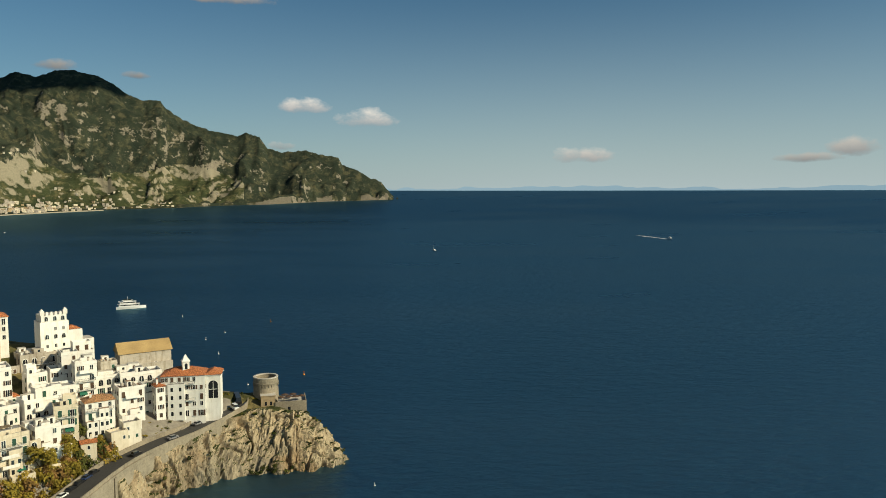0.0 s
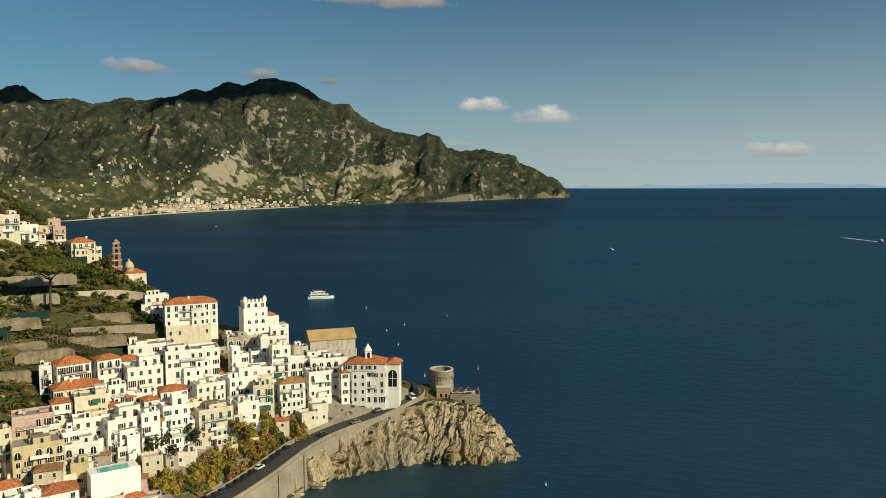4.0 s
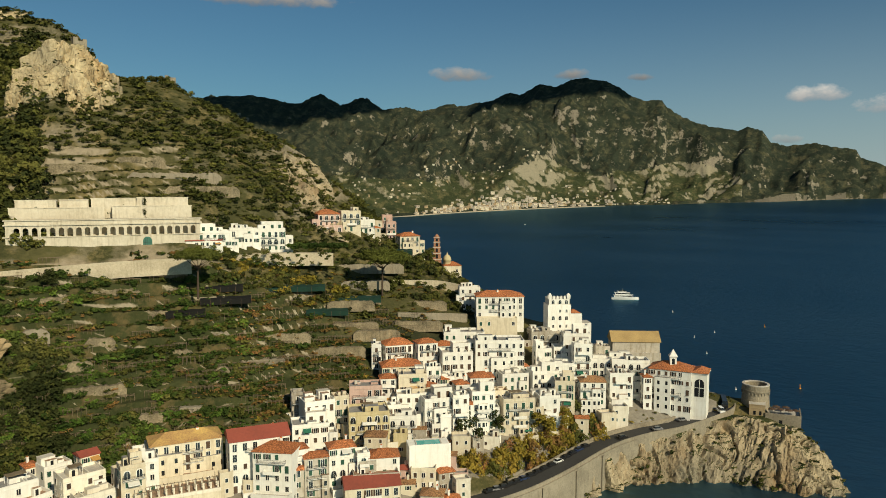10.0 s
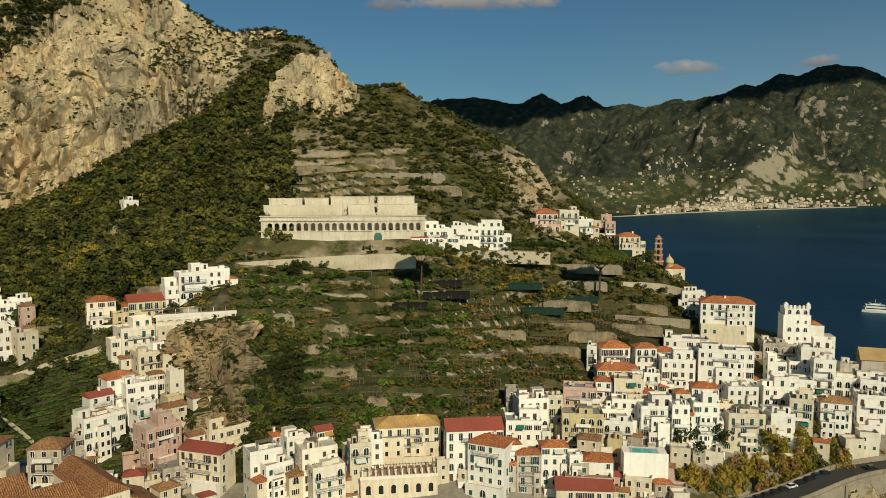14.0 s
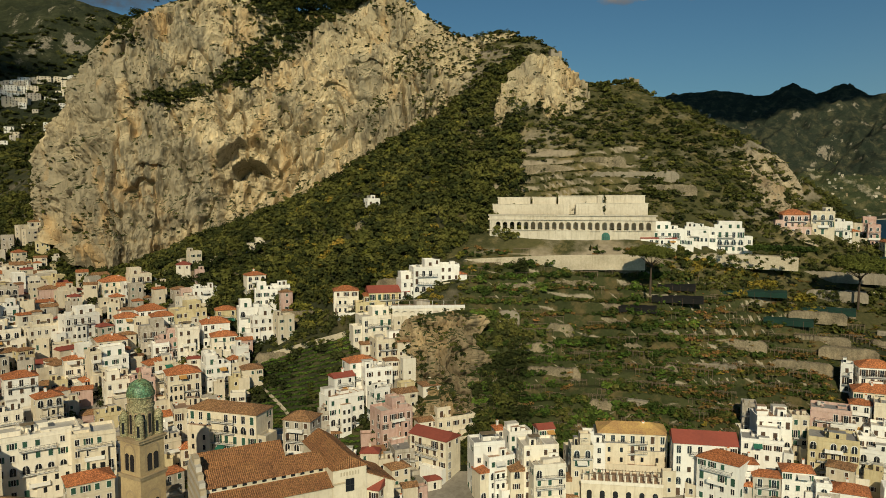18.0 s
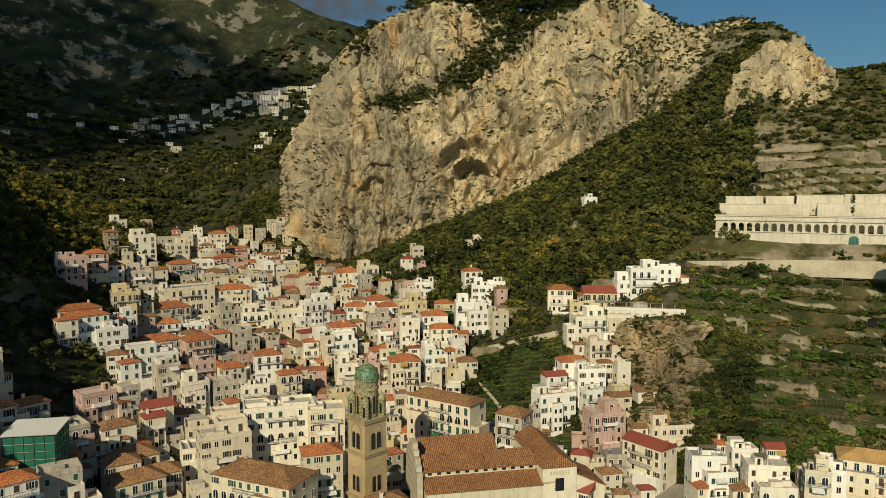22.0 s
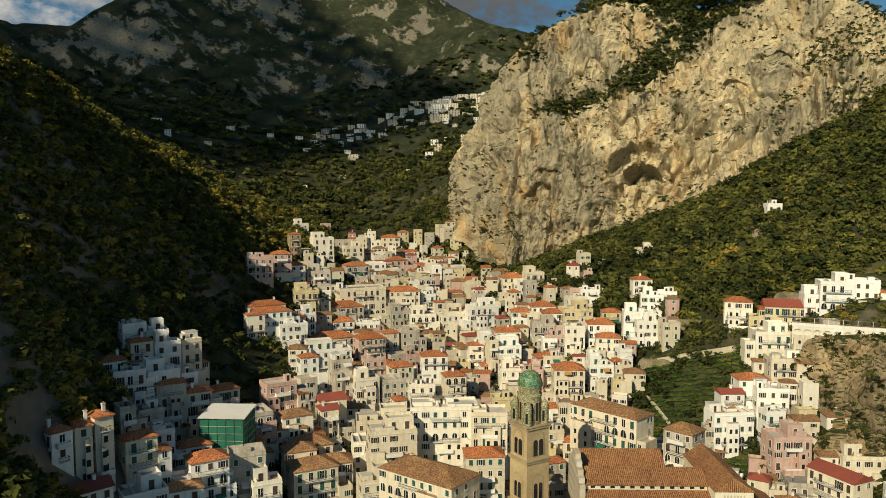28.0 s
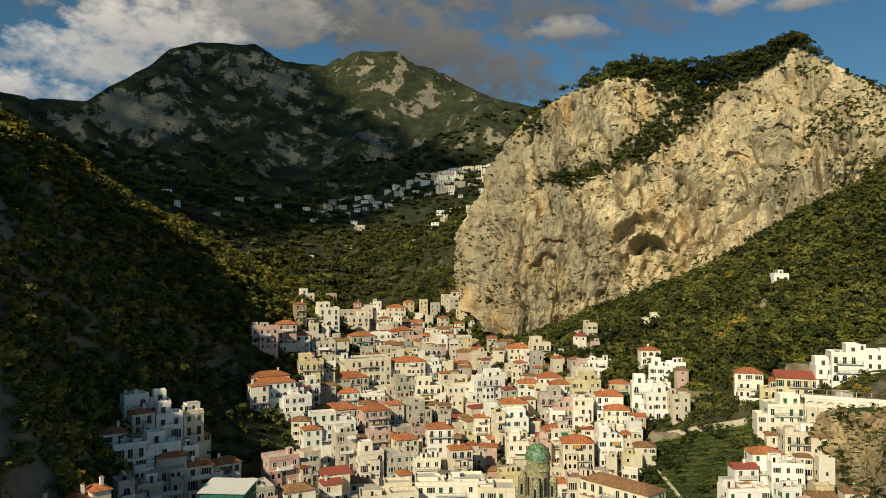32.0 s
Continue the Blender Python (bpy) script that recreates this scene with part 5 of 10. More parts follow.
def massing(B, w, dep, h, flat, seed):
    """What breaks up the block: roof rooms, terrace walls and steps on top, bays and lean-tos before the front."""
    r = random.Random(seed)
    if flat:
        for k in range(r.choice((1, 2, 2, 3))):
            bw, bd, bh = w * r.uniform(0.18, 0.38), dep * r.uniform(0.22, 0.42), r.uniform(0.7, 2.7)
            x, y = r.uniform(-0.5, 0.5) * (w - bw - 0.8), r.uniform(-0.35, 0.5) * (dep - bd - 0.8)
            B.box(x - bw / 2, y - bd / 2, h, x + bw / 2, y + bd / 2, h + bh, 0, 1)
            if bh > 1.9:
                B.box(x - 0.42, y - bd / 2 - 0.03, h + 0.05, x + 0.42, y - bd / 2 + 0.02, h + 1.9, 2)
        for k in range(r.choice((0, 1, 2))):
            x = r.uniform(-0.4, 0.4) * w
            B.box(x - 0.12, -dep / 2 + 0.3, h, x + 0.12, dep / 2 - 0.3, h + r.uniform(0.6, 1.3), 0)
    for k in range(r.choice((0, 1, 1, 2))):
        bw, bd, bh = w * r.uniform(0.2, 0.45), r.uniform(0.6, 1.6), h * r.uniform(0.3, 0.85)
        x = r.uniform(-0.5, 0.5) * (w - bw)
        B.box(x - bw / 2, -dep / 2 - bd, -1.0, x + bw / 2, -dep / 2 + 0.02, bh, 0, 1)
        for z in np.arange(1.0, bh - 1.8, 3.2):
            for u in ((-0.25, 0.25) if bw > 3 else (0.0,)):
                B.box(x + u * bw - 0.45, -dep / 2 - bd - 0.03, z, x + u * bw + 0.45, -dep / 2 - bd + 0.02, z + 1.5, 2)


def house(az, d, top, w, dep, floors, turn, wall, roof, storey=3.3, group="town houses", plain=False, label=""):
    """A house by its place, the height of its eaves or parapet, its size and its turn from facing the bay."""
    p = pol(az, d)
    if wall is WHITE and 91 < az < 119 and not label:
        wall = (WHITE, CREAM, IVORY, GREYW, IVORY, WHITE, PINK, WHITE)[int(az * 7 + d) % 8]
    elif wall is WHITE and 60 < az < 91 and int(az * 10 + d) % 4 == 0:
        wall = IVORY
    flat = roof == "flat"
    h = floors * storey
    z0 = top - h - (0.9 if flat else 0)
    g = min(ground_at(p.x + ex, p.y + ey) for ex in (-w / 2, w / 2) for ey in (-w / 2, w / 2))
    below = min(max(1.0, z0 - g + 1.5), 14)
    far = d > 430
    tone = "green" if RNG.random() < 0.4 else "brown"
    label = label or "%s house of %s storeys with %s" % (WORDS[wall], ("one", "two", "three", "four", "five", "six", "seven")[floors - 1], ROOFS[roof])
    ob = thing("house", label, "house", (p.x, p.y, z0), radians(turn - (EAST - az)), group)
    PLOTS.append((p.x, p.y, max(w, dep) * 0.5))
    B = Build()
    shell(B, w, dep, h, below, flat, None)
    if not far and floors > 1:
        B.box(-w / 2 - 0.12, -dep / 2 - 0.14, h - 0.3, w / 2 + 0.12, -dep / 2 + 0.02, h - 0.05, 0)
        if RNG.random() < 0.5:
            for fl in range(1, floors):
                B.box(-w / 2 - 0.05, -dep / 2 - 0.07, fl * storey - 0.1, w / 2 + 0.05, -dep / 2 + 0.02, fl * storey + 0.08, 0)
    deck = RNG.choice((DECK, DECK, CLAYDECK, GREYDECK))
    if not far and d < 420 and not plain:
        massing(B, w, dep, h, flat, int(az * 100 + d * 7))
    child("wall", B.mesh("wall", [wall, deck, GLASS]), ob)
    if not flat:
        B = Build()
        ridged(B, w, dep, h, min(w, dep) * RNG.uniform(0.2, 0.27), 0.35, 0, hip=roof != "red")
        r = child("roof", B.mesh("roof", [{"tiles": TILE, "brown": BROWN, "red": RED, "gold": LICHEN}[roof]]), ob)
        if not far and RNG.random() < 0.6:
            child("chimney", CHIMNEY, r, (RNG.uniform(-0.3, 0.3) * w, RNG.uniform(-0.15, 0.2) * dep, h + 1.2), 0)
    else:
        r = RNG.random()
        if w > 6.5 and r < 0.42 and not plain:
            sw, sd, sx = w * RNG.uniform(0.4, 0.6), dep * 0.6, RNG.choice((-1, 1)) * w * 0.18
            B = Build()
            shell(B, sw, sd, 2.9, 0, True, None)
            up = child("upper_storey", B.mesh("upper_storey", [wall, DECK]), ob, (sx, dep * 0.15, h), 0)
            for i in range(max(1, int(sw / 3))):
                child("window", WINDOWS[tone + "door"][1], up, (-sw / 2 + sw * (i + 0.5) / max(1, int(sw / 3)), -sd / 2, 0.1), 0)
        elif w > 6 and r < 0.6:
            child("stair_hut", RNG.choice(HUTS), ob, (RNG.choice((-1, 1)) * (w / 2 - 2.4), dep / 2 - 1.8, h), 0)
        elif w > 6 and r < 0.72 and not far:
            pergola(ob, RNG.uniform(-0.15, 0.15) * w, 0, h)
        if RNG.random() < 0.35 and not far:
            child("water_tank", TANK, ob, (RNG.uniform(-0.3, 0.3) * w, RNG.uniform(0.0, 0.25) * dep, h), RNG.random() * 3)
        if RNG.random() < 0.4 and not far:
            child("satellite_dish", DISH, ob, (RNG.uniform(-0.35, 0.35) * w, RNG.uniform(-0.2, 0.3) * dep, h), RNG.random() * 3)
    openings(ob, w, dep, floors, storey, far, tone, plain)
    if not far and floors > 1 and RNG.random() < 0.6:
        annex(ob, w, dep, floors, storey, below, wall, tone)
    if d < 400 and w > 5 and RNG.random() < 0.62:
        # a lower terrace built out before the front
        tw, td = w * RNG.uniform(0.5, 1.0), RNG.uniform(2.2, 4.2)
        tz = storey * RNG.choice((0, 0, 1)) if floors > 2 else 0.0
        tx = RNG.choice((-1, 1)) * (w - tw) / 2
        B = Build()
        shell(B, tw, td, tz + below, 1.5, True, None)
        tb = child("terrace", B.mesh("terrace", [RNG.choice((wall, wall, WHITE, CREAM)), RNG.choice((DECK, CLAYDECK))]), ob, (tx, -dep / 2 - td / 2, -below), 0)
        for i in range(max(1, int(tw / 3.2))):
            k = max(1, int(tw / 3.2))
            if RNG.random() < 0.75 and tz + below > 3.2:
                child("window", WINDOWS[tone][RNG.choice((1, 2))] if RNG.random() < 0.7 else ARCHED, tb, (-tw / 2 + tw * (i + 0.5) / k, -td / 2, tz + below - 2.6), 0)
    return ob


# quarter
house(35.2, 346, 64.9, 8.2, 6.1, 3, 6, WHITE, "flat")
house(33.0, 333, 62.6, 21.5, 11.0, 3, 6, WHITE, "tiles")
house(29.5, 326, 48.3, 12.9, 9.7, 2, 14, GREYW, "flat")
house(35.8, 318, 49.1, 17.8, 9.8, 2, 5, WHITE, "flat")
house(33.0, 304, 48.6, 20.2, 11.1, 5, 6, WHITE, "flat")
house(36.4, 294, 45.5, 12.5, 9.4, 4, 11, WHITE, "flat")
house(37.4, 306, 45.3, 8.5, 6.4, 2, 16, WHITE, "tiles")
house(38.8, 297, 48.3, 8.5, 6.4, 4, 18, WHITE, "tiles")
house(41.1, 298, 47.7, 11.5, 8.6, 3, 16, WHITE, "tiles")
house(42.7, 294, 48.6, 3.9, 5.5, 3, 1, WHITE, "flat")
house(40.8, 286, 41.7, 15.7, 8.6, 3, 9, CREAM, "tiles")
house(41.8, 276, 39.2, 6.5, 5.5, 3, 5, WHITE, "tiles")
house(39.9, 276, 41.0, 10.7, 8.0, 4, 5, CREAM, "flat")
house(38.2, 281, 42.3, 5.7, 5.5, 4, 6, WHITE, "flat")
house(34.4, 278, 39.1, 9.3, 7.0, 5, 10, WHITE, "tiles")
house(36.0, 275, 37.0, 5.3, 5.5, 4, 16, WHITE, "tiles")
house(31.9, 294, 36.9, 11.1, 8.4, 3, 19, WHITE, "flat")
house(31.4, 303, 37.3, 7.4, 5.6, 2, 16, WHITE, "tiles")
house(29.5, 296, 37.8, 11.0, 8.2, 4, 18, WHITE, "flat")
house(28.2, 301, 40.1, 10.8, 8.1, 4, 6, WHITE, "flat")
house(27.0, 316, 49.7, 11.5, 8.6, 5, 9, WHITE, "flat")
house(26.5, 306, 47.1, 7.6, 5.7, 6, 12, WHITE, "flat")
house(27.9, 315, 43.8, 9.6, 7.2, 3, 11, WHITE, "flat")
house(31.6, 276, 32.1, 12.5, 9.4, 4, 17, CREAM, "flat")
house(29.1, 279, 32.3, 8.1, 6.1, 4, 17, WHITE, "flat")
house(27.8, 286, 36.4, 7.7, 5.8, 5, 4, CREAM, "flat")
house(37.9, 265, 34.9, 11.7, 8.8, 4, 16, WHITE, "flat")
house(36.1, 263, 36.2, 6.0, 5.5, 5, 14, WHITE, "flat")
house(34.3, 268, 36.4, 8.7, 6.5, 5, 12, WHITE, "flat")
house(40.7, 257, 30.8, 10.4, 7.8, 3, 3, WHITE, "flat")
house(43.4, 255, 33.6, 14.1, 10.6, 4, 5, YELLOW, "flat")
house(43.6, 267, 39.3, 11.7, 8.8, 4, 2, PINK, "flat")
house(45.6, 260, 37.5, 5.4, 5.5, 4, 14, CREAM, "flat")
house(47.4, 257, 37.2, 10.8, 8.1, 4, 17, WHITE, "flat")
house(48.9, 265, 38.1, 4.7, 5.5, 3, 6, GREYW, "flat")
house(48.0, 248, 32.2, 12.2, 9.2, 3, 5, WHITE, "flat")
house(48.9, 231, 29.2, 4.9, 5.5, 4, 16, WHITE, "tiles")
house(47.6, 229, 26.9, 7.5, 5.6, 4, 9, GREYW, "tiles")
house(45.6, 234, 28.0, 8.6, 6.4, 4, 11, WHITE, "tiles")
house(43.9, 232, 26.5, 4.1, 5.5, 4, 11, WHITE, "flat")
house(42.2, 234, 24.4, 9.8, 7.4, 4, 6, WHITE, "tiles")
house(42.9, 231, 20.9, 14.4, 10.8, 3, 5, GREYW, "flat")
house(43.2, 226, 18.4, 17.3, 9.5, 3, 7, CREAM, "red")
house(52.0, 234, 33.3, 18.5, 10.2, 5, 9, WHITE, "red")
house(50.5, 228, 30.5, 12.4, 9.3, 5, -21, WHITE, "tiles")
house(57.3, 240, 32.6, 21.5, 10.5, 4, 7, CREAM, "gold")
house(59.6, 244, 30.9, 3.5, 5.5, 3, 14, CREAM, "flat")
house(60.2, 232, 30.5, 7.7, 5.8, 4, 4, WHITE, "flat")
house(25.7, 295, 34.4, 10.1, 7.6, 4, 10, WHITE, "brown")
house(23.6, 302, 36.9, 9.3, 7.0, 4, 14, WHITE, "flat")
house(24.3, 315, 39.7, 17.0, 9.4, 3, 9, WHITE, "flat")
house(22.9, 312, 40.0, 15.5, 7.4, 4, 12, WHITE, "flat")
house(21.6, 303, 35.4, 3.5, 5.5, 4, 14, WHITE, "tiles")
house(25.0, 320, 43.5, 6.2, 5.5, 3, 13, GREYW, "flat")
house(29.8, 282, 30.7, 6.2, 5.5, 3, 19, WHITE, "flat")
house(33.1, 280, 33.4, 8.0, 6.0, 3, 8, CREAM, "flat")
house(42.8, 265, 35.4, 7.5, 5.6, 3, 7, WHITE, "flat")
house(40.2, 268, 35.4, 8.8, 6.6, 3, 4, WHITE, "flat")
house(37.2, 281, 38.3, 5.4, 5.5, 3, 14, WHITE, "flat")
house(33.8, 270, 29.7, 7.7, 5.7, 3, 9, WHITE, "flat")
house(37.3, 261, 29.6, 4.0, 5.5, 3, 12, WHITE, "flat")
house(41.5, 261, 33.3, 6.0, 5.5, 3, 11, WHITE, "flat")
house(46.8, 258, 30.5, 6.4, 5.5, 2, 3, WHITE, "flat")
house(39.5, 272, 36.1, 4.9, 5.5, 3, 11, CREAM, "flat")
house(29.6, 309, 43.9, 7.0, 5.5, 3, 18, WHITE, "flat")
# terracehouses
house(79.7, 315, 67.0, 10.4, 7.8, 3, 4, WHITE, "tiles")
house(77.3, 310, 65.4, 11.1, 8.3, 2, 6, YELLOW, "tiles")
house(76.4, 311, 66.8, 17.7, 9.8, 2, 10, YELLOW, "red")
house(74.6, 312, 72.0, 10.6, 7.9, 2, 16, WHITE, "flat")
house(73.5, 312, 77.3, 11.8, 8.8, 3, 14, WHITE, "flat")
house(71.9, 315, 78.1, 11.4, 8.5, 2, 8, WHITE, "flat")
house(77.5, 297, 59.2, 13.0, 9.8, 3, 18, WHITE, "flat")
house(76.5, 286, 51.8, 11.6, 8.7, 3, 19, CREAM, "flat")
house(78.7, 276, 45.4, 10.7, 8.0, 4, 21, WHITE, "tiles")
house(77.4, 272, 44.0, 10.6, 7.9, 4, 18, WHITE, "flat")
house(80.1, 269, 41.3, 8.1, 6.0, 4, 23, WHITE, "red")
house(80.1, 261, 37.2, 14.0, 7.7, 4, 28, WHITE, "flat")
house(77.2, 262, 38.6, 6.6, 5.5, 4, 30, WHITE, "flat")
house(76.2, 254, 33.7, 12.2, 9.1, 4, 27, PINK, "flat")
house(71.4, 259, 29.3, 15.4, 8.4, 2, 26, CREAM, "flat")
house(72.7, 240, 28.0, 15.1, 8.3, 4, -37, CREAM, "red")
house(68.6, 229, 30.6, 10.2, 7.7, 5, 17, WHITE, "flat")
house(67.7, 226, 27.0, 9.2, 6.9, 4, 27, WHITE, "flat")
house(66.1, 248, 27.6, 8.2, 6.1, 3, 22, WHITE, "flat")
house(64.5, 227, 31.0, 11.3, 8.5, 5, 17, WHITE, "flat")
house(64.0, 248, 28.7, 5.7, 5.5, 3, 21, WHITE, "red")
house(67.6, 252, 26.5, 3.6, 5.5, 2, 17, WHITE, "tiles")
house(63.8, 222, 26.7, 10.3, 7.7, 4, 19, WHITE, "flat")
house(81.5, 257, 32.3, 3.5, 5.5, 3, 12, GREYW, "flat")
house(74.8, 244, 23.2, 12.2, 9.1, 2, 16, GREYW, "flat")
house(54.9, 339, 92.7, 14.2, 10.6, 2, 7, WHITE, "flat")
house(52.9, 346, 93.5, 10.2, 7.6, 2, 3, WHITE, "flat")
house(51.1, 349, 92.9, 17.2, 9.4, 3, 6, WHITE, "flat")
house(46.5, 385, 98.2, 12.1, 9.1, 2, 21, PINK, "tiles")
house(44.7, 388, 99.8, 10.3, 7.8, 3, 13, CREAM, "flat")
house(43.5, 401, 94.6, 10.0, 7.5, 2, 5, WHITE, "flat")
house(41.8, 429, 96.2, 5.9, 5.5, 3, 6, PINK, "flat")
house(41.5, 417, 92.8, 5.6, 5.5, 3, 7, PINK, "flat")
house(40.2, 398, 85.8, 11.2, 8.4, 3, 19, CREAM, "tiles")
house(35.6, 345, 65.1, 6.8, 5.5, 3, 8, WHITE, "flat")
house(61.1, 226, 31.5, 6.8, 5.5, 5, 11, CREAM, "flat")
house(55.6, 335, 88.6, 15.0, 5.0, 1, 4, WHITE, "red", group="", plain=True, label="low white lodge with a long red roof beside the cemetery")
# eastbank
house(93.3, 339, 55.3, 9.7, 7.3, 3, 9, WHITE, "tiles")
house(91.5, 340, 57.6, 13.5, 10.1, 3, 19, YELLOW, "flat")
house(91.6, 315, 54.0, 8.5, 6.4, 4, 11, WHITE, "flat")
house(89.6, 323, 53.8, 11.3, 8.5, 3, 8, WHITE, "tiles")
house(89.0, 310, 50.5, 10.0, 7.5, 3, 6, WHITE, "tiles")
house(88.8, 338, 56.7, 8.7, 6.5, 2, 6, YELLOW, "tiles")
house(87.0, 320, 60.3, 10.2, 7.6, 4, 7, WHITE, "flat")
house(86.2, 316, 57.1, 8.8, 6.6, 3, 16, WHITE, "flat")
house(85.8, 337, 65.4, 9.8, 7.3, 3, 5, WHITE, "flat")
house(84.7, 342, 66.5, 8.3, 6.3, 2, 4, WHITE, "flat")
house(86.6, 354, 70.0, 8.9, 6.7, 3, 15, WHITE, "tiles")
house(90.3, 363, 63.7, 11.3, 8.5, 2, 8, WHITE, "flat")
house(91.5, 356, 60.4, 9.1, 6.8, 2, 19, WHITE, "flat")
house(92.0, 282, 43.2, 11.7, 8.8, 4, 9, CREAM, "tiles")
house(89.6, 289, 43.9, 9.5, 7.2, 3, 15, WHITE, "flat")
house(93.3, 291, 46.0, 7.7, 5.8, 4, 14, CREAM, "flat")
house(93.5, 313, 48.5, 6.3, 5.5, 3, 9, WHITE, "flat")
house(87.8, 297, 48.5, 5.2, 5.5, 3, 22, WHITE, "flat")
house(90.1, 297, 46.6, 4.7, 5.5, 3, 12, WHITE, "flat")
house(93.5, 259, 34.4, 7.7, 5.8, 3, 11, CREAM, "tiles")
house(93.3, 248, 32.2, 7.4, 5.6, 3, 14, WHITE, "flat")
house(91.4, 258, 37.5, 12.6, 9.5, 4, 8, WHITE, "flat")
# centre
house(101.0, 270, 42.4, 8.2, 6.1, 5, 14, CREAM, "tiles")
house(99.3, 307, 46.2, 6.4, 5.5, 4, 8, WHITE, "tiles")
house(98.0, 301, 49.8, 4.4, 5.5, 5, 17, CREAM, "flat")
house(97.1, 305, 47.0, 13.2, 9.9, 4, 15, WHITE, "flat")
house(96.4, 290, 40.9, 10.3, 7.7, 3, 8, WHITE, "flat")
house(94.8, 287, 41.3, 8.4, 6.3, 3, 5, WHITE, "flat")
house(97.1, 265, 36.1, 8.5, 6.3, 3, 9, YELLOW, "flat")
house(98.6, 240, 33.8, 8.4, 6.3, 4, 10, WHITE, "flat")
house(97.6, 236, 33.2, 9.1, 6.8, 4, 10, WHITE, "flat")
house(100.9, 235, 32.9, 10.8, 8.1, 4, 1, WHITE, "flat")
house(100.2, 229, 28.0, 5.9, 5.5, 3, 15, WHITE, "tiles")
house(102.6, 289, 45.8, 10.3, 7.7, 5, 7, WHITE, "tiles")
house(103.6, 269, 39.8, 9.7, 7.3, 4, 6, WHITE, "flat")
house(105.3, 284, 42.7, 9.0, 6.8, 4, 21, CREAM, "tiles")
house(107.4, 287, 45.6, 8.4, 6.3, 4, 15, PINK, "flat")
house(107.7, 309, 49.2, 11.7, 8.8, 4, 19, WHITE, "tiles")
house(111.0, 295, 48.4, 18.0, 9.9, 3, 11, WHITE, "flat")
house(110.6, 317, 48.3, 17.9, 9.8, 2, 16, WHITE, "tiles")
house(112.5, 276, 49.1, 6.8, 5.5, 4, 16, WHITE, "tiles")
house(110.0, 273, 48.5, 7.8, 5.9, 5, 16, WHITE, "flat")
house(108.0, 270, 42.2, 8.8, 6.6, 4, 15, WHITE, "flat")
house(105.6, 272, 41.0, 11.0, 8.2, 4, 12, WHITE, "flat")
house(106.6, 242, 35.5, 18.5, 10.2, 4, 4, CREAM, "flat")
house(103.4, 242, 34.6, 10.7, 8.0, 4, 4, WHITE, "flat")
house(100.9, 243, 34.7, 8.4, 6.3, 4, 11, WHITE, "flat")
house(105.4, 263, 35.2, 4.6, 5.5, 3, 18, WHITE, "tiles")
house(114.8, 247, 47.7, 10.3, 7.7, 4, 20, PINK, "flat")
house(112.8, 249, 44.6, 7.2, 5.5, 4, 12, GREYW, "flat")
house(110.8, 249, 40.4, 9.5, 7.1, 4, 16, CREAM, "red")
house(113.6, 233, 40.3, 10.0, 7.5, 4, 18, WHITE, "brown")
house(117.2, 230, 43.2, 13.6, 10.2, 3, 16, GREYW, "flat")
house(116.5, 299, 62.1, 7.1, 5.5, 3, 16, WHITE, "tiles")
house(115.5, 309, 61.7, 17.6, 9.7, 3, 15, WHITE, "tiles")
house(113.7, 306, 57.1, 11.4, 8.6, 3, 14, WHITE, "flat")
house(108.4, 365, 63.8, 23.2, 12.8, 4, 15, CREAM, "flat")
house(105.0, 370, 61.0, 15.7, 8.7, 4, 9, WHITE, "tiles")
house(109.8, 356, 55.6, 18.9, 10.4, 2, 16, GREYW, "tiles")
house(105.3, 354, 53.6, 11.3, 8.5, 3, 18, WHITE, "flat")
house(103.5, 352, 52.4, 12.6, 9.4, 3, 6, WHITE, "flat")
house(104.6, 322, 49.8, 8.3, 6.2, 4, 19, GREYW, "flat")
house(106.1, 319, 49.2, 7.1, 5.5, 4, 18, CREAM, "tiles")
house(109.8, 333, 52.4, 9.8, 7.3, 3, 12, WHITE, "tiles")
house(107.8, 349, 49.4, 11.3, 8.5, 2, 4, WHITE, "flat")
house(101.3, 351, 52.4, 11.3, 8.5, 3, 20, WHITE, "flat")
house(100.6, 353, 53.4, 15.2, 8.4, 3, 9, WHITE, "flat")
house(98.8, 348, 56.9, 14.3, 7.8, 4, 21, WHITE, "flat")
house(98.2, 310, 48.0, 10.3, 7.7, 4, 16, WHITE, "flat")
house(96.8, 328, 48.5, 11.5, 8.6, 3, 9, CREAM, "tiles")
house(95.7, 346, 54.5, 9.8, 7.4, 3, 7, WHITE, "tiles")
house(94.1, 349, 56.8, 11.6, 8.7, 3, 14, WHITE, "tiles")
house(96.4, 399, 64.6, 13.2, 9.9, 3, 15, WHITE, "tiles")
house(94.8, 394, 68.2, 10.4, 7.8, 3, 15, WHITE, "flat")
house(96.3, 382, 58.9, 6.0, 5.5, 2, 18, CREAM, "tiles")
house(94.0, 329, 52.2, 10.4, 7.8, 3, 8, WHITE, "flat")
house(92.8, 317, 49.6, 11.4, 8.6, 3, 5, WHITE, "flat")
house(93.7, 292, 45.1, 9.4, 7.1, 4, 20, WHITE, "tiles")
house(111.6, 372, 71.6, 11.5, 8.6, 3, 5, GREYW, "flat")
house(113.3, 366, 75.0, 7.8, 5.9, 3, 17, WHITE, "tiles")
house(112.6, 345, 65.4, 11.6, 8.7, 3, 7, YELLOW, "flat")
house(108.7, 403, 70.9, 12.8, 9.6, 3, 16, WHITE, "tiles")
house(107.2, 455, 67.4, 11.7, 8.8, 3, 16, WHITE, "flat")
house(105.5, 476, 67.0, 12.2, 9.2, 3, 17, WHITE, "tiles")
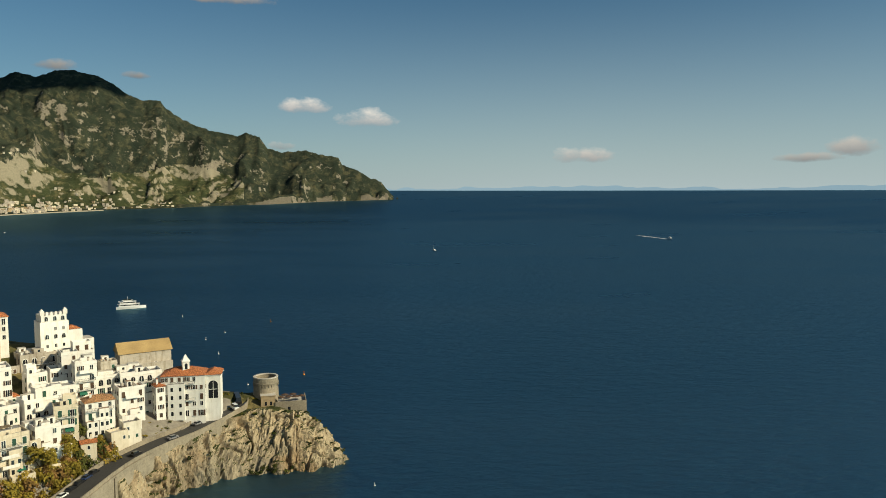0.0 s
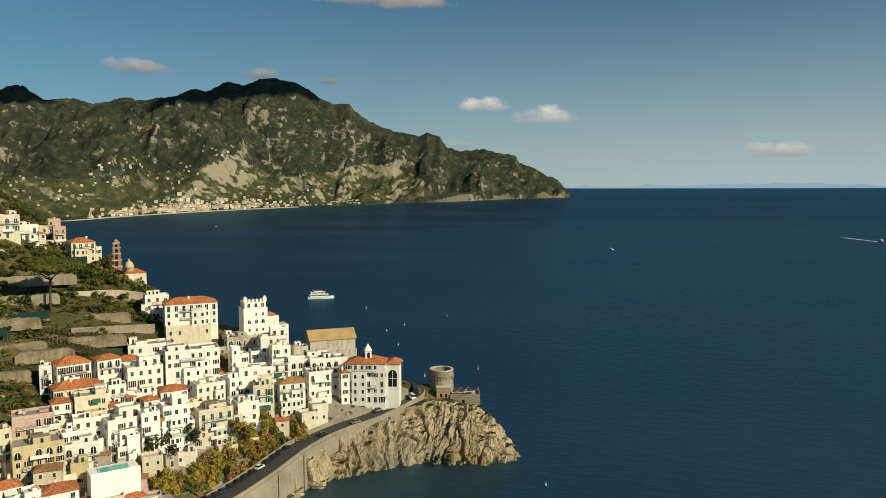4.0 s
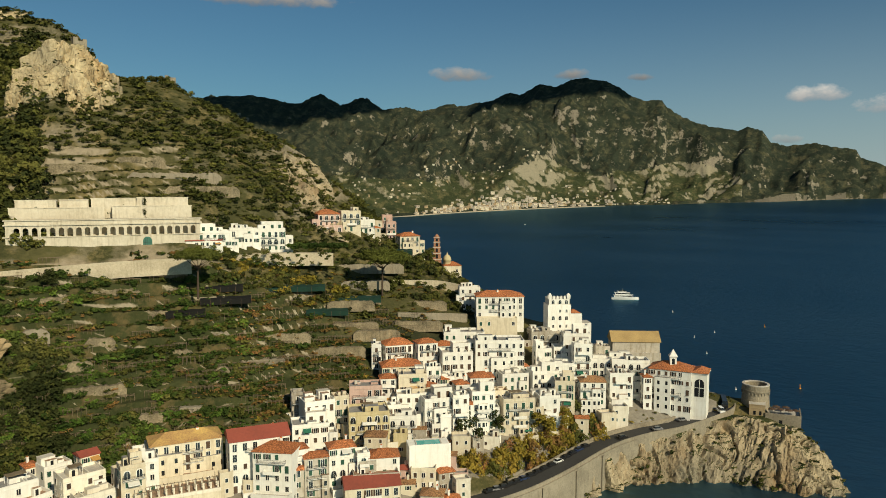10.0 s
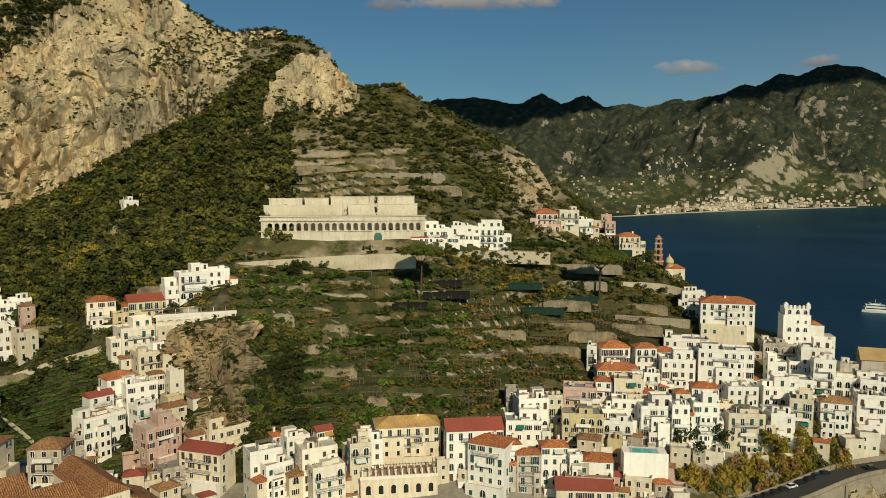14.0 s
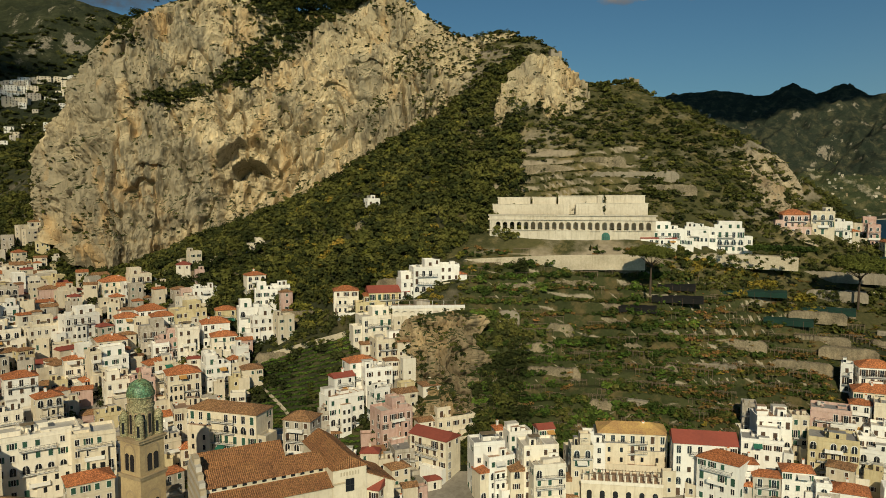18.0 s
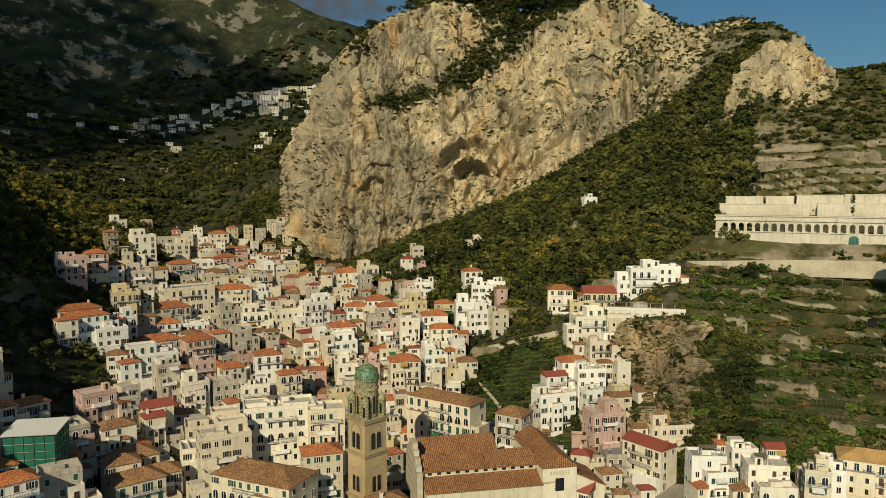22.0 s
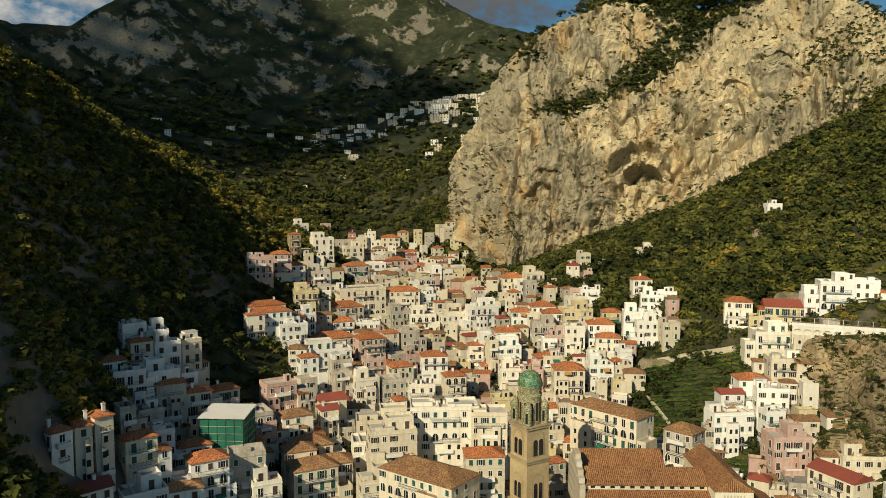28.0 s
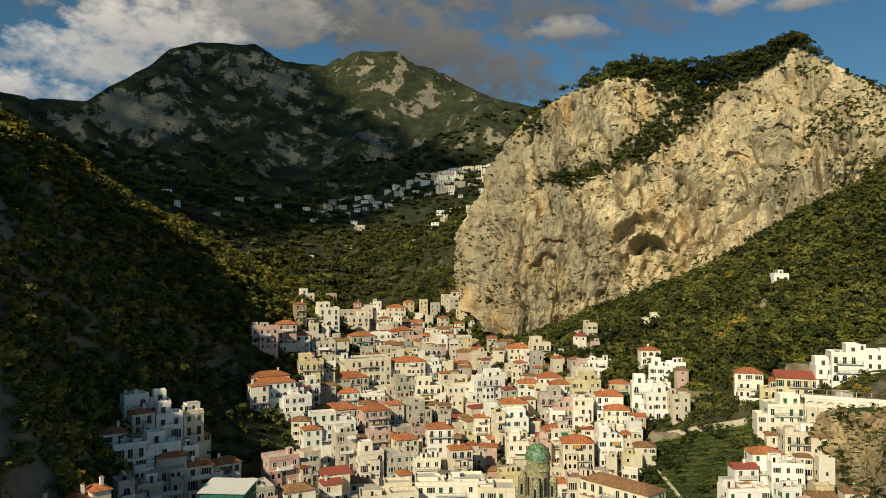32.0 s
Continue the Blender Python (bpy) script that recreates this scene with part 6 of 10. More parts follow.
house(106.3, 440, 61.9, 11.7, 8.7, 2, 13, CREAM, "flat")
house(103.7, 485, 62.3, 12.6, 9.4, 2, 17, WHITE, "tiles")
house(103.3, 408, 63.7, 11.4, 8.5, 3, 8, WHITE, "flat")
house(103.1, 374, 58.7, 7.5, 5.6, 3, 14, WHITE, "flat")
house(109.5, 487, 79.5, 13.2, 9.9, 3, 8, GREYW, "flat")
house(111.3, 441, 84.2, 12.4, 9.3, 4, 15, WHITE, "flat")
house(113.4, 403, 88.1, 6.1, 5.5, 4, 14, OCHRE, "tiles")
house(114.4, 361, 81.1, 9.2, 6.9, 4, 10, PINK, "tiles")
house(116.1, 347, 81.3, 11.9, 8.9, 3, 10, PINK, "flat")
house(106.0, 534, 78.2, 13.2, 9.9, 3, 5, CREAM, "tiles")
house(107.4, 507, 77.9, 10.7, 8.0, 3, 5, WHITE, "flat")
house(108.9, 479, 76.3, 12.4, 9.3, 3, 13, CREAM, "flat")
house(105.0, 539, 81.8, 7.2, 5.5, 3, 12, YELLOW, "tiles")
house(112.9, 486, 90.7, 9.0, 6.8, 2, 15, WHITE, "flat")
house(111.0, 565, 87.3, 7.3, 5.5, 2, 12, WHITE, "flat")
house(108.1, 490, 71.6, 10.1, 7.6, 2, 7, WHITE, "tiles")
house(102.4, 433, 67.3, 5.8, 5.5, 4, 10, WHITE, "flat")
house(104.4, 512, 69.5, 10.0, 7.5, 2, 16, WHITE, "tiles")
# west
house(115.7, 312, 64.0, 15.4, 8.5, 3, 14, CREAM, "tiles")
house(114.0, 309, 59.3, 5.2, 5.5, 3, 5, WHITE, "flat")
house(112.8, 320, 58.7, 9.1, 6.8, 3, 17, WHITE, "flat")
house(125.2, 238, 71.4, 7.1, 5.5, 3, 20, WHITE, "flat")
house(123.8, 242, 68.2, 8.7, 6.5, 3, 9, WHITE, "flat")
house(124.7, 233, 66.5, 6.4, 5.5, 3, 16, CREAM, "tiles")
house(122.9, 235, 65.7, 7.6, 5.7, 4, 13, WHITE, "flat")
house(121.3, 243, 64.4, 6.3, 5.5, 4, 22, CREAM, "flat")
house(126.6, 222, 63.7, 6.8, 5.5, 2, 12, WHITE, "tiles")
house(125.5, 219, 61.5, 8.4, 6.3, 3, 8, WHITE, "flat")
house(123.3, 223, 59.9, 9.0, 6.8, 4, 15, WHITE, "flat")
house(124.3, 221, 58.3, 7.3, 5.5, 3, 22, WHITE, "flat")
house(122.7, 221, 56.1, 8.1, 6.1, 4, 9, GREYW, "tiles")
house(120.8, 223, 52.5, 7.5, 5.6, 4, 13, CREAM, "tiles")
house(118.9, 234, 49.7, 8.4, 6.3, 3, 20, CREAM, "tiles")
house(121.5, 231, 56.5, 4.8, 5.5, 3, 20, WHITE, "flat")
house(125.8, 196, 57.6, 3.8, 5.5, 3, 15, GREYW, "flat")
house(124.2, 208, 53.0, 6.5, 5.5, 3, 14, GREYW, "flat")
house(127.5, 180, 60.3, 4.0, 5.5, 5, 20, CREAM, "tiles")
house(130.3, 176, 59.2, 4.5, 5.5, 3, 24, WHITE, "tiles")
house(128.7, 178, 59.2, 3.5, 5.5, 4, 9, CREAM, "tiles")
house(125.0, 185, 52.6, 7.3, 5.5, 4, 17, CREAM, "tiles")
house(123.4, 200, 49.5, 6.1, 5.5, 3, 8, WHITE, "flat")
house(121.1, 204, 43.0, 8.2, 6.1, 3, 11, WHITE, "tiles")
house(120.2, 189, 44.1, 9.3, 7.0, 5, 13, WHITE, "tiles")
house(117.3, 198, 42.1, 9.3, 7.0, 5, 7, WHITE, "flat")
house(116.9, 218, 37.5, 6.8, 5.5, 3, 14, CREAM, "tiles")
house(113.3, 217, 34.5, 9.5, 7.1, 4, 9, CREAM, "brown")
house(112.3, 209, 32.4, 12.8, 9.6, 4, 15, CREAM, "brown")
house(110.5, 214, 31.5, 9.7, 7.3, 4, 7, WHITE, "brown")
house(114.0, 232, 36.7, 10.3, 7.7, 3, 7, CREAM, "brown")
house(112.6, 227, 32.8, 13.3, 10.0, 3, 14, CREAM, "brown")
house(115.7, 229, 40.2, 5.1, 5.5, 3, 10, WHITE, "flat")
house(111.0, 241, 39.2, 6.1, 5.5, 4, 15, CREAM, "red")
house(128.4, 173, 46.4, 8.3, 6.2, 3, 18, WHITE, "red")
house(124.8, 178, 42.6, 9.8, 7.3, 3, 13, WHITE, "flat")
house(121.9, 181, 40.4, 8.1, 6.0, 4, 7, WHITE, "brown")
house(119.5, 190, 36.9, 8.7, 6.5, 3, 7, WHITE, "flat")
house(131.8, 173, 52.0, 3.5, 5.5, 3, 11, GREYW, "flat")
house(115.9, 193, 35.6, 7.6, 5.7, 4, 12, WHITE, "flat")
house(107.3, 204, 29.8, 9.7, 7.3, 4, 13, CREAM, "flat")
house(98.9, 204, 29.1, 5.2, 5.5, 4, 14, WHITE, "flat")
house(98.0, 222, 31.2, 9.4, 7.1, 4, 8, WHITE, "flat")
house(107.7, 227, 33.4, 11.3, 8.5, 4, 6, WHITE, "flat")
house(93.1, 244, 31.4, 6.1, 5.5, 3, 17, CREAM, "flat")
house(92.2, 260, 34.8, 7.0, 5.5, 3, 10, WHITE, "tiles")


FILL = [IVORY, CREAM, GREYW, YELLOW, PINK, DECK, CLAYDECK, GREYDECK, TILE, BROWN, RED, FRAMEW, GLASS, GREEN, DARKW]


def fill_house(B, rng, x, y, zg, w, dep, floors, rz):
    """A plain small house with trim, panes and shutters, added to the joined back rows."""
    s = len(B.v)
    f0 = len(B.m)
    wall = rng.choice((0, 0, 0, 1, 1, 1, 2, 2, 3, 4))
    roof = rng.choice((5, 5, 5, 6, 7, 7, 8, 9, 9, 10))
    flat = roof < 8
    h = floors * rng.uniform(2.9, 3.3)
    shell(B, w, dep, h, 4.0, flat, None)
    for i in range(f0, len(B.m)):
        B.m[i] = roof if (B.m[i] == 1) else wall
    if not flat:
        ridged(B, w, dep, h, min(w, dep) * rng.uniform(0.18, 0.26), 0.3, roof, hip=rng.random() < 0.5)
        if rng.random() < 0.5:
            cx = rng.uniform(-0.25, 0.25) * w
            B.box(cx - 0.35, -0.3, h, cx + 0.35, 0.3, h + 2.3, wall)
    elif rng.random() < 0.45:
        cx = rng.choice((-1, 1)) * (w / 2 - 1.4)
        B.box(cx - 1.2, dep / 2 - 2.6, h, cx + 1.2, dep / 2 - 0.3, h + 2.3, wall, 5)
        B.box(cx - 0.4, dep / 2 - 2.65, h, cx + 0.4, dep / 2 - 2.55, h + 1.9, 14)
    shut = rng.choice((13, 14, 14))
    for face in range(3):
        wide = w if face == 0 else dep
        n = max(1, int(wide / 2.6)) if face == 0 else 1
        for fl in range(floors):
            z0 = fl * h / floors
            for i in range(n):
                if rng.random() < 0.25:
                    continue
                t = -wide / 2 + wide * (i + 0.5) / n
                lo, hi = (0.1, 2.15) if rng.random() < 0.25 else (0.95, 2.15)
                r = rng.random()
                k = len(B.v)
                B.box(t - 0.55, -0.06, z0 + lo - 0.12, t + 0.55, 0.02, z0 + hi + 0.12, 11)
                B.box(t - 0.42, -0.09, z0 + lo, t + 0.42, -0.02, z0 + hi, shut if r < 0.4 else 12)
                if r > 0.7:
                    for sx in (-1, 1):
                        B.box(t + sx * 0.75 - 0.22, -0.1, z0 + lo, t + sx * 0.75 + 0.22, -0.01, z0 + hi, shut)
                for q in range(k, len(B.v)):
                    a, b, c = B.v[q]
                    B.v[q] = (a, b - dep / 2, c) if face == 0 else (b - w / 2, -a, c) if face == 1 else (w / 2 - b, a, c)
    ca, sa = math.cos(rz), math.sin(rz)
    for i in range(s, len(B.v)):
        a, b, e = B.v[i]
        B.v[i] = (x + a * ca - b * sa, y + a * sa + b * ca, zg + e)


def infill():
    """The small back houses, annexes and sheds between the larger ones."""
    rng = random.Random(3)
    spots = []
    for az in np.arange(75, 113.5, 0.9):
        for d in np.geomspace(178, 560, 62):
            spots.append((az + rng.uniform(-0.5, 0.5), d + rng.uniform(-3, 3)))
    for az in np.arange(19, 74, 1.3):
        for d in np.arange(222, 330, 6.0):
            spots.append((az + rng.uniform(-0.6, 0.6), d + rng.uniform(-3, 3)))
    rng.shuffle(spots)
    B = Build()
    near = 0
    for az, d in spots:
        if az > 73:
            edge = 300 if az < 84 else 330 if az < 90 else 400 if az < 97 else 460 if az < 100 else 545
            if az > 108 and d > 330 and rng.random() < 0.5:
                continue
            if d > edge or (az > 109 and (d > 420 or d < 240)) or (76 < az < 93 and d < 232) or (93 < az < 97 and d < 215):
                continue
            if 78.5 < az < 86.8 and 244 < d < 300:
                continue
            if 84 < az < 97 and d > 300 and rng.random() < 0.6:
                continue
        else:
            edge = 240 if az > 44 else 262 + (40 - az) * 2.6
            low = 226 if az > 35 else 262 + (33 - az) * 2.5
            if d > edge or d < low or az < 22:
                continue
        p = pol(az, d)
        w = rng.uniform(4.0, 8.5)
        if any((p.x - x) ** 2 + (p.y - y) ** 2 < (r + w * 0.34) ** 2 for x, y, r in PLOTS):
            continue
        if d < 262 and w > 5.5 and near < 38:
            near += 1
            house(az, d, ground_at(p.x, p.y) + 6.8, w, w * 0.85, 2, rng.uniform(-8, 28), rng.choice((WHITE, CREAM, GREYW)), rng.choice(("flat", "tiles", "brown")), plain=True)
            continue
        floors = rng.choice((1, 2, 2, 3)) if w > 5 else rng.choice((1, 1, 2))
        fill_house(B, rng, p.x, p.y, ground_at(p.x, p.y), w, w * rng.uniform(0.65, 0.95), floors, radians(rng.uniform(-8, 28) - (EAST - az)))
        PLOTS.append((p.x, p.y, w * 0.45))
    tagged(new("small_houses", B.mesh("small_houses", FILL)), "small whitewashed houses, annexes and sheds packed between the larger houses", "houses", kind="stuff")

# ---- landmarks ----
def part(name, B, mats, parent, label="", loc=(0, 0, 0), rz=0.0, smooth_shade=False):
    return child(name, B.mesh(name, mats, smooth_shade), parent, loc, rz, label)


def arch_panel(w, h, aw, spring, rise_r, thick, n=10):
    """A slab of wall, front at y 0, with one arched opening through it from z 0."""
    B = Build()
    x = aw / 2
    pts = [(x * math.cos(math.pi * k / n), spring + rise_r * math.sin(math.pi * k / n)) for k in range(n + 1)]
    for s in (0, thick):
        rev = s > 0
        def f(p):
            B.face([(a, s, c) for a, c in (p[::-1] if rev else p)], 0)
        f([(-w / 2, 0), (-x, 0), (-x, spring), (-w / 2, spring)])
        f([(x, 0), (w / 2, 0), (w / 2, spring), (x, spring)])
        for k in range(n):
            (x0, z0), (x1, z1) = pts[k], pts[k + 1]
            f([(x1, z1), (x0, z0), (x0, h), (x1, h)])
        f([(x, spring), (w / 2, spring), (w / 2, h), (x, h)])
        f([(-w / 2, spring), (-x, spring), (-x, h), (-w / 2, h)])
    for k in range(n):
        (x0, z0), (x1, z1) = pts[k], pts[k + 1]
        B.face([(x0, 0, z0), (x1, 0, z1), (x1, thick, z1), (x0, thick, z0)], 0)
    for s in (-1, 1):
        B.face([(s * x, 0, 0), (s * x, 0, spring), (s * x, thick, spring), (s * x, thick, 0)], 0)
    return B


def face_turn(az):
    return radians(-(EAST - az))


PALE = material("pale cemetery plaster", (0.68, 0.62, 0.50), 0.88, second=(0.53, 0.47, 0.36), size=2.5, bump=0.2)
COPPER = material("green copper door", (0.05, 0.17, 0.13), 0.6, vary=0.3, bump=0.2)


def cemetery():
    az, d = 62.1, 331
    p = pol(az, d, 82.5)
    ob = thing("cemetery", "long pale arcaded cemetery building terraced into the hillside", "cemetery", p, face_turn(az))
    PLOTS.append((p.x, p.y, 8))
    W = 73.0
    B = Build()
    B.box(-W / 2, 0, -8, W / 2, 6, 9.2, 0)
    B.box(-W / 2 - 1, -0.35, 9.0, W / 2 + 1, 0.0, 9.4, 0)
    part("lower_wall", B, [PALE], ob)
    n = 22
    gap = 3.15
    panel = arch_panel(gap, 4.3, 2.0, 2.4, 1.0, 0.7).mesh("arch", [PALE])
    for k in range(n):
        child("arch", panel, ob, (-34.2 + gap * (k + 0.5), 0, 9.4))
    B = Build()
    B.box(-34.2, 5.2, 9.2, 36, 5.6, 14, 0)
    B.box(-36.5, 0.0, 9.2, -34.2, 6, 13.7, 0)
    B.box(-34.2 + gap * n, 0.0, 9.2, 36.5, 6, 13.7, 0)
    part("gallery_wall", B, [PALE], ob)
    B = Build()
    B.box(-37.2, -0.5, 13.7, 37.2, 6.2, 14.3, 0)
    B.box(-36.6, -0.2, 14.3, 36.6, 6.0, 15.6, 0)
    B.box(-37.2, -0.6, 15.6, 37.2, 6.2, 16.0, 0)
    part("cornice", B, [PALE], ob)
    for x0, x1, z0, z1, y0, y1 in ((-36, -1, 15, 20.4, 8, 18), (2, 34, 15, 21, 9, 18), (-34, -19, 20.4, 23.5, 12, 22), (-6, 12, 20, 24.2, 14, 24), (12, 33, 21, 24.5, 13, 23), (-18, -7, 20, 23.6, 15, 23)):
        B = Build()
        B.box(x0, y0, z0 - 6, x1, y1, z1, 0)
        B.box(x0 - 0.2, y0 - 0.2, z1, x1 + 0.2, y0 + 0.2, z1 + 0.35, 0)
        k = int((x1 - x0) / 3)
        for i in range(k):
            x = x0 + (x1 - x0) * (i + 0.5) / k
            B.box(x - 0.2, y0 - 0.12, z0, x + 0.2, y0, z1, 0)
        part("vault_block", B, [PALE], ob)
    B = Build()
    B.box(-2.6, -0.3, 0, 2.6, 0.1, 9.3, 0)
    part("portal_frame", B, [PALE], ob, loc=(15.2, 0, 0))
    B = Build()
    B.arch(-1.8, 1.8, 0, 8.4, -0.34, 0)
    for x in (-0.9, 0, 0.9):
        B.box(x - 0.06, -0.42, 0, x + 0.06, -0.33, 7.6, 1)
    for z in (2, 4, 6):
        B.box(-1.75, -0.42, z - 0.06, 1.75, -0.33, z + 0.06, 1)
    part("portal", B, [COPPER, IRON], ob, "tall green metal and glass portal", loc=(15.2, 0, 0))
    return ob


cemetery()


def saracen_tower():
    az, d = 13.85, 326
    p = pol(az, d, 18.6)
    ob = thing("round_tower", "round weathered stone watchtower with a pale battered rim", "tower", p, face_turn(az))
    B = Build()
    B.lathe([(5.9, -3), (5.5, 3), (5.25, 8.2), (5.6, 9.0), (5.6, 9.4), (5.3, 9.4), (5.3, 11.2), (4.5, 11.2), (4.5, 9.6), (0, 9.6)], 40, 0)
    part("shaft", B, [STONE], ob, smooth_shade=False)
    B = Build()
    B.box(-0.18, 5.15, 7.6, 0.18, 5.55, 8.7, 0)
    corbel = B.mesh("corbel", [STONE])
    for k in range(26):
        child("corbel", corbel, ob, rz=2 * math.pi * k / 26)
    B = Build()
    B.lathe([(5.32, 11.2), (5.4, 11.3), (5.4, 11.6), (4.4, 11.6), (4.4, 11.2)], 40, 0)
    part("rim", B, [DECK], ob, "pale weathered rim")
    B = Build()
    B.box(-2.2, -9, -2, 3.8, -3, 4.8, 0, 1)
    B.box(-2.4, -9.2, 4.8, 4.0, -2.8, 5.1, 0, 1)
    B.box(-0.6, -9.06, 0.8, 0.3, -9.0, 2.4, 2)
    B.box(1.6, -9.06, 0.8, 2.5, -9.0, 2.4, 2)
    part("guardhouse", B, [OCHRE, DECK, GLASS], ob)
    B = Build()
    B.box(3.8, -9.5, -4, 17, 3, 1.2, 0, 1)
    B.box(3.8, -9.5, 1.2, 17, -9.1, 2.2, 0)
    B.box(16.6, -9.1, 1.2, 17, 3, 2.2, 0)
    B.box(9, -9.56, -2, 10.2, -9.5, -0.2, 2)
    part("terrace", B, [STONE, DECK, GLASS], ob)
    for k, (x, y) in enumerate(((6.5, -6.5), (9.5, -6), (12.5, -6.3), (15, -5.5), (8, -2.5), (11.5, -2.2))):
        U = thing("parasol", "dark folded and open parasol on the tower terrace", "parasol", ob.matrix_basis @ Vector((x, y, 1.2)), k * 0.5, "terrace parasols")
        B = Build()
        B.lathe([(0.04, 0), (0.04, 2.6)], 6, 0)
        part("pole", B, [IRON], U)
        B = Build()
        B.lathe([(1.7, 2.1), (0.9, 2.45), (0.0, 2.7)], 8, 0)
        part("canopy", B, [DARKW], U)
    return ob


saracen_tower()
TRUSS = material("pale stone facade", (0.56, 0.47, 0.33), 0.9, second=(0.42, 0.34, 0.23), size=1.6, bump=0.35)


def hotel():
    az, d = 19.75, 307
    top = 38.6
    ob = house(az, d, top, 16.5, 11, 5, -8, WHITE, "tiles", group="", label="large whitewashed convent hotel with a red tiled roof and bell turret")
    ob.name = "hotel"
    B = Build()
    B.box(-1.3, -1.3, 15, 1.3, 1.3, 21.2, 0)
    B.box(-1.6, -1.6, 21.2, 1.6, 1.6, 21.6, 0)
    B.face([(-1.5, -1.5, 21.6), (1.5, -1.5, 21.6), (0, 0, 24.2)], 0), B.face([(1.5, -1.5, 21.6), (1.5, 1.5, 21.6), (0, 0, 24.2)], 0)
    B.face([(1.5, 1.5, 21.6), (-1.5, 1.5, 21.6), (0, 0, 24.2)], 0), B.face([(-1.5, 1.5, 21.6), (-1.5, -1.5, 21.6), (0, 0, 24.2)], 0)
    t = part("bell_turret", B, [WHITE], ob, "white bell turret", (0.5, -1, 0), 0.3)
    B = Build()
    B.arch(-0.55, 0.55, 18.2, 20.6, -1.34, 0)
    part("bell_opening", B, [GLASS], t)
    B = Build()
    B.box(8.3, -4, -4, 14, 5, 15.5, 0)
    B.box(8.3, -4.2, 15.5, 14.2, 5, 16.2, 0)
    w = part("chapel_wing", B, [WHITE], ob)
    B = Build()
    B.arch(9.4, 13, 6.5, 13.6, -4.05, 0, 14)
    B.box(11.1, -4.15, 6.5, 11.3, -4.02, 13.2, 1)
    B.box(9.5, -4.15, 10.0, 12.9, -4.02, 10.2, 1)
    part("great_window", B, [GLASS, FRAMEW], w)
    B = Build()
    ridged(B, 6.4, 9.6, 16.2, 1.6, 0.2, 0)
    r = part("wing_roof", B, [TILE], w, "terracotta tiled roof", (11.2, 0.5, 0))
    return ob


hotel()


TAWNY = material("tawny old tiles", (0.50, 0.35, 0.15), 0.85, second=(0.34, 0.23, 0.10), size=0.8, bump=0.4)


def old_church():
    az, d = 22.6, 341
    p = pol(az, d, 31)
    ob = thing("church", "plain stone church with a tawny tiled gable roof", "church", p, face_turn(az) + radians(12))
    PLOTS.append((p.x, p.y, 12))
    B = Build()
    B.box(-10.5, -5.5, -6, 10.5, 5.5, 11.4, 0)
    B.face([(-10.5, -5.5, 11.4), (-10.5, 0, 15.2), (-10.5, 5.5, 11.4)], 0), B.face([(10.5, 5.5, 11.4), (10.5, 0, 15.2), (10.5, -5.5, 11.4)], 0)
    part("wall", B, [GREYW], ob)
    B = Build()
    ridged(B, 21.4, 11, 11.4, 4.0, 0.4, 0, hip=False)
    part("roof", B, [TAWNY], ob, "tawny tiled gable roof")
    for x in (-3, 4):
        child("window", WINDOWS["brown"][2], ob, (x, -5.5, 5.0))
    B = Build()
    B.box(-4, -10, -6, 10, -5.5, 6.5, 0, 1)
    B.box(-4, -10, 6.5, 10, -9.7, 7.3, 0)
    part("annex", B, [GREYW, DECK], ob)


old_church()


def white_tower():
    az, d = 28.45, 330
    p = pol(az, d, 44)
    ob = thing("tower_house", "tall whitewashed tower house with arches and a crenellated top", "house", p, face_turn(az) + radians(14))
    PLOTS.append((p.x, p.y, 8))
    B = Build()
    B.box(-5.2, -4.5, -6, 5.2, 4.5, 15.6, 0, 1)
    part("wall", B, [WHITE, DECK], ob)
    B = Build()
    B.box(-4.6, -4, 15.6, 4.6, 4, 18.2, 0, 1)
    part("top_storey", B, [WHITE, DECK], ob)
    for k in range(6):
        B = Build()
        B.box(-0.45, -0.3, 0, 0.45, 0.3, 0.9, 0)
        B.box(-0.3, -0.3, 0.9, 0.3, 0.3, 1.3, 0)
        part("merlon", B, [WHITE], ob, loc=(-4.1 + k * 1.64, -3.7, 18.2))
    for x in (-4.2, 4.2):
        B = Build()
        B.box(-0.8, -0.8, 0, 0.8, 0.8, 1.8, 0)
        B.lathe([(0.7, 1.8), (0.5, 2.3), (0.0, 2.6)], 10, 0)
        part("corner_turret", B, [WHITE], ob, loc=(x, -3.3, 18.2))
    for z in (2, 5.4, 8.8, 12.2, 15.9):
        for x in (-2.8, 0.3, 3.2):
            if RNG.random() < 0.85:
                child("window", ARCHED if z in (8.8, 15.9) else WINDOWS["brown"][2], ob, (x, -4.5 if z < 15 else -4.0, z), 0, scale=(0.75, 1, 0.75))
    B = Build()
    B.box(5.2, -3.5, -6, 10.5, 4.5, 10.5, 0, 1)
    B.box(5.2, -3.5, 10.5, 10.5, -3.2, 11.4, 0)
    part("east_wing", B, [WHITE, DECK], ob)
    B = Build()
    B.box(10.5, -3, -6, 15, 4.5, 7, 0, 1)
    B.box(-12, -3, -6, -5.2, 4.5, 4.5, 0, 1)
    part("side_terrace", B, [WHITE, DECK], ob)
    B = Build()
    ridged(B, 5, 6, 11.4, 1.3, 0.1, 0)
    part("wing_roof", B, [TILE], ob, "terracotta tiled roof", (7.8, 1.5, 0))


white_tower()


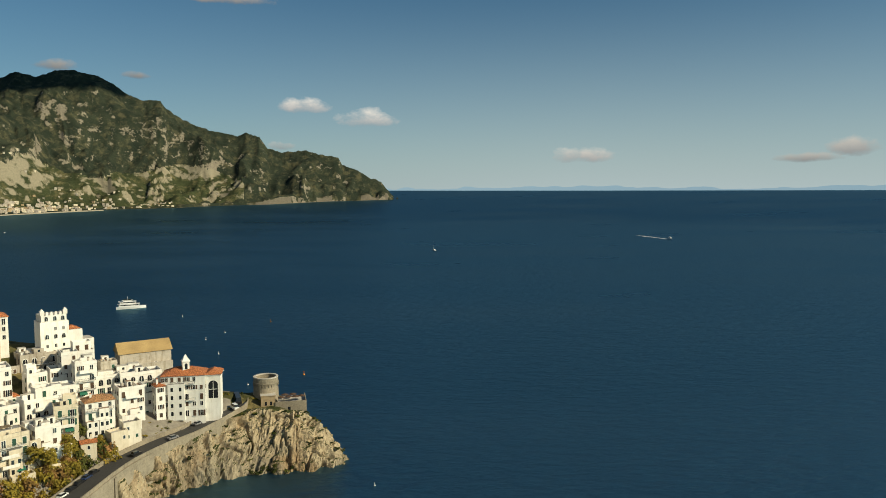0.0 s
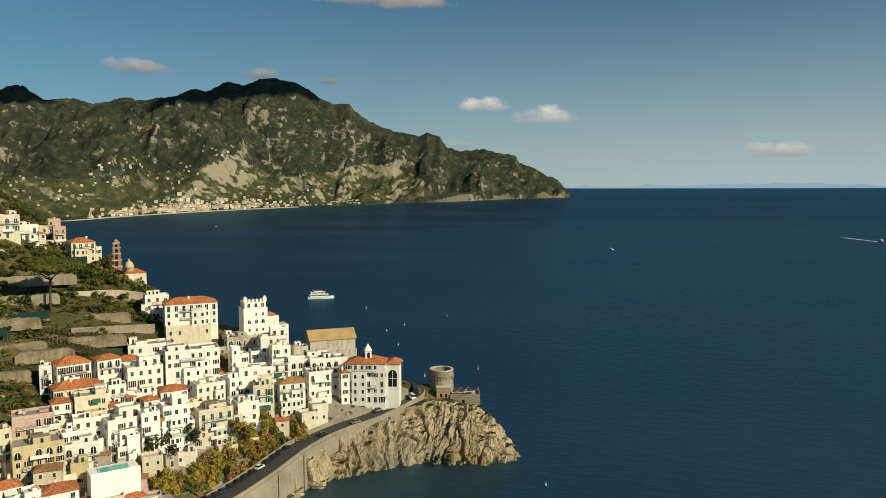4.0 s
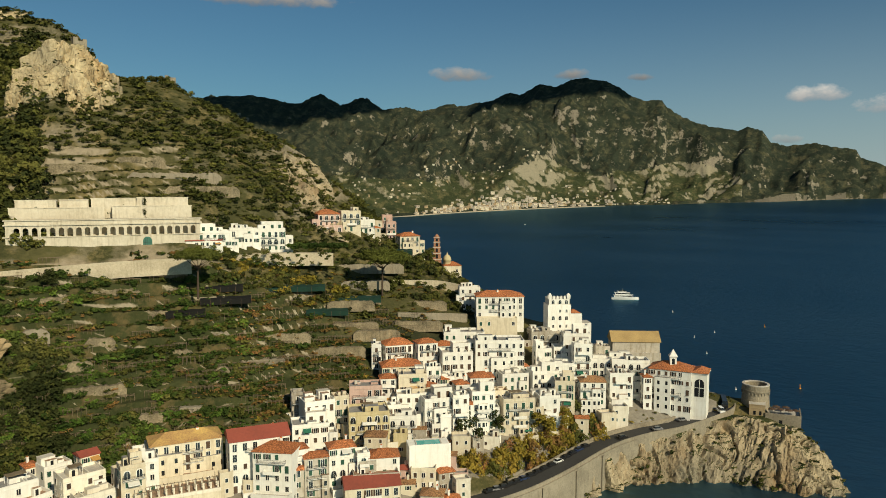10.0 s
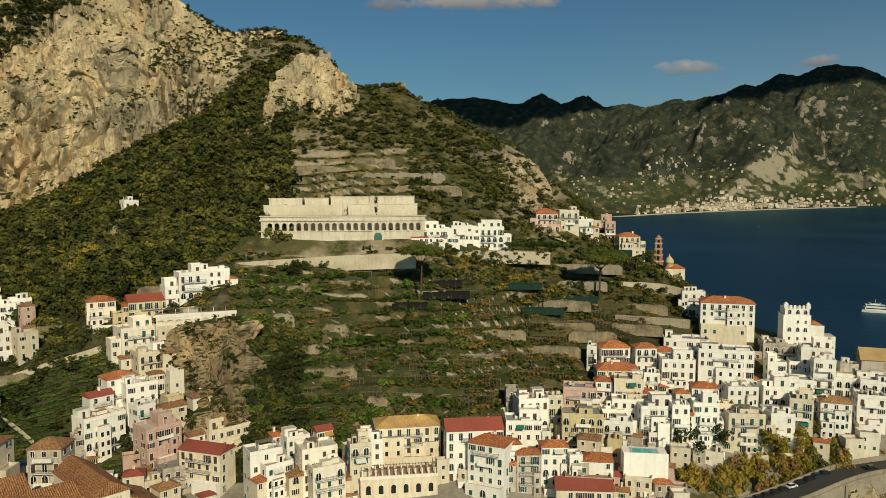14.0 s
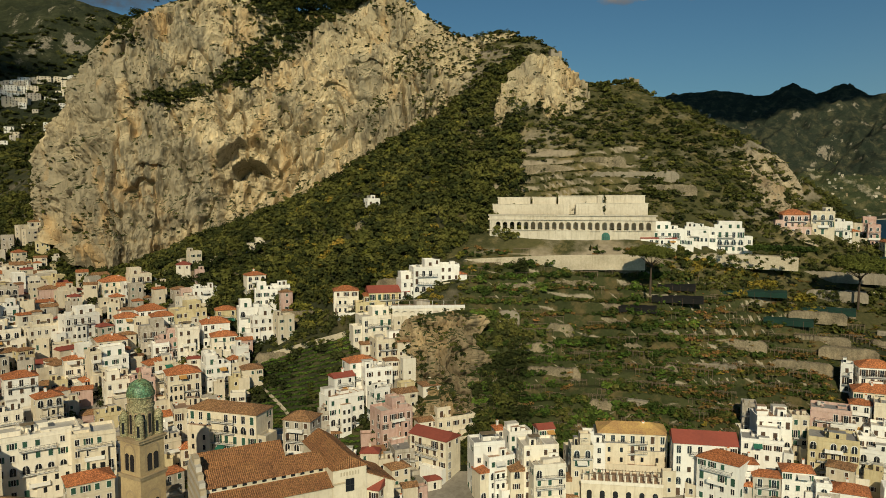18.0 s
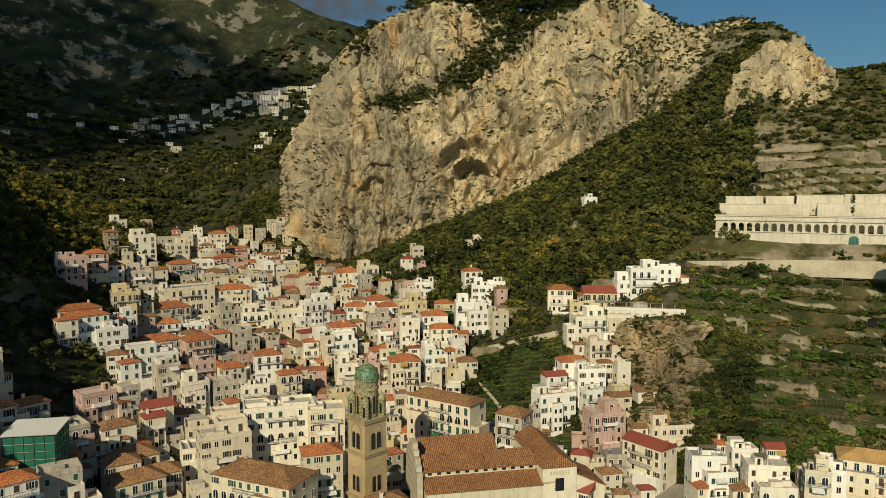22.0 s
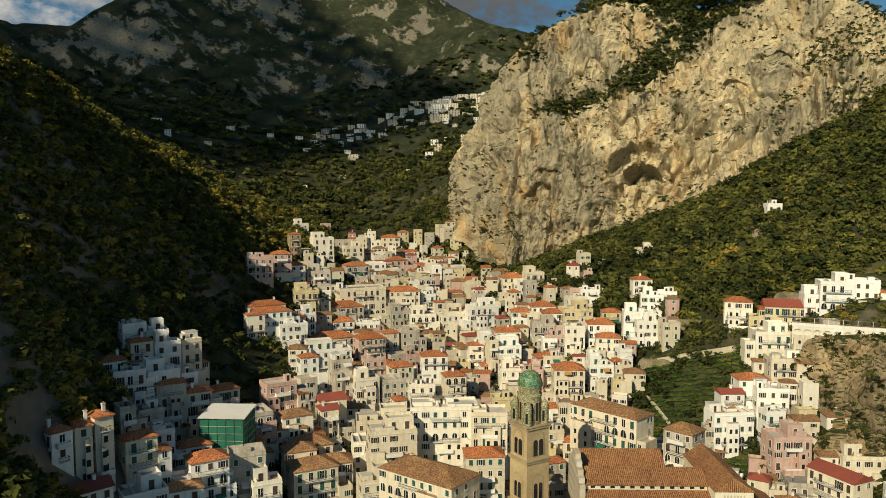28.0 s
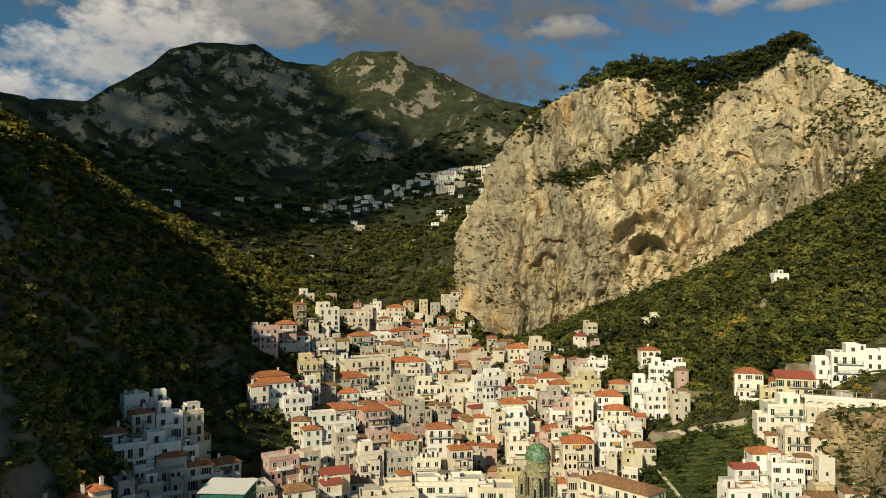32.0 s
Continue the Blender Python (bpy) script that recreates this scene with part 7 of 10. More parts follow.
def pagoda_belfry():
    p = pol(37.9, 421, 69)
    ob = thing("bell_tower", "slender tiered brick bell tower with pale bands", "bell tower", p, face_turn(37.9))
    PLOTS.append((p.x, p.y, 4))
    z, w = -6, 2.6
    for k, h in enumerate((7.5, 3.2, 3.0, 2.7, 2.2)):
        B = Build()
        B.box(-w, -w, z, w, w, z + h, 0)
        s = part("stage", B, [BRICK], ob)
        B = Build()
        B.box(-w - 0.35, -w - 0.35, z + h, w + 0.35, w + 0.35, z + h + 0.35, 0)
        part("cornice", B, [DECK], s)
        if k:
            B = Build()
            B.arch(-0.7, 0.7, z + 0.4, z + h - 0.3, -w - 0.03, 0)
            part("opening", B, [GLASS], s)
        z += h + 0.35
        w *= 0.88
    B = Build()
    B.lathe([(1.5, z), (1.3, z + 0.8), (0.6, z + 1.6), (0.0, z + 2.0)], 12, 0)
    part("cap", B, [BRICK], ob)


BRICK = material("warm brick", (0.42, 0.22, 0.13), 0.9, second=(0.28, 0.14, 0.09), size=1, bump=0.4)
pagoda_belfry()


def chapel():
    p = pol(36.75, 407, 63)
    ob = thing("chapel", "small cream chapel with a glazed dome and red roof", "chapel", p, face_turn(36.75) + radians(10))
    PLOTS.append((p.x, p.y, 6))
    B = Build()
    B.box(-5, -4, -6, 5, 4, 5.8, 0)
    part("wall", B, [CREAM], ob)
    B = Build()
    ridged(B, 10, 8, 5.8, 2.0, 0.3, 0)
    part("roof", B, [TILE], ob, "terracotta tiled roof")
    B = Build()
    B.lathe([(2.2, 5.8), (2.2, 8.2), (2.4, 8.3), (2.3, 9.2), (1.9, 10.4), (1.2, 11.3), (0.4, 11.8), (0.3, 12.6), (0.0, 13.2)], 20, 0)
    part("dome", B, [YELLOW], ob, "yellow glazed dome", (-2.5, -0.5, 0), smooth_shade=True)
    child("window", WINDOWS["brown"][2], ob, (2.5, -4, 2))


chapel()
GLAZED = material("green glazed dome tiles", (0.10, 0.26, 0.16), 0.45, second=(0.22, 0.24, 0.10), size=0.7, bump=0.3)
TUFA = material("brown tufa and brick", (0.54, 0.41, 0.22), 0.9, second=(0.36, 0.26, 0.14), size=1.0, bump=0.5)
INLAY = material("inlaid majolica bands", (0.50, 0.42, 0.24), 0.6, second=(0.24, 0.25, 0.13), size=0.5, bump=0.3)


def campanile():
    az, d = 94.95, 190
    p = pol(az, d, 16)
    ob = thing("bell_tower", "brown stone cathedral bell tower with a green tiled dome", "bell tower", p, face_turn(az) + radians(38))
    PLOTS.append((p.x, p.y, 6))
    a = 3.65
    B = Build()
    B.box(-a, -a, -4, a, a, 24.4, 0)
    part("shaft", B, [TUFA], ob)
    for z in (12.5, 24.4, 33.4):
        B = Build()
        B.box(-a - 0.3, -a - 0.3, z - 0.3, a + 0.3, a + 0.3, z + 0.35, 0)
        B.box(-a - 0.5, -a - 0.5, z + 0.35, a + 0.5, a + 0.5, z + 0.6, 0)
        part("cornice", B, [OCHRE], ob)
    B = Build()
    B.box(-a + 0.1, -a + 0.1, 25, a - 0.1, a - 0.1, 33.1, 0)
    part("belfry", B, [TUFA], ob)
    for z, h, w in ((14.5, 6.2, 3.0), (26.0, 6.3, 3.4)):
        for k in range(4):
            r = k * math.pi / 2
            B = Build()
            y = -a + (0.1 if z > 20 else 0.0)
            B.arch(-w / 2 - 0.45, w / 2 + 0.45, z - 0.1, z + h + 0.5, y - 0.08, 0, 12)
            B.arch(-w / 2, w / 2, z, z + h, y - 0.12, 2, 12)
            B.arch(-w / 2 + 0.1, -0.18, z, z + h * 0.68, y - 0.17, 1, 10)
            B.arch(0.18, w / 2 - 0.1, z, z + h * 0.68, y - 0.17, 1, 10)
            B.box(-0.16, y - 0.3, z, 0.16, y - 0.1, z + h * 0.55, 0)
            part("twin_arch", B, [OCHRE, GLASS, TUFA], ob, rz=r)
    B = Build()
    B.lathe([(3.0, 34), (3.0, 41.2), (3.2, 41.3), (3.2, 41.8), (2.95, 41.9), (2.95, 43.6), (3.25, 43.7), (3.25, 44.0)], 32, 0)
    part("drum", B, [INLAY], ob, "drum with interlaced arch inlay")
    for k in range(12):
        r = 2 * math.pi * k / 12
        B = Build()
        B.arch(-0.42, 0.42, 35.0, 39.8, -3.06, 0, 8)
        B.arch(-0.62, 0.62, 34.6, 40.3, -3.03, 1, 8)
        part("drum_arch", B, [GLASS, OCHRE], ob, rz=r)
    for k in range(16):
        r = 2 * math.pi * k / 16
        B = Build()
        B.lathe([(0.5, -0.05), (0.5, 0.05)], 12, 0)
        for v in range(len(B.v)):
            x, y, z = B.v[v]
            B.v[v] = (x, -2.98 + z, 42.75 + y)
        part("roundel", B, [OCHRE], ob, rz=r)
    B = Build()
    B.lathe([(3.3, 44.0), (3.2, 44.9), (2.85, 46.0), (2.2, 46.95), (1.3, 47.6), (0.5, 47.9)], 28, 0)
    part("dome", B, [GLAZED], ob, "green and yellow glazed dome", smooth_shade=True)
    B = Build()
    B.lathe([(0.5, 47.8), (0.45, 48.8), (0.6, 48.9), (0.35, 49.4), (0.05, 49.8), (0.04, 50.8)], 12, 0)
    part("finial", B, [OCHRE], ob)
    for sx in (-1, 1):
        for sy in (-1, 1):
            B = Build()
            B.lathe([(1.05, 33.9), (1.05, 38.2), (1.15, 38.3), (1.15, 38.6), (1.0, 39.2), (0.55, 40.0), (0.0, 40.5)], 16, 0)
            t = part("corner_turret", B, [INLAY], ob, loc=(sx * 2.75, sy * 2.75, 0))
            for k in range(4):
                B = Build()
                B.arch(-0.3, 0.3, 34.8, 37.6, -1.07, 0, 8)
                part("turret_arch", B, [GLASS], t, rz=k * math.pi / 2 + 0.6)


mottle(GLAZED, 0.4, 0.6)
mottle(INLAY, 0.35, 0.4)
campanile()


def clay_roof(name, mat):
    """Clay tiles laid in rows down the slope: ribs run along local y."""
    m = material(name, mat[0], 0.85, second=mat[1], size=0.9, bump=0.3)
    N, L = m.node_tree.nodes, m.node_tree.links
    b = N["Principled BSDF"]
    tc = N.new("ShaderNodeTexCoord")
    w = N.new("ShaderNodeTexWave")
    w.bands_direction = "X"
    w.inputs["Scale"].default_value = 0.62
    w.inputs["Distortion"].default_value = 0.6
    w.inputs["Detail Scale"].default_value = 3.0
    L.new(tc.outputs["Object"], w.inputs["Vector"])
    bp = N.new("ShaderNodeBump")
    bp.inputs["Strength"].default_value = 0.9
    bp.inputs["Distance"].default_value = 0.22
    L.new(w.outputs["Fac"], bp.inputs["Height"])
    L.new(bp.outputs[0], b.inputs["Normal"])
    return m


CLAY = mottle(clay_roof("ribbed clay roof", ((0.52, 0.25, 0.10), (0.33, 0.15, 0.07))), 0.34, 0.26)


def cathedral():
    az, d = 86.4, 191.4
    p = pol(az, d, 16)
    ob = thing("cathedral", "broad cathedral with ribbed clay roofs and a cream gabled end", "church", p, face_turn(az) + radians(14))
    for k in (-12, -4, 4, 12, 20):
        PLOTS.append((*pol(az - k * 0.3, d + k * 0.25)[:2], 9))
    # the crucifix nave in front and the higher main nave behind it
    for name, x0, x1, y0, y1, eave, rise in (("nave", -15, 15.9, -4.5, 5.6, 20.4, 2.9), ("high_nave", -15, 7.6, 5.6, 14.6, 21.7, 3.0)):
        B = Build()
        mid = (y0 + y1) / 2
        B.box(x0, y0, -6, x1, y1, eave, 0)
        B.face([(x0, y0, eave), (x0, mid, eave + rise - 0.1), (x0, y1, eave)], 0)
        B.face([(x1, y1, eave), (x1, mid, eave + rise - 0.1), (x1, y0, eave)], 0)
        part(name, B, [CREAM], ob)
        B = Build()
        ridged(B, x1 - x0, y1 - y0, eave, rise, 0.35, 0, hip=False)
        part(name + "_roof", B, [CLAY], ob, "ribbed clay gable roof", ((x0 + x1) / 2, mid, 0))
    for k in range(12):
        B = Build()
        B.box(-0.55, -0.06, 0, 0.55, 0.05, 0.75, 0)
        part("clerestory_window", B, [GLASS], ob, loc=(-12.9 + k * 2.5, -4.5, 19.45))
    B = Build()
    B.box(-14.5, -9.3, -6, 16.2, -4.5, 16.8, 0)
    part("aisle", B, [CREAM], ob)
    B = Build()
    for z in (0, 0.22):
        B.face([(-14.9, -9.8, 16.6 + z), (16.4, -9.8, 16.6 + z), (16.4, -4.5, 18.9 + z), (-14.9, -4.5, 18.9 + z)], 0)
    B.face([(-14.9, -9.8, 16.6), (16.4, -9.8, 16.6), (16.4, -9.8, 16.82), (-14.9, -9.8, 16.82)], 0)
    B.face([(-14.9, -9.8, 16.6), (-14.9, -9.8, 16.82), (-14.9, -4.5, 19.12), (-14.9, -4.5, 18.9)], 0)
    part("aisle_roof", B, [CLAY], ob, "ribbed clay lean-to roof")
    # striped front towards the square
    for k in range(11):
        z = 11.5 + k * 1.35
        half = 9.6 if z < 20.4 else max(0.8, 9.6 * (1 - (z - 20.2) / 6.2))
        B = Build()
        B.box(-16.5, 3.2 - half, z, -15.05, 3.2 + half, z + 1.35, k % 2)
        part("gable_band", B, [TRUSS, DECK], ob, "banded stone front gable")
    # gabled transept
    T = part("transept", transept_shell(), [CREAM], ob, "cream gabled transept", (20.9, -9.5, 0))
    B = Build()
    ridged(B, 9.4, 25, 21, 3.3, 0.3, 0, hip=False)
    part("transept_roof", B, [CLAY], T, "ribbed clay gable roof", (0, 12.6, 0))
    B = Build()
    B.box(-1.2, -0.08, 14.6, 1.2, 0.05, 18.0, 0)
    B.box(-0.06, -0.16, 14.6, 0.06, -0.06, 18.0, 1)
    B.box(-1.2, -0.16, 16.2, 1.2, -0.06, 16.35, 1)
    part("great_window", B, [GLASS, IRON], T)
    B = Build()
    B.box(-4.7, -0.3, 17.0, -1.4, 0.05, 17.35, 0)
    part("string_course", B, [TRUSS], T)
    for k in range(7):
        B = Build()
        B.arch(-0.22, 0.22, 18.9, 20.0, -0.05, 0, 6)
        part("blind_arch", B, [TRUSS], T, loc=(-2.4 + 0.8 * k, 0, 0))
    B = Build()
    B.lathe([(0.75, 0), (0.75, 0.08), (0.55, 0.08), (0.55, 0.02)], 16, 0)
    for v in range(len(B.v)):
        x, y, z = B.v[v]
        B.v[v] = (x, -z, 22.7 + y)
    part("roundel", B, [TRUSS], T)
    # sacristy leaning on the transept
    B = Build()
    B.box(25.6, -9.0, -6, 33.8, 4, 14.8, 0)
    B.face([(25.6, -9.0, 14.8), (33.8, -9.0, 14.8), (25.6, -9.0, 18.6)], 0)
    B.face([(25.6, 4, 14.8), (25.6, 4, 18.6), (33.8, 4, 14.8)], 0)
    part("sacristy", B, [CREAM], ob)
    B = Build()
    for z0, z1 in ((18.7, 14.75), (18.95, 15.0)):
        B.face([(25.6, -9.4, z0), (34.2, -9.4, z1), (34.2, 4.4, z1), (25.6, 4.4, z0)], 0)
    B.face([(25.6, -9.4, 18.7), (34.2, -9.4, 14.75), (34.2, -9.4, 15.0), (25.6, -9.4, 18.95)], 0)
    B.face([(34.2, -9.4, 14.75), (34.2, 4.4, 14.75), (34.2, 4.4, 15.0), (34.2, -9.4, 15.0)], 0)
    part("sacristy_roof", B, [CLAY], ob, "ribbed clay lean-to roof")


def transept_shell():
    B = Build()
    B.box(-4.7, 0, -6, 4.7, 25, 21, 0)
    B.face([(-4.7, 0, 21), (4.7, 0, 21), (0, 0, 24.2)], 0)
    B.face([(-4.7, 25, 21), (0, 25, 24.2), (4.7, 25, 21)], 0)
    return B


cathedral()
house(93.3, 176, 33.0, 9, 8, 4, 24, CREAM, "brown", group="", label="low cream house with a hipped brown tiled roof")
house(88.6, 232, 42.5, 24, 9.5, 4, -34, CREAM, "brown", group="", label="long cream cloister range with an old brown tiled roof")
house(83.2, 222, 41.0, 9, 8, 4, -26, GREYW, "brown", group="", label="weathered grey house with an old brown tiled roof")
house(103.0, 196, 34.0, 25, 13, 5, -38, CREAM, "brown", group="", label="large cream palazzo with a long brown tiled roof")
house(98.6, 205, 36.0, 11, 8, 4, 8, CREAM, "tiles", group="")
house(106.0, 215, 40.5, 14, 9, 5, 10, CREAM, "flat", group="")
house(101.8, 226, 44.5, 21, 11, 5, 4, WHITE, "flat", group="")
house(98.2, 222, 43.8, 11, 9, 5, 2, CREAM, "flat", group="")
house(77.6, 391, 105.2, 7, 6, 2, 20, WHITE, "flat", group="", label="small lone whitewashed house among the trees")
house(86.4, 398, 81.6, 9, 7, 2, 12, CREAM, "flat", group="", label="small cream house at the edge of the wood")
house(78.2, 196, 30, 11, 9, 4, -25, CREAM, "red", group="")


def bluff_terrace():
    """The white garden terrace over the bluff, on a row of arches."""
    az, d = 73.2, 291
    ob = thing("terrace", "white arcaded garden terrace along the top of the bluff", "terrace", pol(az, d, 62.6), face_turn(az) + radians(3))
    B = Build()
    B.box(-14.5, 0, -7, 14.5, 9, 0, 0, 1)
    part("platform", B, [IVORY, CLAYDECK], ob)
    B = Build()
    B.box(-14.7, -0.75, 0.0, 14.7, -0.5, 1.0, 0)
    B.box(-14.7, -0.75, -0.25, 14.7, 0.0, 0.0, 0)
    part("parapet", B, [WHITE], ob)
    panel = arch_panel(3.2, 4.3, 2.2, 2.3, 1.1, 0.5).mesh("arch", [IVORY])
    for k in range(9):
        child("arch", panel, ob, (-12.8 + 3.2 * k, -0.7, -4.6))
    for k in range(6):
        child("post", POST, ob, (-12 + 4.6 * k, 3.0, 0))
    B = Build()
    for k in range(12):
        B.box(-12.4 + 2.1 * k, 2.2, 2.42, -12.25 + 2.1 * k, 6.4, 2.52, 0)
    B.box(-12.8, 2.9, 2.3, 11.6, 3.1, 2.42, 0)
    part("pergola_beams", B, [POLEWOOD], ob)


def colonnade_terrace():
    """The cream terrace with stout pergola pillars below the long yellow-roofed range."""
    az, d = 57.9, 221
    ob = thing("terrace", "cream terrace with a row of stout pergola pillars over arched rooms", "terrace", pol(az, d, 21.0), face_turn(az) + radians(5))
    B = Build()
    B.box(-12, 0, -13, 12, 9.5, 0, 0, 1)
    part("platform", B, [CREAM, CLAYDECK], ob)
    B = Build()
    B.box(-12.2, -0.2, -0.25, 12.2, 0.25, 0.75, 0)
    part("parapet", B, [IVORY], ob)
    pillar = Build()
    pillar.lathe([(0.34, 0), (0.34, 0.15), (0.27, 0.2), (0.25, 2.3), (0.34, 2.4), (0.34, 2.6)], 10, 0)
    pillar = pillar.mesh("pillar", [IVORY])
    for k in range(12):
        child("pillar", pillar, ob, (-11.4 + 2.07 * k, 0.6, 0.0))
        child("pillar", pillar, ob, (-11.4 + 2.07 * k, 4.2, 0.0))
    B = Build()
    for k in range(24):
        B.box(-11.6 + k * 1.0, 0.2, 2.72, -11.48 + k * 1.0, 4.8, 2.82, 0)
    for y in (0.55, 4.15):
        B.box(-12.0, y, 2.6, 12.0, y + 0.14, 2.72, 0)
    part("pergola_beams", B, [POLEWOOD], ob)
    for k in range(6):
        B = Build()
        B.arch(-0.75, 0.75, -5.0, -2.2, -0.06, 0, 10)
        part("arched_opening", B, [GLASS], ob, loc=(-9.6 + 3.9 * k, 0, 0))


POLEWOOD = material("bleached pergola wood", (0.24, 0.19, 0.13), 0.85, vary=0.3, bump=0.2)
bluff_terrace()
colonnade_terrace()


def scaffold_house():
    az, d = 118.6, 208
    p = pol(az, d, 50)
    ob = thing("building_site", "house wrapped in green scaffold netting under a white sheet roof", "building site", p, face_turn(az) + radians(-20))
    PLOTS.append((p.x, p.y, 8))
    top = EYE - d * math.tan(radians(16.3)) - 50
    B = Build()
    B.box(-5, -4, top - 16, 5, 4, top - 0.4, 0)
    part("wall", B, [GREYW], ob)
    B = Build()
    B.face([(-6.5, -5.5, top), (6.5, -5.5, top), (6.5, 5.5, top + 1), (-6.5, 5.5, top + 1)], 0)
    B.face([(-6.5, -5.5, top - 0.1), (-6.5, 5.5, top + 0.9), (6.5, 5.5, top + 0.9), (6.5, -5.5, top - 0.1)], 0)
    for k in range(8):
        x = -6 + k * 1.7
        B.box(x - 0.04, -5.5, top + 0.02, x + 0.04, -5.3, top + 0.1, 0)
    part("sheet_roof", B, [FRAMEW], ob, "white corrugated sheet roof")
    for rz, w, off in ((0, 12, -5), (math.pi / 2, 10, -6), (-math.pi / 2, 10, -6)):
        for k in range(5):
            z = top - 2.2 - 2 * k
            B = Build()
            B.box(-w / 2, off - 0.05, z, w / 2, off, z + 1.7, 0)
            part("netting", B, [NET], ob, rz=rz)
            B = Build()
            B.box(-w / 2, off - 0.1, z - 0.16, w / 2, off + 0.8, z - 0.08, 0)
            part("platform", B, [DECK], ob, rz=rz)
        for k in range(6):
            x = -w / 2 + w * k / 5
            B = Build()
            B.box(x - 0.05, off - 0.16, top - 14, x + 0.05, off - 0.06, top, 0)
            part("standard", B, [IRON], ob, rz=rz)


NET = material("green scaffold netting", (0.02, 0.16, 0.10), 0.8, vary=0.3, bump=0.2)
scaffold_house()


def ruin():
    az, d = 63.5, 474
    p = pol(az, d, 186)
    ob = thing("ruined_tower", "square ruined stone watchtower on the ridge", "tower", p, face_turn(az) + radians(15))
    B = Build()
    B.box(-3.6, -3.6, -8, 3.6, 3.6, 9, 0)
    B.box(-3.6, -3.6, 9, -1.2, 3.6, 11, 0)
    B.box(1.4, -3.6, 9, 3.6, 1.0, 10.2, 0)
    part("wall", B, [STONE], ob)
    p = pol(57.6, 466, 172)
    ob = thing("ruined_tower", "low ruined wall on the ridge crest", "ruin", p, face_turn(57))
    B = Build()
    B.box(-3, -2, -6, 3, 2, 4.5, 0)
    B.box(-3, -2, 4.5, -1, 2, 5.6, 0)
    part("wall", B, [STONE], ob)


ruin()


# ---- road and harbour wall ----
ROAD = [(39, 224, 7.2), (36, 231, 8), (33.8, 236, 8.5), (31.1, 243, 10), (28.3, 255, 12), (25.7, 271, 14), (23.9, 280, 15.5), (21.7, 288, 17), (19.6, 295, 18), (17.5, 306, 19.6), (16.2, 317, 20.6), (16.3, 326, 21.1), (17.6, 330, 21.5), (19.5, 332, 21.8)]


def curve_points(rows, per=10):
    P = [pol(*r) for r in rows]
    out = []
    for i in range(len(P) - 1):
        p0, p1, p2, p3 = P[max(i - 1, 0)], P[i], P[i + 1], P[min(i + 2, len(P) - 1)]
        for k in range(per):
            t = k / per
            out.append(0.5 * ((2 * p1) + (p2 - p0) * t + (2 * p0 - 5 * p1 + 4 * p2 - p3) * t * t + (3 * p1 - p0 - 3 * p2 + p3) * t ** 3))
    out.append(P[-1])
    return out


ROADLINE = curve_points(ROAD)


def sides(line):
    out = []
    for i, p in enumerate(line):
        t = line[min(i + 1, len(line) - 1)] - line[max(i - 1, 0)]
        t.z = 0
        t.normalize()
        out.append((p, t, Vector((t.y, -t.x, 0))))
    return out


def strip(name, line, a, z0, b, z1, mats, thick=None):
    """A band along the line between two offsets to its right, closed below."""
    B = Build()
    S = sides(line)
    for (p, _, n), (p2, _, n2) in zip(S, S[1:]):
        q = [p + n * a, p + n * b, p2 + n2 * b, p2 + n2 * a]
        lo, hi = Vector((0, 0, z0)), Vector((0, 0, z1))
        B.face([v + hi for v in q], 0)
        B.face([q[1] + lo, q[1] + hi, q[2] + hi, q[2] + lo][::-1], 0)
        B.face([q[3] + lo, q[3] + hi, q[0] + hi, q[0] + lo][::-1], 0)
    me = B.mesh(name, mats)
    bm = bmesh.new()
    bm.from_mesh(me)
    bmesh.ops.remove_doubles(bm, verts=bm.verts, dist=0.002)
    bmesh.ops.recalc_face_normals(bm, faces=bm.faces)
    bm.to_mesh(me)
    bm.free()
    return me


tagged(new("road", strip("road", ROADLINE, -3.6, -1.5, 3.6, 0.12, [ASPHALT])), "narrow grey asphalt coast road along the headland", "road", kind="structure")
tagged(new("kerb", strip("kerb", ROADLINE, 3.6, -1.5, 4.7, 0.26, [DECK])), "raised pale kerb and footway beside the road", "kerb", kind="structure")
tagged(new("trim_parapet", strip("trim_parapet", ROADLINE, 4.7, -6, 5.1, 1.15, [STONE])), "low stone parapet on the sea side of the road", "parapet", kind="structure")
tagged(new("wall_sea", strip("wall_sea", ROADLINE[:66], 4.5, -18, 5.6, -0.1, [STONE])), "tall masonry retaining wall below the road", "retaining wall", kind="structure")
tagged(new("wall_hill", strip("wall_hill", ROADLINE[28:90], -4.4, -3, -3.9, 1.6, [STONE])), "stone wall on the hill side of the road", "wall", kind="structure")


def buttresses():
    S = sides(ROADLINE)
    for i in (10, 14, 18, 33, 42, 50):
        p, t, n = S[i]
        w = 1.2
        B = Build()
        B.box(-w / 2, -0.5, -17, w / 2, 0.6, -0.6, 0)
        q = p + n * 5.6
        tagged(child("buttress", B.mesh("buttress", [STONE]), None, q, math.atan2(t.y, t.x)), "masonry buttress on the harbour wall", "buttress", kind="structure")
    for i in (20, 24):
        p, t, n = S[i]
        q = p + n * 5.75
        ob = tagged(child("wall_arch", arch_panel(7.4, 9.4, 5.2, 5.2, 2.6, 0.9).mesh("wall_arch", [DECK]), None, q + Vector((0, 0, -10.4)), math.atan2(t.y, t.x)), "blind masonry arch in the retaining wall", "arch", kind="structure")
        B = Build()
        B.box(-2.7, 0.7, 0, 2.7, 0.8, 8, 0)
        child("niche", B.mesh("niche", [TUFA]), ob)


buttresses()


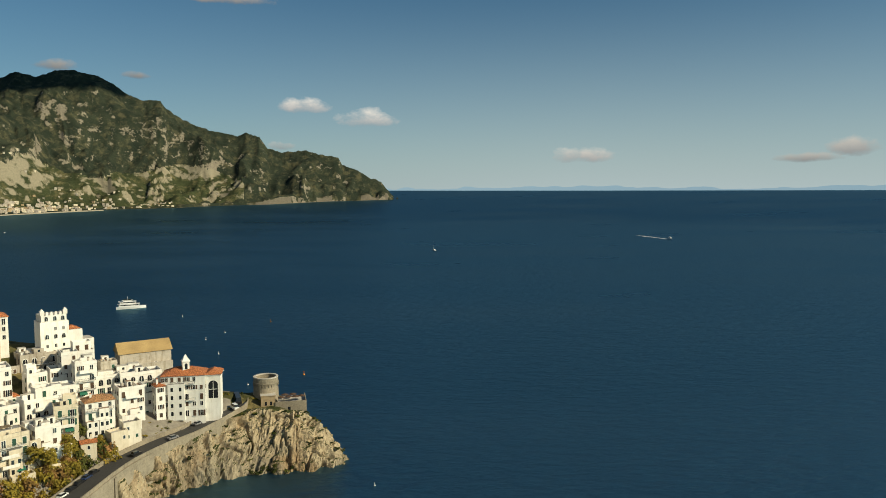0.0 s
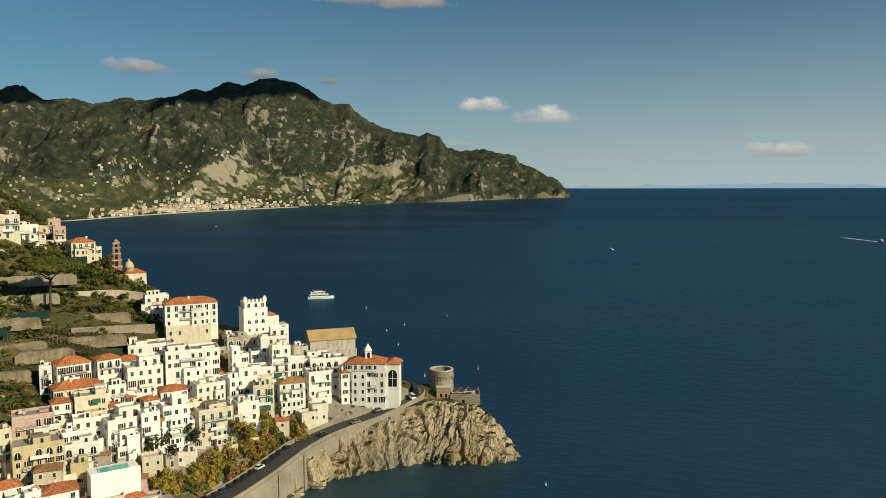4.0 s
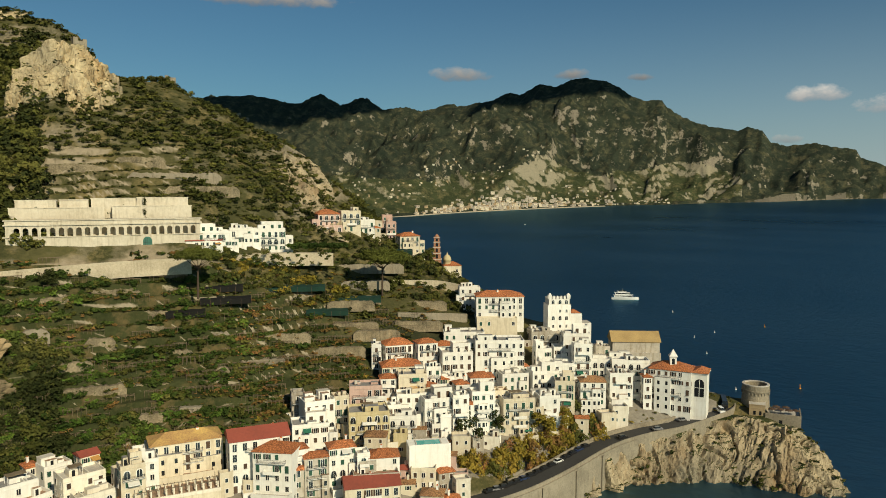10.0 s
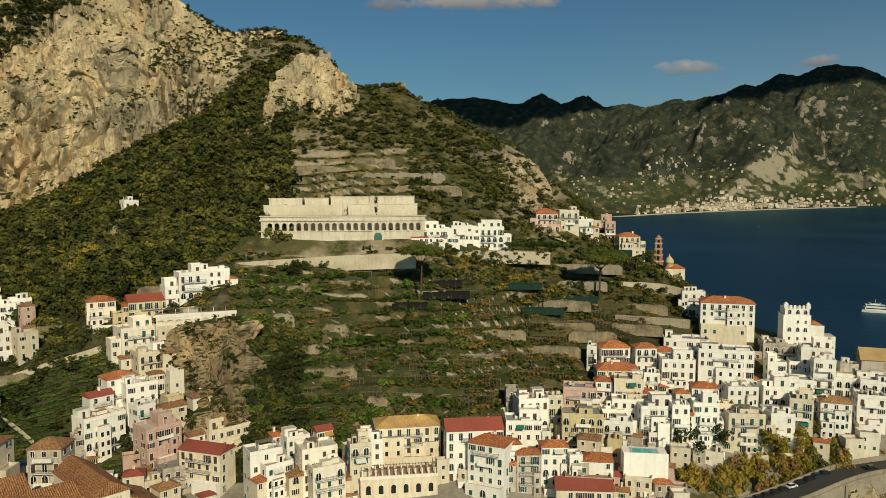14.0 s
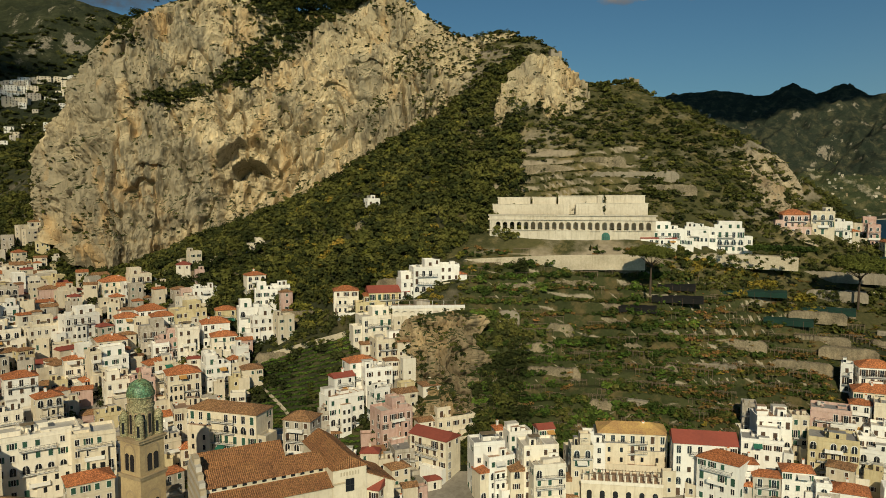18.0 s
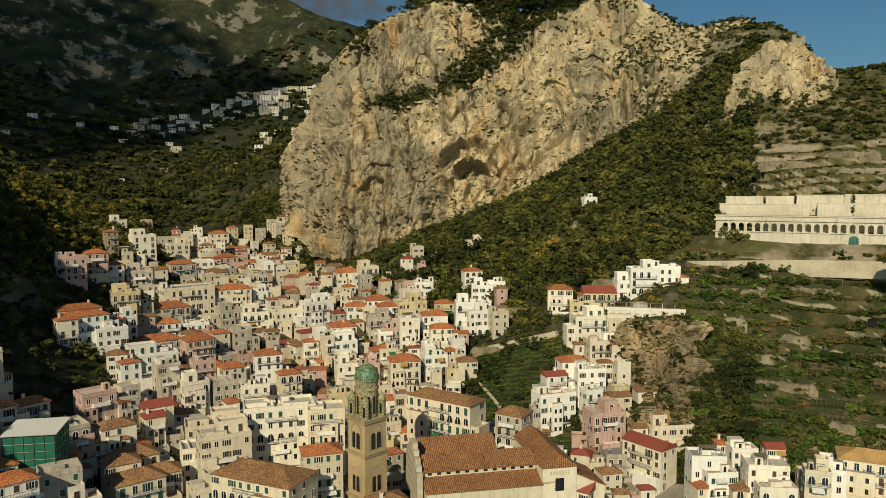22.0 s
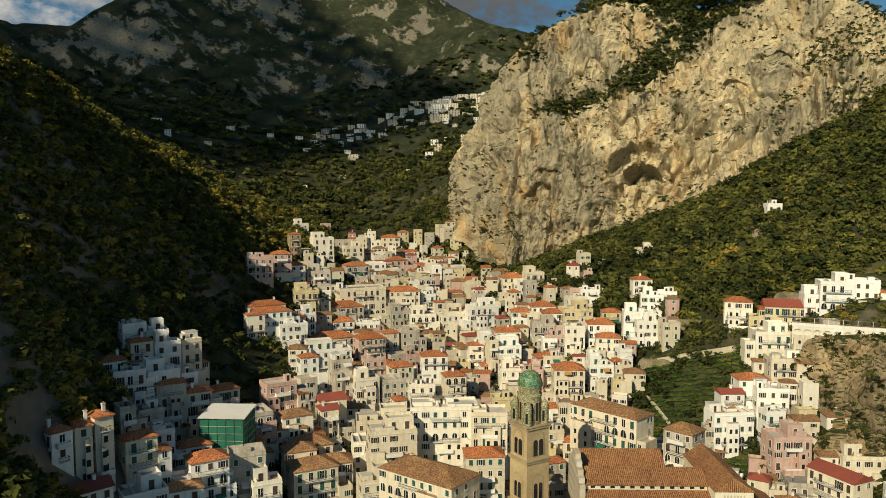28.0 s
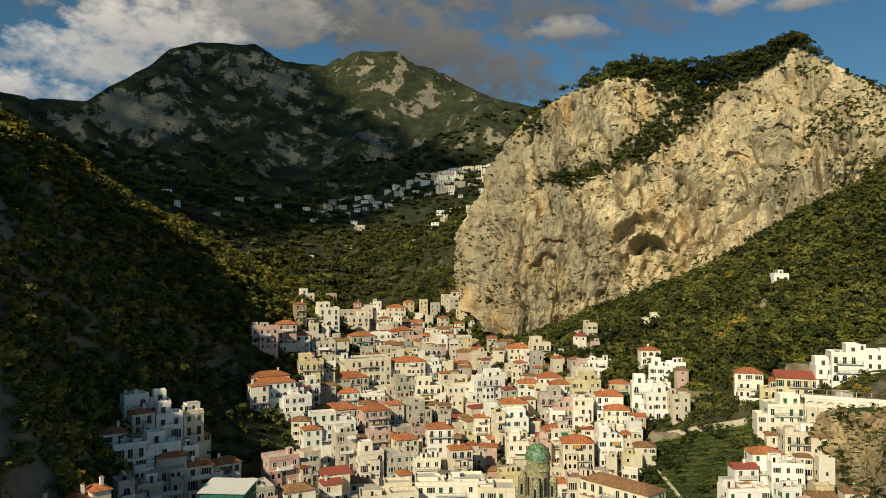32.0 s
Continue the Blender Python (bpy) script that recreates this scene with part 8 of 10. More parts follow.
def vehicle(p, rz, paint, kind="car"):
    """A parked car, van or coach from its body, cabin and wheels."""
    L, W, H, cab = {"car": (4.1, 1.7, 0.85, (-1.5, 1.1, 0.62)), "van": (5.2, 2.0, 1.3, (-2.4, 2.0, 0.95)), "coach": (11.0, 2.5, 1.6, (-5.4, 5.3, 1.5))}[kind]
    ob = thing({"car": "car", "van": "van", "coach": "coach"}[kind], {"car": "small %s car parked along the coast road", "van": "%s van parked on the road by the tower", "coach": "dark %s coach turning on the coast road"}[kind] % paint["word"], kind, p, rz, "parked cars" if kind == "car" else "")
    B = Build()
    B.box(-L / 2, -W / 2, 0.28, L / 2, W / 2, H * 0.8, 0)
    B.box(-L / 2 + 0.1, -W / 2 + 0.06, H * 0.8, L / 2 - 0.12, W / 2 - 0.06, H, 0)
    part("body", B, [paint["mat"]], ob)
    B = Build()
    x0, x1, h = cab
    y = W / 2 - 0.1
    s = min(0.5, h * 0.7)
    v = [(x0, -y, H), (x1, -y, H), (x1, y, H), (x0, y, H), (x0 + s * 0.6, -y + 0.15, H + h), (x1 - s, -y + 0.15, H + h), (x1 - s, y - 0.15, H + h), (x0 + s * 0.6, y - 0.15, H + h)]
    for q in ((0, 1, 5, 4), (1, 2, 6, 5), (2, 3, 7, 6), (3, 0, 4, 7)):
        B.face([v[i] for i in q], 0)
    B.face([v[i] for i in (4, 5, 6, 7)], 1)
    part("cabin", B, [GLASS, paint["mat"]], ob)
    for sx in (-L * 0.31, L * 0.31):
        for sy in (-1, 1):
            B = Build()
            B.lathe([(0.0, -0.1), (0.32, -0.1), (0.32, 0.1), (0.0, 0.1)], 12, 0)
            B.v = [(x, z, y2) for x, y2, z in B.v]
            part("wheel", B, [IRON], ob, loc=(sx, sy * (W / 2 - 0.1), 0.32))
    return ob


PAINTS = [{"word": w, "mat": material(w + " car paint", c, 0.3, vary=0.05, bump=0, spec=0.6)} for w, c in
          (("white", (0.75, 0.75, 0.73)), ("black", (0.02, 0.02, 0.022)), ("grey", (0.22, 0.22, 0.23)), ("silver", (0.5, 0.5, 0.5)), ("blue", (0.03, 0.05, 0.12)))]


def traffic():
    S = sides(ROADLINE)
    rng = random.Random(8)
    for i in list(range(22, 52, 2)):
        p, t, n = S[i]
        q = p - n * 2.6
        vehicle((q.x, q.y, p.z + 0.14), math.atan2(t.y, t.x), rng.choice((PAINTS[1], PAINTS[1], PAINTS[2], PAINTS[1], PAINTS[0], PAINTS[4])))
    for i, off in ((62, 1.4), (74, 1.6), (84, -1.5)):
        p, t, n = S[i]
        q = p + n * off
        vehicle((q.x, q.y, p.z + 0.14), math.atan2(t.y, t.x), PAINTS[1 if i < 70 else 2])
    p, t, n = S[104]
    q = p + n * 0.5
    vehicle((q.x, q.y, p.z + 0.14), math.atan2(t.y, t.x) + 0.1, PAINTS[1], "coach")
    p, t, n = S[96]
    q = p + n * 2.4
    vehicle((q.x, q.y, p.z + 0.3), math.atan2(t.y, t.x) + 0.9, PAINTS[0], "van")


traffic()


# ---- on the water ----
def hull(B, L, W, H, mat=0, n=9):
    """A boat's hull, bow towards +x, from stations with a sheer."""
    sec = []
    for i in range(n):
        s = i / (n - 1)
        half = W / 2 * (1 - max(0, (s - 0.45) / 0.55) ** 2.2) * (0.9 + 0.1 * min(1, s * 4))
        x = -L / 2 + L * s
        sheer = H * (1 + 0.35 * max(0, s - 0.4))
        sec.append([(x, -half, sheer), (x, -half * 0.72, -0.4), (x, half * 0.72, -0.4), (x, half, sheer)])
    for a, b in zip(sec, sec[1:]):
        for k in range(3):
            B.face([a[k], b[k], b[k + 1], a[k + 1]], mat)
        B.face([a[3], b[3], b[0], a[0]], mat)
    B.face(sec[0], mat)


def boats():
    p = pol(23.3, 760, 0.0)
    ob = thing("motor_yacht", "white three-decked excursion boat lying off the town", "boat", p, face_turn(23.3) + radians(4))
    B = Build()
    hull(B, 27, 6.2, 2.3)
    part("hull", B, [PAINTS[0]["mat"]], ob)
    for (x0, x1, z0, z1, w) in ((-11, 7, 2.4, 4.7, 5.2), (-10, 4, 4.9, 7.0, 4.6), (-7, 0.5, 7.2, 8.3, 3.4)):
        B = Build()
        B.box(x0, -w / 2, z0, x1, w / 2, z1, 0)
        B.box(x0 - 1.2, -w / 2 - 0.3, z1, x1 + 0.9, w / 2 + 0.3, z1 + 0.2, 0)
        dk = part("deckhouse", B, [PAINTS[0]["mat"]], ob)
        B = Build()
        B.box(x0 + 0.6, -w / 2 - 0.04, z0 + 0.9, x1 - 0.4, w / 2 + 0.04, z0 + 1.7, 0)
        B.box(x1 - 0.05, -w / 2 + 0.4, z0 + 0.8, x1 + 0.05, w / 2 - 0.4, z0 + 1.7, 0)
        part("window_band", B, [GLASS], dk)
    B = Build()
    B.lathe([(0.12, 8.4), (0.06, 12)], 8, 0)
    part("mast", B, [FRAMEW], ob, loc=(-3, 0, 0))
    # sailing boat
    p = pol(0.75, 1430, 0.0)
    ob = thing("sailing_boat", "small white sailing boat with its mast bare", "boat", p, 0.6)
    B = Build()
    hull(B, 12, 3.6, 1.3)
    part("hull", B, [PAINTS[0]["mat"]], ob)
    B = Build()
    B.box(-3, -1.1, 1.3, 2.2, 1.1, 2.2, 0)
    part("coach_roof", B, [PAINTS[0]["mat"]], ob)
    B = Build()
    B.lathe([(0.16, 1), (0.1, 17)], 8, 0)
    B.box(-4.5, -0.12, 2.9, 0, 0.12, 3.2, 0)
    part("mast", B, [PAINTS[0]["mat"]], ob, loc=(0.8, 0, 0))
    # fast boat and its wake
    p = pol(-17.3, 1862, 0.0)
    b0 = math.atan2((pol(-10, 2450) - pol(-17.3, 1862)).y, (pol(-10, 2450) - pol(-17.3, 1862)).x)
    ob = thing("motor_boat", "white motor boat speeding over the bay", "boat", p, b0 + math.pi)
    B = Build()
    hull(B, 22, 5.5, 2.2)
    part("hull", B, [PAINTS[0]["mat"]], ob)
    B = Build()
    B.box(-7, -2.1, 2.2, 4, 2.1, 4.6, 0)
    B.box(-5, -1.8, 4.6, 1.5, 1.8, 6.2, 0)
    part("deckhouse", B, [PAINTS[0]["mat"]], ob)
    B = Build()
    B.box(-6, -2.15, 3.0, 4.06, 2.15, 3.9, 0)
    part("window_band", B, [GLASS], ob)
    rng = random.Random(2)
    B = Build()
    for k in range(64):
        s = k * 7.5
        for e in range(3):
            if rng.random() < 1.0 - s / 520:
                y = (2.5 + s * 0.022) * rng.uniform(-1.0, 1.0)
                wd = rng.uniform(1.6, 3.6) * (1 - s / 700)
                lift = 0.12 + 0.02 * e
                B.face([(-9 - s, y - wd, lift), (-9 - s - 9, y - wd * 0.7 - 0.4, lift), (-9 - s - 12, y, lift), (-9 - s - 9, y + wd * 0.7, lift), (-9 - s, y + wd, lift)], 0)
    w = thing("wake", "white foam wake trailing behind the motor boat", "wake", p, b0 + math.pi, kind="stuff", data=B.mesh("wake", [FOAM]))
    p = pol(31.0, 2350, 0.4)
    ob = thing("motor_boat", "small white motor boat far out in the bay", "boat", p, 0.3)
    B = Build()
    hull(B, 14, 4, 2)
    B.box(-4, -1.4, 2, 3, 1.4, 4, 0)
    part("hull", B, [PAINTS[0]["mat"]], ob)
    for az, d, s, col in ((10.95, 447, 0.6, 0), (13.4, 640, 0.6, 0), (17.0, 470, 0.5, 1), (17.3, 520, 0.5, 1), (16.8, 600, 0.5, 1), (18.2, 575, 0.5, 1), (15.2, 430, 0.5, 1), (5.5, 270, 0.4, 1), (19.8, 690, 0.6, 1)):
        p = pol(az, d, 0.0)
        ob = thing("buoy", "orange marker buoy with a topmark" if col == 0 else "small white mooring buoy", "buoy", p, 0, "buoys")
        B = Build()
        B.lathe([(0.0, -0.5 * s), (0.9 * s, -0.3 * s), (1.0 * s, 0.4 * s), (0.8 * s, 0.8 * s), (0.3 * s, 1.2 * s), (0.25 * s, 3.2 * s), (0.0, 3.3 * s)], 14, 0)
        part("float", B, [ORANGE if col == 0 else FRAMEW], ob)
        if col == 0:
            B = Build()
            B.lathe([(0.0, 3.2 * s), (0.4 * s, 3.4 * s), (0.4 * s, 4.0 * s), (0.0, 4.2 * s)], 10, 0)
            part("topmark", B, [ORANGE], ob)


FOAM = material("sea foam", (0.75, 0.77, 0.78), 0.8, vary=0.2, bump=0.2)
ORANGE = material("orange buoy paint", (0.75, 0.28, 0.03), 0.5, vary=0.1, bump=0)
boats()


# ---- pool terrace ----
def pool():
    az, d = 38.6, 242
    p = pol(az, d)
    z = EYE - d * math.tan(radians(19.35))
    ob = thing("swimming_pool", "small turquoise pool on a white hotel terrace", "pool", (p.x, p.y, z), face_turn(az) + 0.15)
    B = Build()
    B.box(-7, -4.5, -8, 7, 4, -0.1, 0)
    B.box(-7, -4.5, -0.1, 7, -4.2, 0.8, 0)
    part("terrace", B, [WHITE], ob)
    B = Build()
    for x0, y0, x1, y1 in ((-4.4, -2.9, 4.4, -2.5), (-4.4, 2.1, 4.4, 2.5), (-4.4, -2.5, -4.0, 2.1), (4.0, -2.5, 4.4, 2.1)):
        B.box(x0, y0, -0.1, x1, y1, 0.12, 0)
    part("coping", B, [DECK], ob)
    B = Build()
    B.box(-4, -2.5, -0.09, 4, 2.1, 0.03, 0)
    part("water", B, [POOL], ob, "turquoise pool water")


POOL = material("pool water", (0.08, 0.48, 0.46), 0.1, vary=0.15, bump=0.1, spec=0.5)
pool()

# ---- trees and scrub ----
def leaf_material(name, light, dark):
    """Leaves that differ a little one by one and plainly from tree to tree."""
    m = material(name, light, 0.9, second=dark, size=2.5, bump=0, spec=0.06)
    N, L = m.node_tree.nodes, m.node_tree.links
    b = N["Principled BSDF"]
    col = b.inputs["Base Color"].links[0].from_socket
    g = N.new("ShaderNodeNewGeometry")
    one = N.new("ShaderNodeMapRange")
    one.inputs[3].default_value, one.inputs[4].default_value = 0.82, 1.2
    L.new(g.outputs["Random Per Island"], one.inputs[0])
    whole = N.new("ShaderNodeAttribute")
    whole.attribute_name = "tone"
    tree_value = N.new("ShaderNodeMapRange")
    tree_value.inputs[3].default_value, tree_value.inputs[4].default_value = 0.42, 1.22
    L.new(whole.outputs["Fac"], tree_value.inputs[0])
    tree_hue = N.new("ShaderNodeMapRange")
    tree_hue.inputs[3].default_value, tree_hue.inputs[4].default_value = 0.515, 0.475
    L.new(whole.outputs["Fac"], tree_hue.inputs[0])
    times = N.new("ShaderNodeMath")
    times.operation = "MULTIPLY"
    L.new(one.outputs[0], times.inputs[0])
    L.new(tree_value.outputs[0], times.inputs[1])
    hsv = N.new("ShaderNodeHueSaturation")
    L.new(times.outputs[0], hsv.inputs["Value"])
    L.new(tree_hue.outputs[0], hsv.inputs["Hue"])
    L.new(col, hsv.inputs["Color"])
    L.new(hsv.outputs[0], b.inputs["Base Color"])
    return m


LEAVES = leaf_material("dark evergreen leaves", (0.070, 0.080, 0.025), (0.027, 0.037, 0.012))
OLIVE = leaf_material("olive and oak leaves", (0.145, 0.147, 0.036), (0.062, 0.072, 0.019))
AUTUMN = leaf_material("yellowing leaves", (0.36, 0.28, 0.045), (0.17, 0.145, 0.025))
VINE = leaf_material("lemon grove leaves", (0.082, 0.120, 0.026), (0.032, 0.058, 0.014))
PINE = leaf_material("pine needles", (0.150, 0.165, 0.036), (0.065, 0.08, 0.018))
FRESH = leaf_material("fresh green rows", (0.13, 0.21, 0.035), (0.06, 0.11, 0.02))
GOLDEN = leaf_material("yellow-green oaks", (0.24, 0.23, 0.040), (0.11, 0.12, 0.024))
RUST = leaf_material("rusty scrub", (0.32, 0.19, 0.06), (0.19, 0.125, 0.042))


def crown(seed, leaves, lumps=6, flat=0.8, leaf=0.16):
    """A loose crown about the origin, of radius about 1, made of leaf sprays on several lumps."""
    r = np.random.RandomState(seed)
    c = r.normal(size=(lumps, 3)) * np.array([0.42, 0.42, 0.26])
    rad = r.uniform(0.38, 0.62, lumps)
    k = r.randint(0, lumps, leaves)
    n = r.normal(size=(leaves, 3))
    n /= np.linalg.norm(n, axis=1, keepdims=True)
    n[:, 2] = np.where(n[:, 2] < -0.35, -n[:, 2], n[:, 2])
    p = c[k] + n * (rad[k] * r.uniform(0.7, 1.08, leaves))[:, None]
    t = np.cross(n, r.normal(size=(leaves, 3)))
    t /= np.linalg.norm(t, axis=1, keepdims=True)
    n2 = n + r.normal(size=(leaves, 3)) * 0.55
    n2 /= np.linalg.norm(n2, axis=1, keepdims=True)
    b = np.cross(n2, t)
    s = leaf * r.uniform(0.7, 1.5, leaves)[:, None]
    V = np.stack([p - t * s - b * s * 0.6, p + t * s - b * s * 0.5, p + b * s * 1.1 + t * s * 0.2], 1).reshape(-1, 3)
    V[:, 2] *= flat
    # leaves of one lump catch the light together
    q = n * 0.8 + p * 0.45 + r.normal(size=(leaves, 3)) * 0.16
    q[:, 2] = q[:, 2] / flat + 0.12
    q /= np.linalg.norm(q, axis=1, keepdims=True)
    SWELL[V.tobytes()] = np.repeat(q, 3, 0)
    return V


def foliage_mesh(name, V, normals, tone, mats, idx=None):
    """Loose leaves with the normals of their clumps and one tone a tree."""
    me = tri_mesh(name, V, np.arange(len(V)).reshape(-1, 3), mats, idx)
    a = me.attributes.new("custom_normal", "FLOAT_VECTOR", "POINT")
    a.data.foreach_set("vector", np.ascontiguousarray(normals, dtype=np.float32).ravel())
    a = me.attributes.new("tone", "FLOAT", "POINT")
    a.data.foreach_set("value", np.ascontiguousarray(tone, dtype=np.float32))
    me.update()
    return me


def swell(c):
    return SWELL[c.tobytes()]


SWELL = {}
CROWNS = {"near": [crown(s, 230, 7, leaf=0.13) for s in range(5)], "mid": [crown(20 + s, 120, 6, leaf=0.185) for s in range(5)],
          "far": [crown(40 + s, 30, 4, leaf=0.34) for s in range(4)], "small": [crown(60 + s, 60, 4, flat=0.7, leaf=0.24) for s in range(4)]}


def stand(name, label, spots, kind, mats, seed=1, category="trees"):
    """One piece of wood or scrub: crowns set at (x, y, z, radius, height factor, material)."""
    r = np.random.RandomState(seed)
    V, W, tone, idx = [], [], [], []
    for x, y, z, rad, tall, m in spots:
        c = CROWNS[kind][r.randint(len(CROWNS[kind]))]
        a = r.uniform(0, 6.28)
        ca, sa = math.cos(a), math.sin(a)
        q = np.stack([c[:, 0] * ca - c[:, 1] * sa, c[:, 0] * sa + c[:, 1] * ca, c[:, 2] * tall], 1) * rad
        V.append(q + np.array([x, y, z + rad * tall * 0.55]))
        n = swell(c)
        W.append(np.stack([n[:, 0] * ca - n[:, 1] * sa, n[:, 0] * sa + n[:, 1] * ca, n[:, 2]], 1))
        drift = 0.5 + 0.5 * math.sin(x * 0.071 + 2.1 * math.sin(y * 0.043)) * math.sin(y * 0.058 + 1.7 * math.sin(x * 0.037))
        tone.append(np.full(len(c), 0.5 * r.uniform() + 0.5 * drift))
        idx.append(np.full(len(c) // 3, m, np.int32))
    if not V:
        return None
    return tagged(new(name, foliage_mesh(name, np.concatenate(V), np.concatenate(W), np.concatenate(tone), mats, np.concatenate(idx))), label, category, kind="stuff")


def scatter(az0, az1, d0, d1, spacing, seed, ok=None, size=(2.2, 4.2), tall=(0.8, 1.25), mats=(0, 0, 1), clear=1.5):
    """Spots for trees in a piece of the land, away from what is built."""
    r = np.random.RandomState(seed)
    area = radians(az1 - az0) * (d1 * d1 - d0 * d0) / 2
    n = int(area / spacing ** 2)
    az = r.uniform(az0, az1, n)
    d = np.sqrt(r.uniform(d0 * d0, d1 * d1, n))
    b = np.radians(EAST - az)
    x, y = d * np.sin(b), d * np.cos(b)
    keep = np.ones(n, bool)
    if ok is not None:
        keep &= ok(az, d, x, y)
    if PLOTS:
        P = np.array(PLOTS)
        for s in range(0, n, 4000):
            e = slice(s, s + 4000)
            D2 = (x[e, None] - P[None, :, 0]) ** 2 + (y[e, None] - P[None, :, 1]) ** 2
            keep[e] &= (D2 > (P[None, :, 2] + clear) ** 2).all(1)
    az, d, x, y = az[keep], d[keep], x[keep], y[keep]
    z = heights(x, y)
    keep = z > 2
    az, d, x, y, z = az[keep], d[keep], x[keep], y[keep], z[keep]
    m = r.choice(mats, len(x))
    return [(x[i], y[i], z[i] - 0.3, r.uniform(*size), r.uniform(*tall), int(m[i])) for i in range(len(x))]


def patchy(scale, low, seed):
    def ok(az, d, x, y):
        return fbm(np.stack([x, y, 0 * x], 1) / scale, 3, seed) > low
    return ok


def below_cliff(az, d, x, y):
    foot = np.interp(az, [66, 70, 73, 75.5, 77.3, 80, 84.2, 88, 91.5, 94.5, 97, 99.3, 101, 104], [468, 464, 460, 458, 452, 452, 455, 459, 467, 472, 477, 495, 560, 640])
    town = np.interp(az, [68, 70, 74, 80, 84, 90, 94, 98, 101, 104], [330, 330, 320, 318, 330, 352, 385, 440, 500, 560])
    return (d < foot) & (d > town)


MIX = [LEAVES, OLIVE, AUTUMN, RUST]


infill()


def shelf(az, d, x, y):
    """True on the flat of a terrace, off its wall."""
    z = lie(az, d)
    p = np.stack([x, y, 0 * x], 1)
    f = np.modf((z + fbm(p / 42, 3, 14) * 5.5) / 4.6)[0]
    return ((f > 0.02) & (f < 0.6)) | (fbm(p / 20, 2, 16) > 0.18)


def woods():
    stand("wood", "dense evergreen wood under the limestone cliff", scatter(66, 104, 300, 640, 3.4, 1, below_cliff, (2.3, 5.0), mats=(0, 0, 0, 1, 1, 1, 1)), "mid", MIX, 1)
    stand("wood", "yellow-green oaks and chestnuts on the sunny slope above the houses", scatter(70.5, 86, 312, 432, 4.4, 71, patchy(20, -0.05, 71), (1.8, 3.6), mats=(0, 0, 0, 1, 2)), "mid", [GOLDEN, OLIVE, AUTUMN], 71)
    ridge = patchy(22, -0.42, 7)
    stand("scrub", "evergreen scrub and oaks on the ridge over the cemetery", scatter(46, 70, 342, 486, 3.0, 2, lambda a, d, x, y: ridge(a, d, x, y) & ((terraced(a, d) < 0.5) | (d > 395)) & (d < np.interp(a, [46, 50, 66, 70], [432, 450, 484, 490])), (1.2, 3.0), mats=(0, 0, 1, 1, 1)), "small", MIX, 2)
    stand("hedges", "bushes and pergola vines along the upper terraces", scatter(46, 71, 334, 410, 3.4, 12, lambda a, d, x, y: terraced(a, d) > 0.3, (0.8, 1.7), (0.7, 1.0), (0, 1, 1)), "small", MIX, 12)
    stand("wood", "dark wooded slope in the shade above the valley", scatter(111, 139, 112, 600, 4.2, 3, lambda a, d, x, y: (d > np.interp(a, [111, 114, 119, 122, 125, 128, 132, 140], [440, 380, 320, 275, 225, 165, 120, 110])), (2.4, 4.4), mats=(1, 1, 1, 2)), "mid", MIX, 3)
    stand("wood", "dark oaks on the steep flank above the shaded houses", scatter(122, 139, 112, 340, 3.3, 23, lambda a, d, x, y: d > np.interp(a, [122, 125, 128, 132, 140], [275, 225, 165, 120, 110]), (1.8, 3.6), mats=(1, 1, 2)), "small", MIX, 23)
    stand("thicket", "dark bushes and trees between the houses on the shaded slope", scatter(108.5, 124, 190, 445, 4.2, 13, lambda a, d, x, y: ((a > 112) | (d > 300)) & (d < 460), (1.4, 3.2), mats=(0, 1), clear=-0.8), "mid", MIX, 13)
    stand("wood", "trees and gardens round the upper valley houses", scatter(100, 116, 420, 900, 8.0, 4, None, (2.2, 4.0), mats=(0, 1, 1)), "mid", MIX, 4)
    terr = patchy(16, -0.12, 9)
    stand("grove", "lemon groves and vines on the stone terraces", scatter(36, 70.5, 240, 327, 1.9, 5, lambda a, d, x, y: (shelf(a, d, x, y) | (a < 54)) & terr(a, d, x, y) & ((a > 50) | (d > 262)) & ((a > 40) | (d > 318)), (1.0, 2.2), (0.7, 1.1), (0, 0, 1, 1, 2)), "small", [VINE, OLIVE, RUST], 5, "groves")
    stand("grove", "dense trellised lemon grove beside the bluff", scatter(52.5, 69.8, 243, 322, 1.9, 15, patchy(9, -0.14, 19), (1.3, 2.6), (0.8, 1.2), (0, 0, 2, 1)), "mid", [VINE, OLIVE, FRESH], 15, "groves")
    rows = []
    rr = np.random.RandomState(6)
    for d in np.arange(248, 297, 2.3):
        for az in np.arange(78.9, 86.2, 0.2):
            q = pol(az + rr.uniform(-0.05, 0.05), d + rr.uniform(-0.2, 0.2))
            if all((q.x - x) ** 2 + (q.y - y) ** 2 > (r - 0.5) ** 2 for x, y, r in PLOTS):
                rows.append((q.x, q.y, ground_at(q.x, q.y), rr.uniform(0.7, 1.1), rr.uniform(0.8, 1.1), 0))
    stand("grove", "green rows of vegetables and vines below the terrace houses", rows, "small", [FRESH], 6, "groves")
    stand("garden_trees", "scattered garden trees among the town houses", scatter(74, 114, 190, 520, 5.2, 7, None, (1.2, 3.0), mats=(0, 0, 1), clear=-1.3), "mid", MIX, 7)
    stand("thicket", "yellowing trees and shrubs above the coast road", scatter(24.5, 36, 246, 292, 2.2, 8, lambda a, d, x, y: (d > np.interp(a, [24, 28, 31, 35], [281, 262, 250, 242])) & (d < np.interp(a, [24, 26, 28.5, 31, 35], [286, 288, 284, 268, 250])), (1.8, 3.2), (1.1, 1.8), (2, 2, 2, 1, 3), -3.5), "near", MIX, 8)
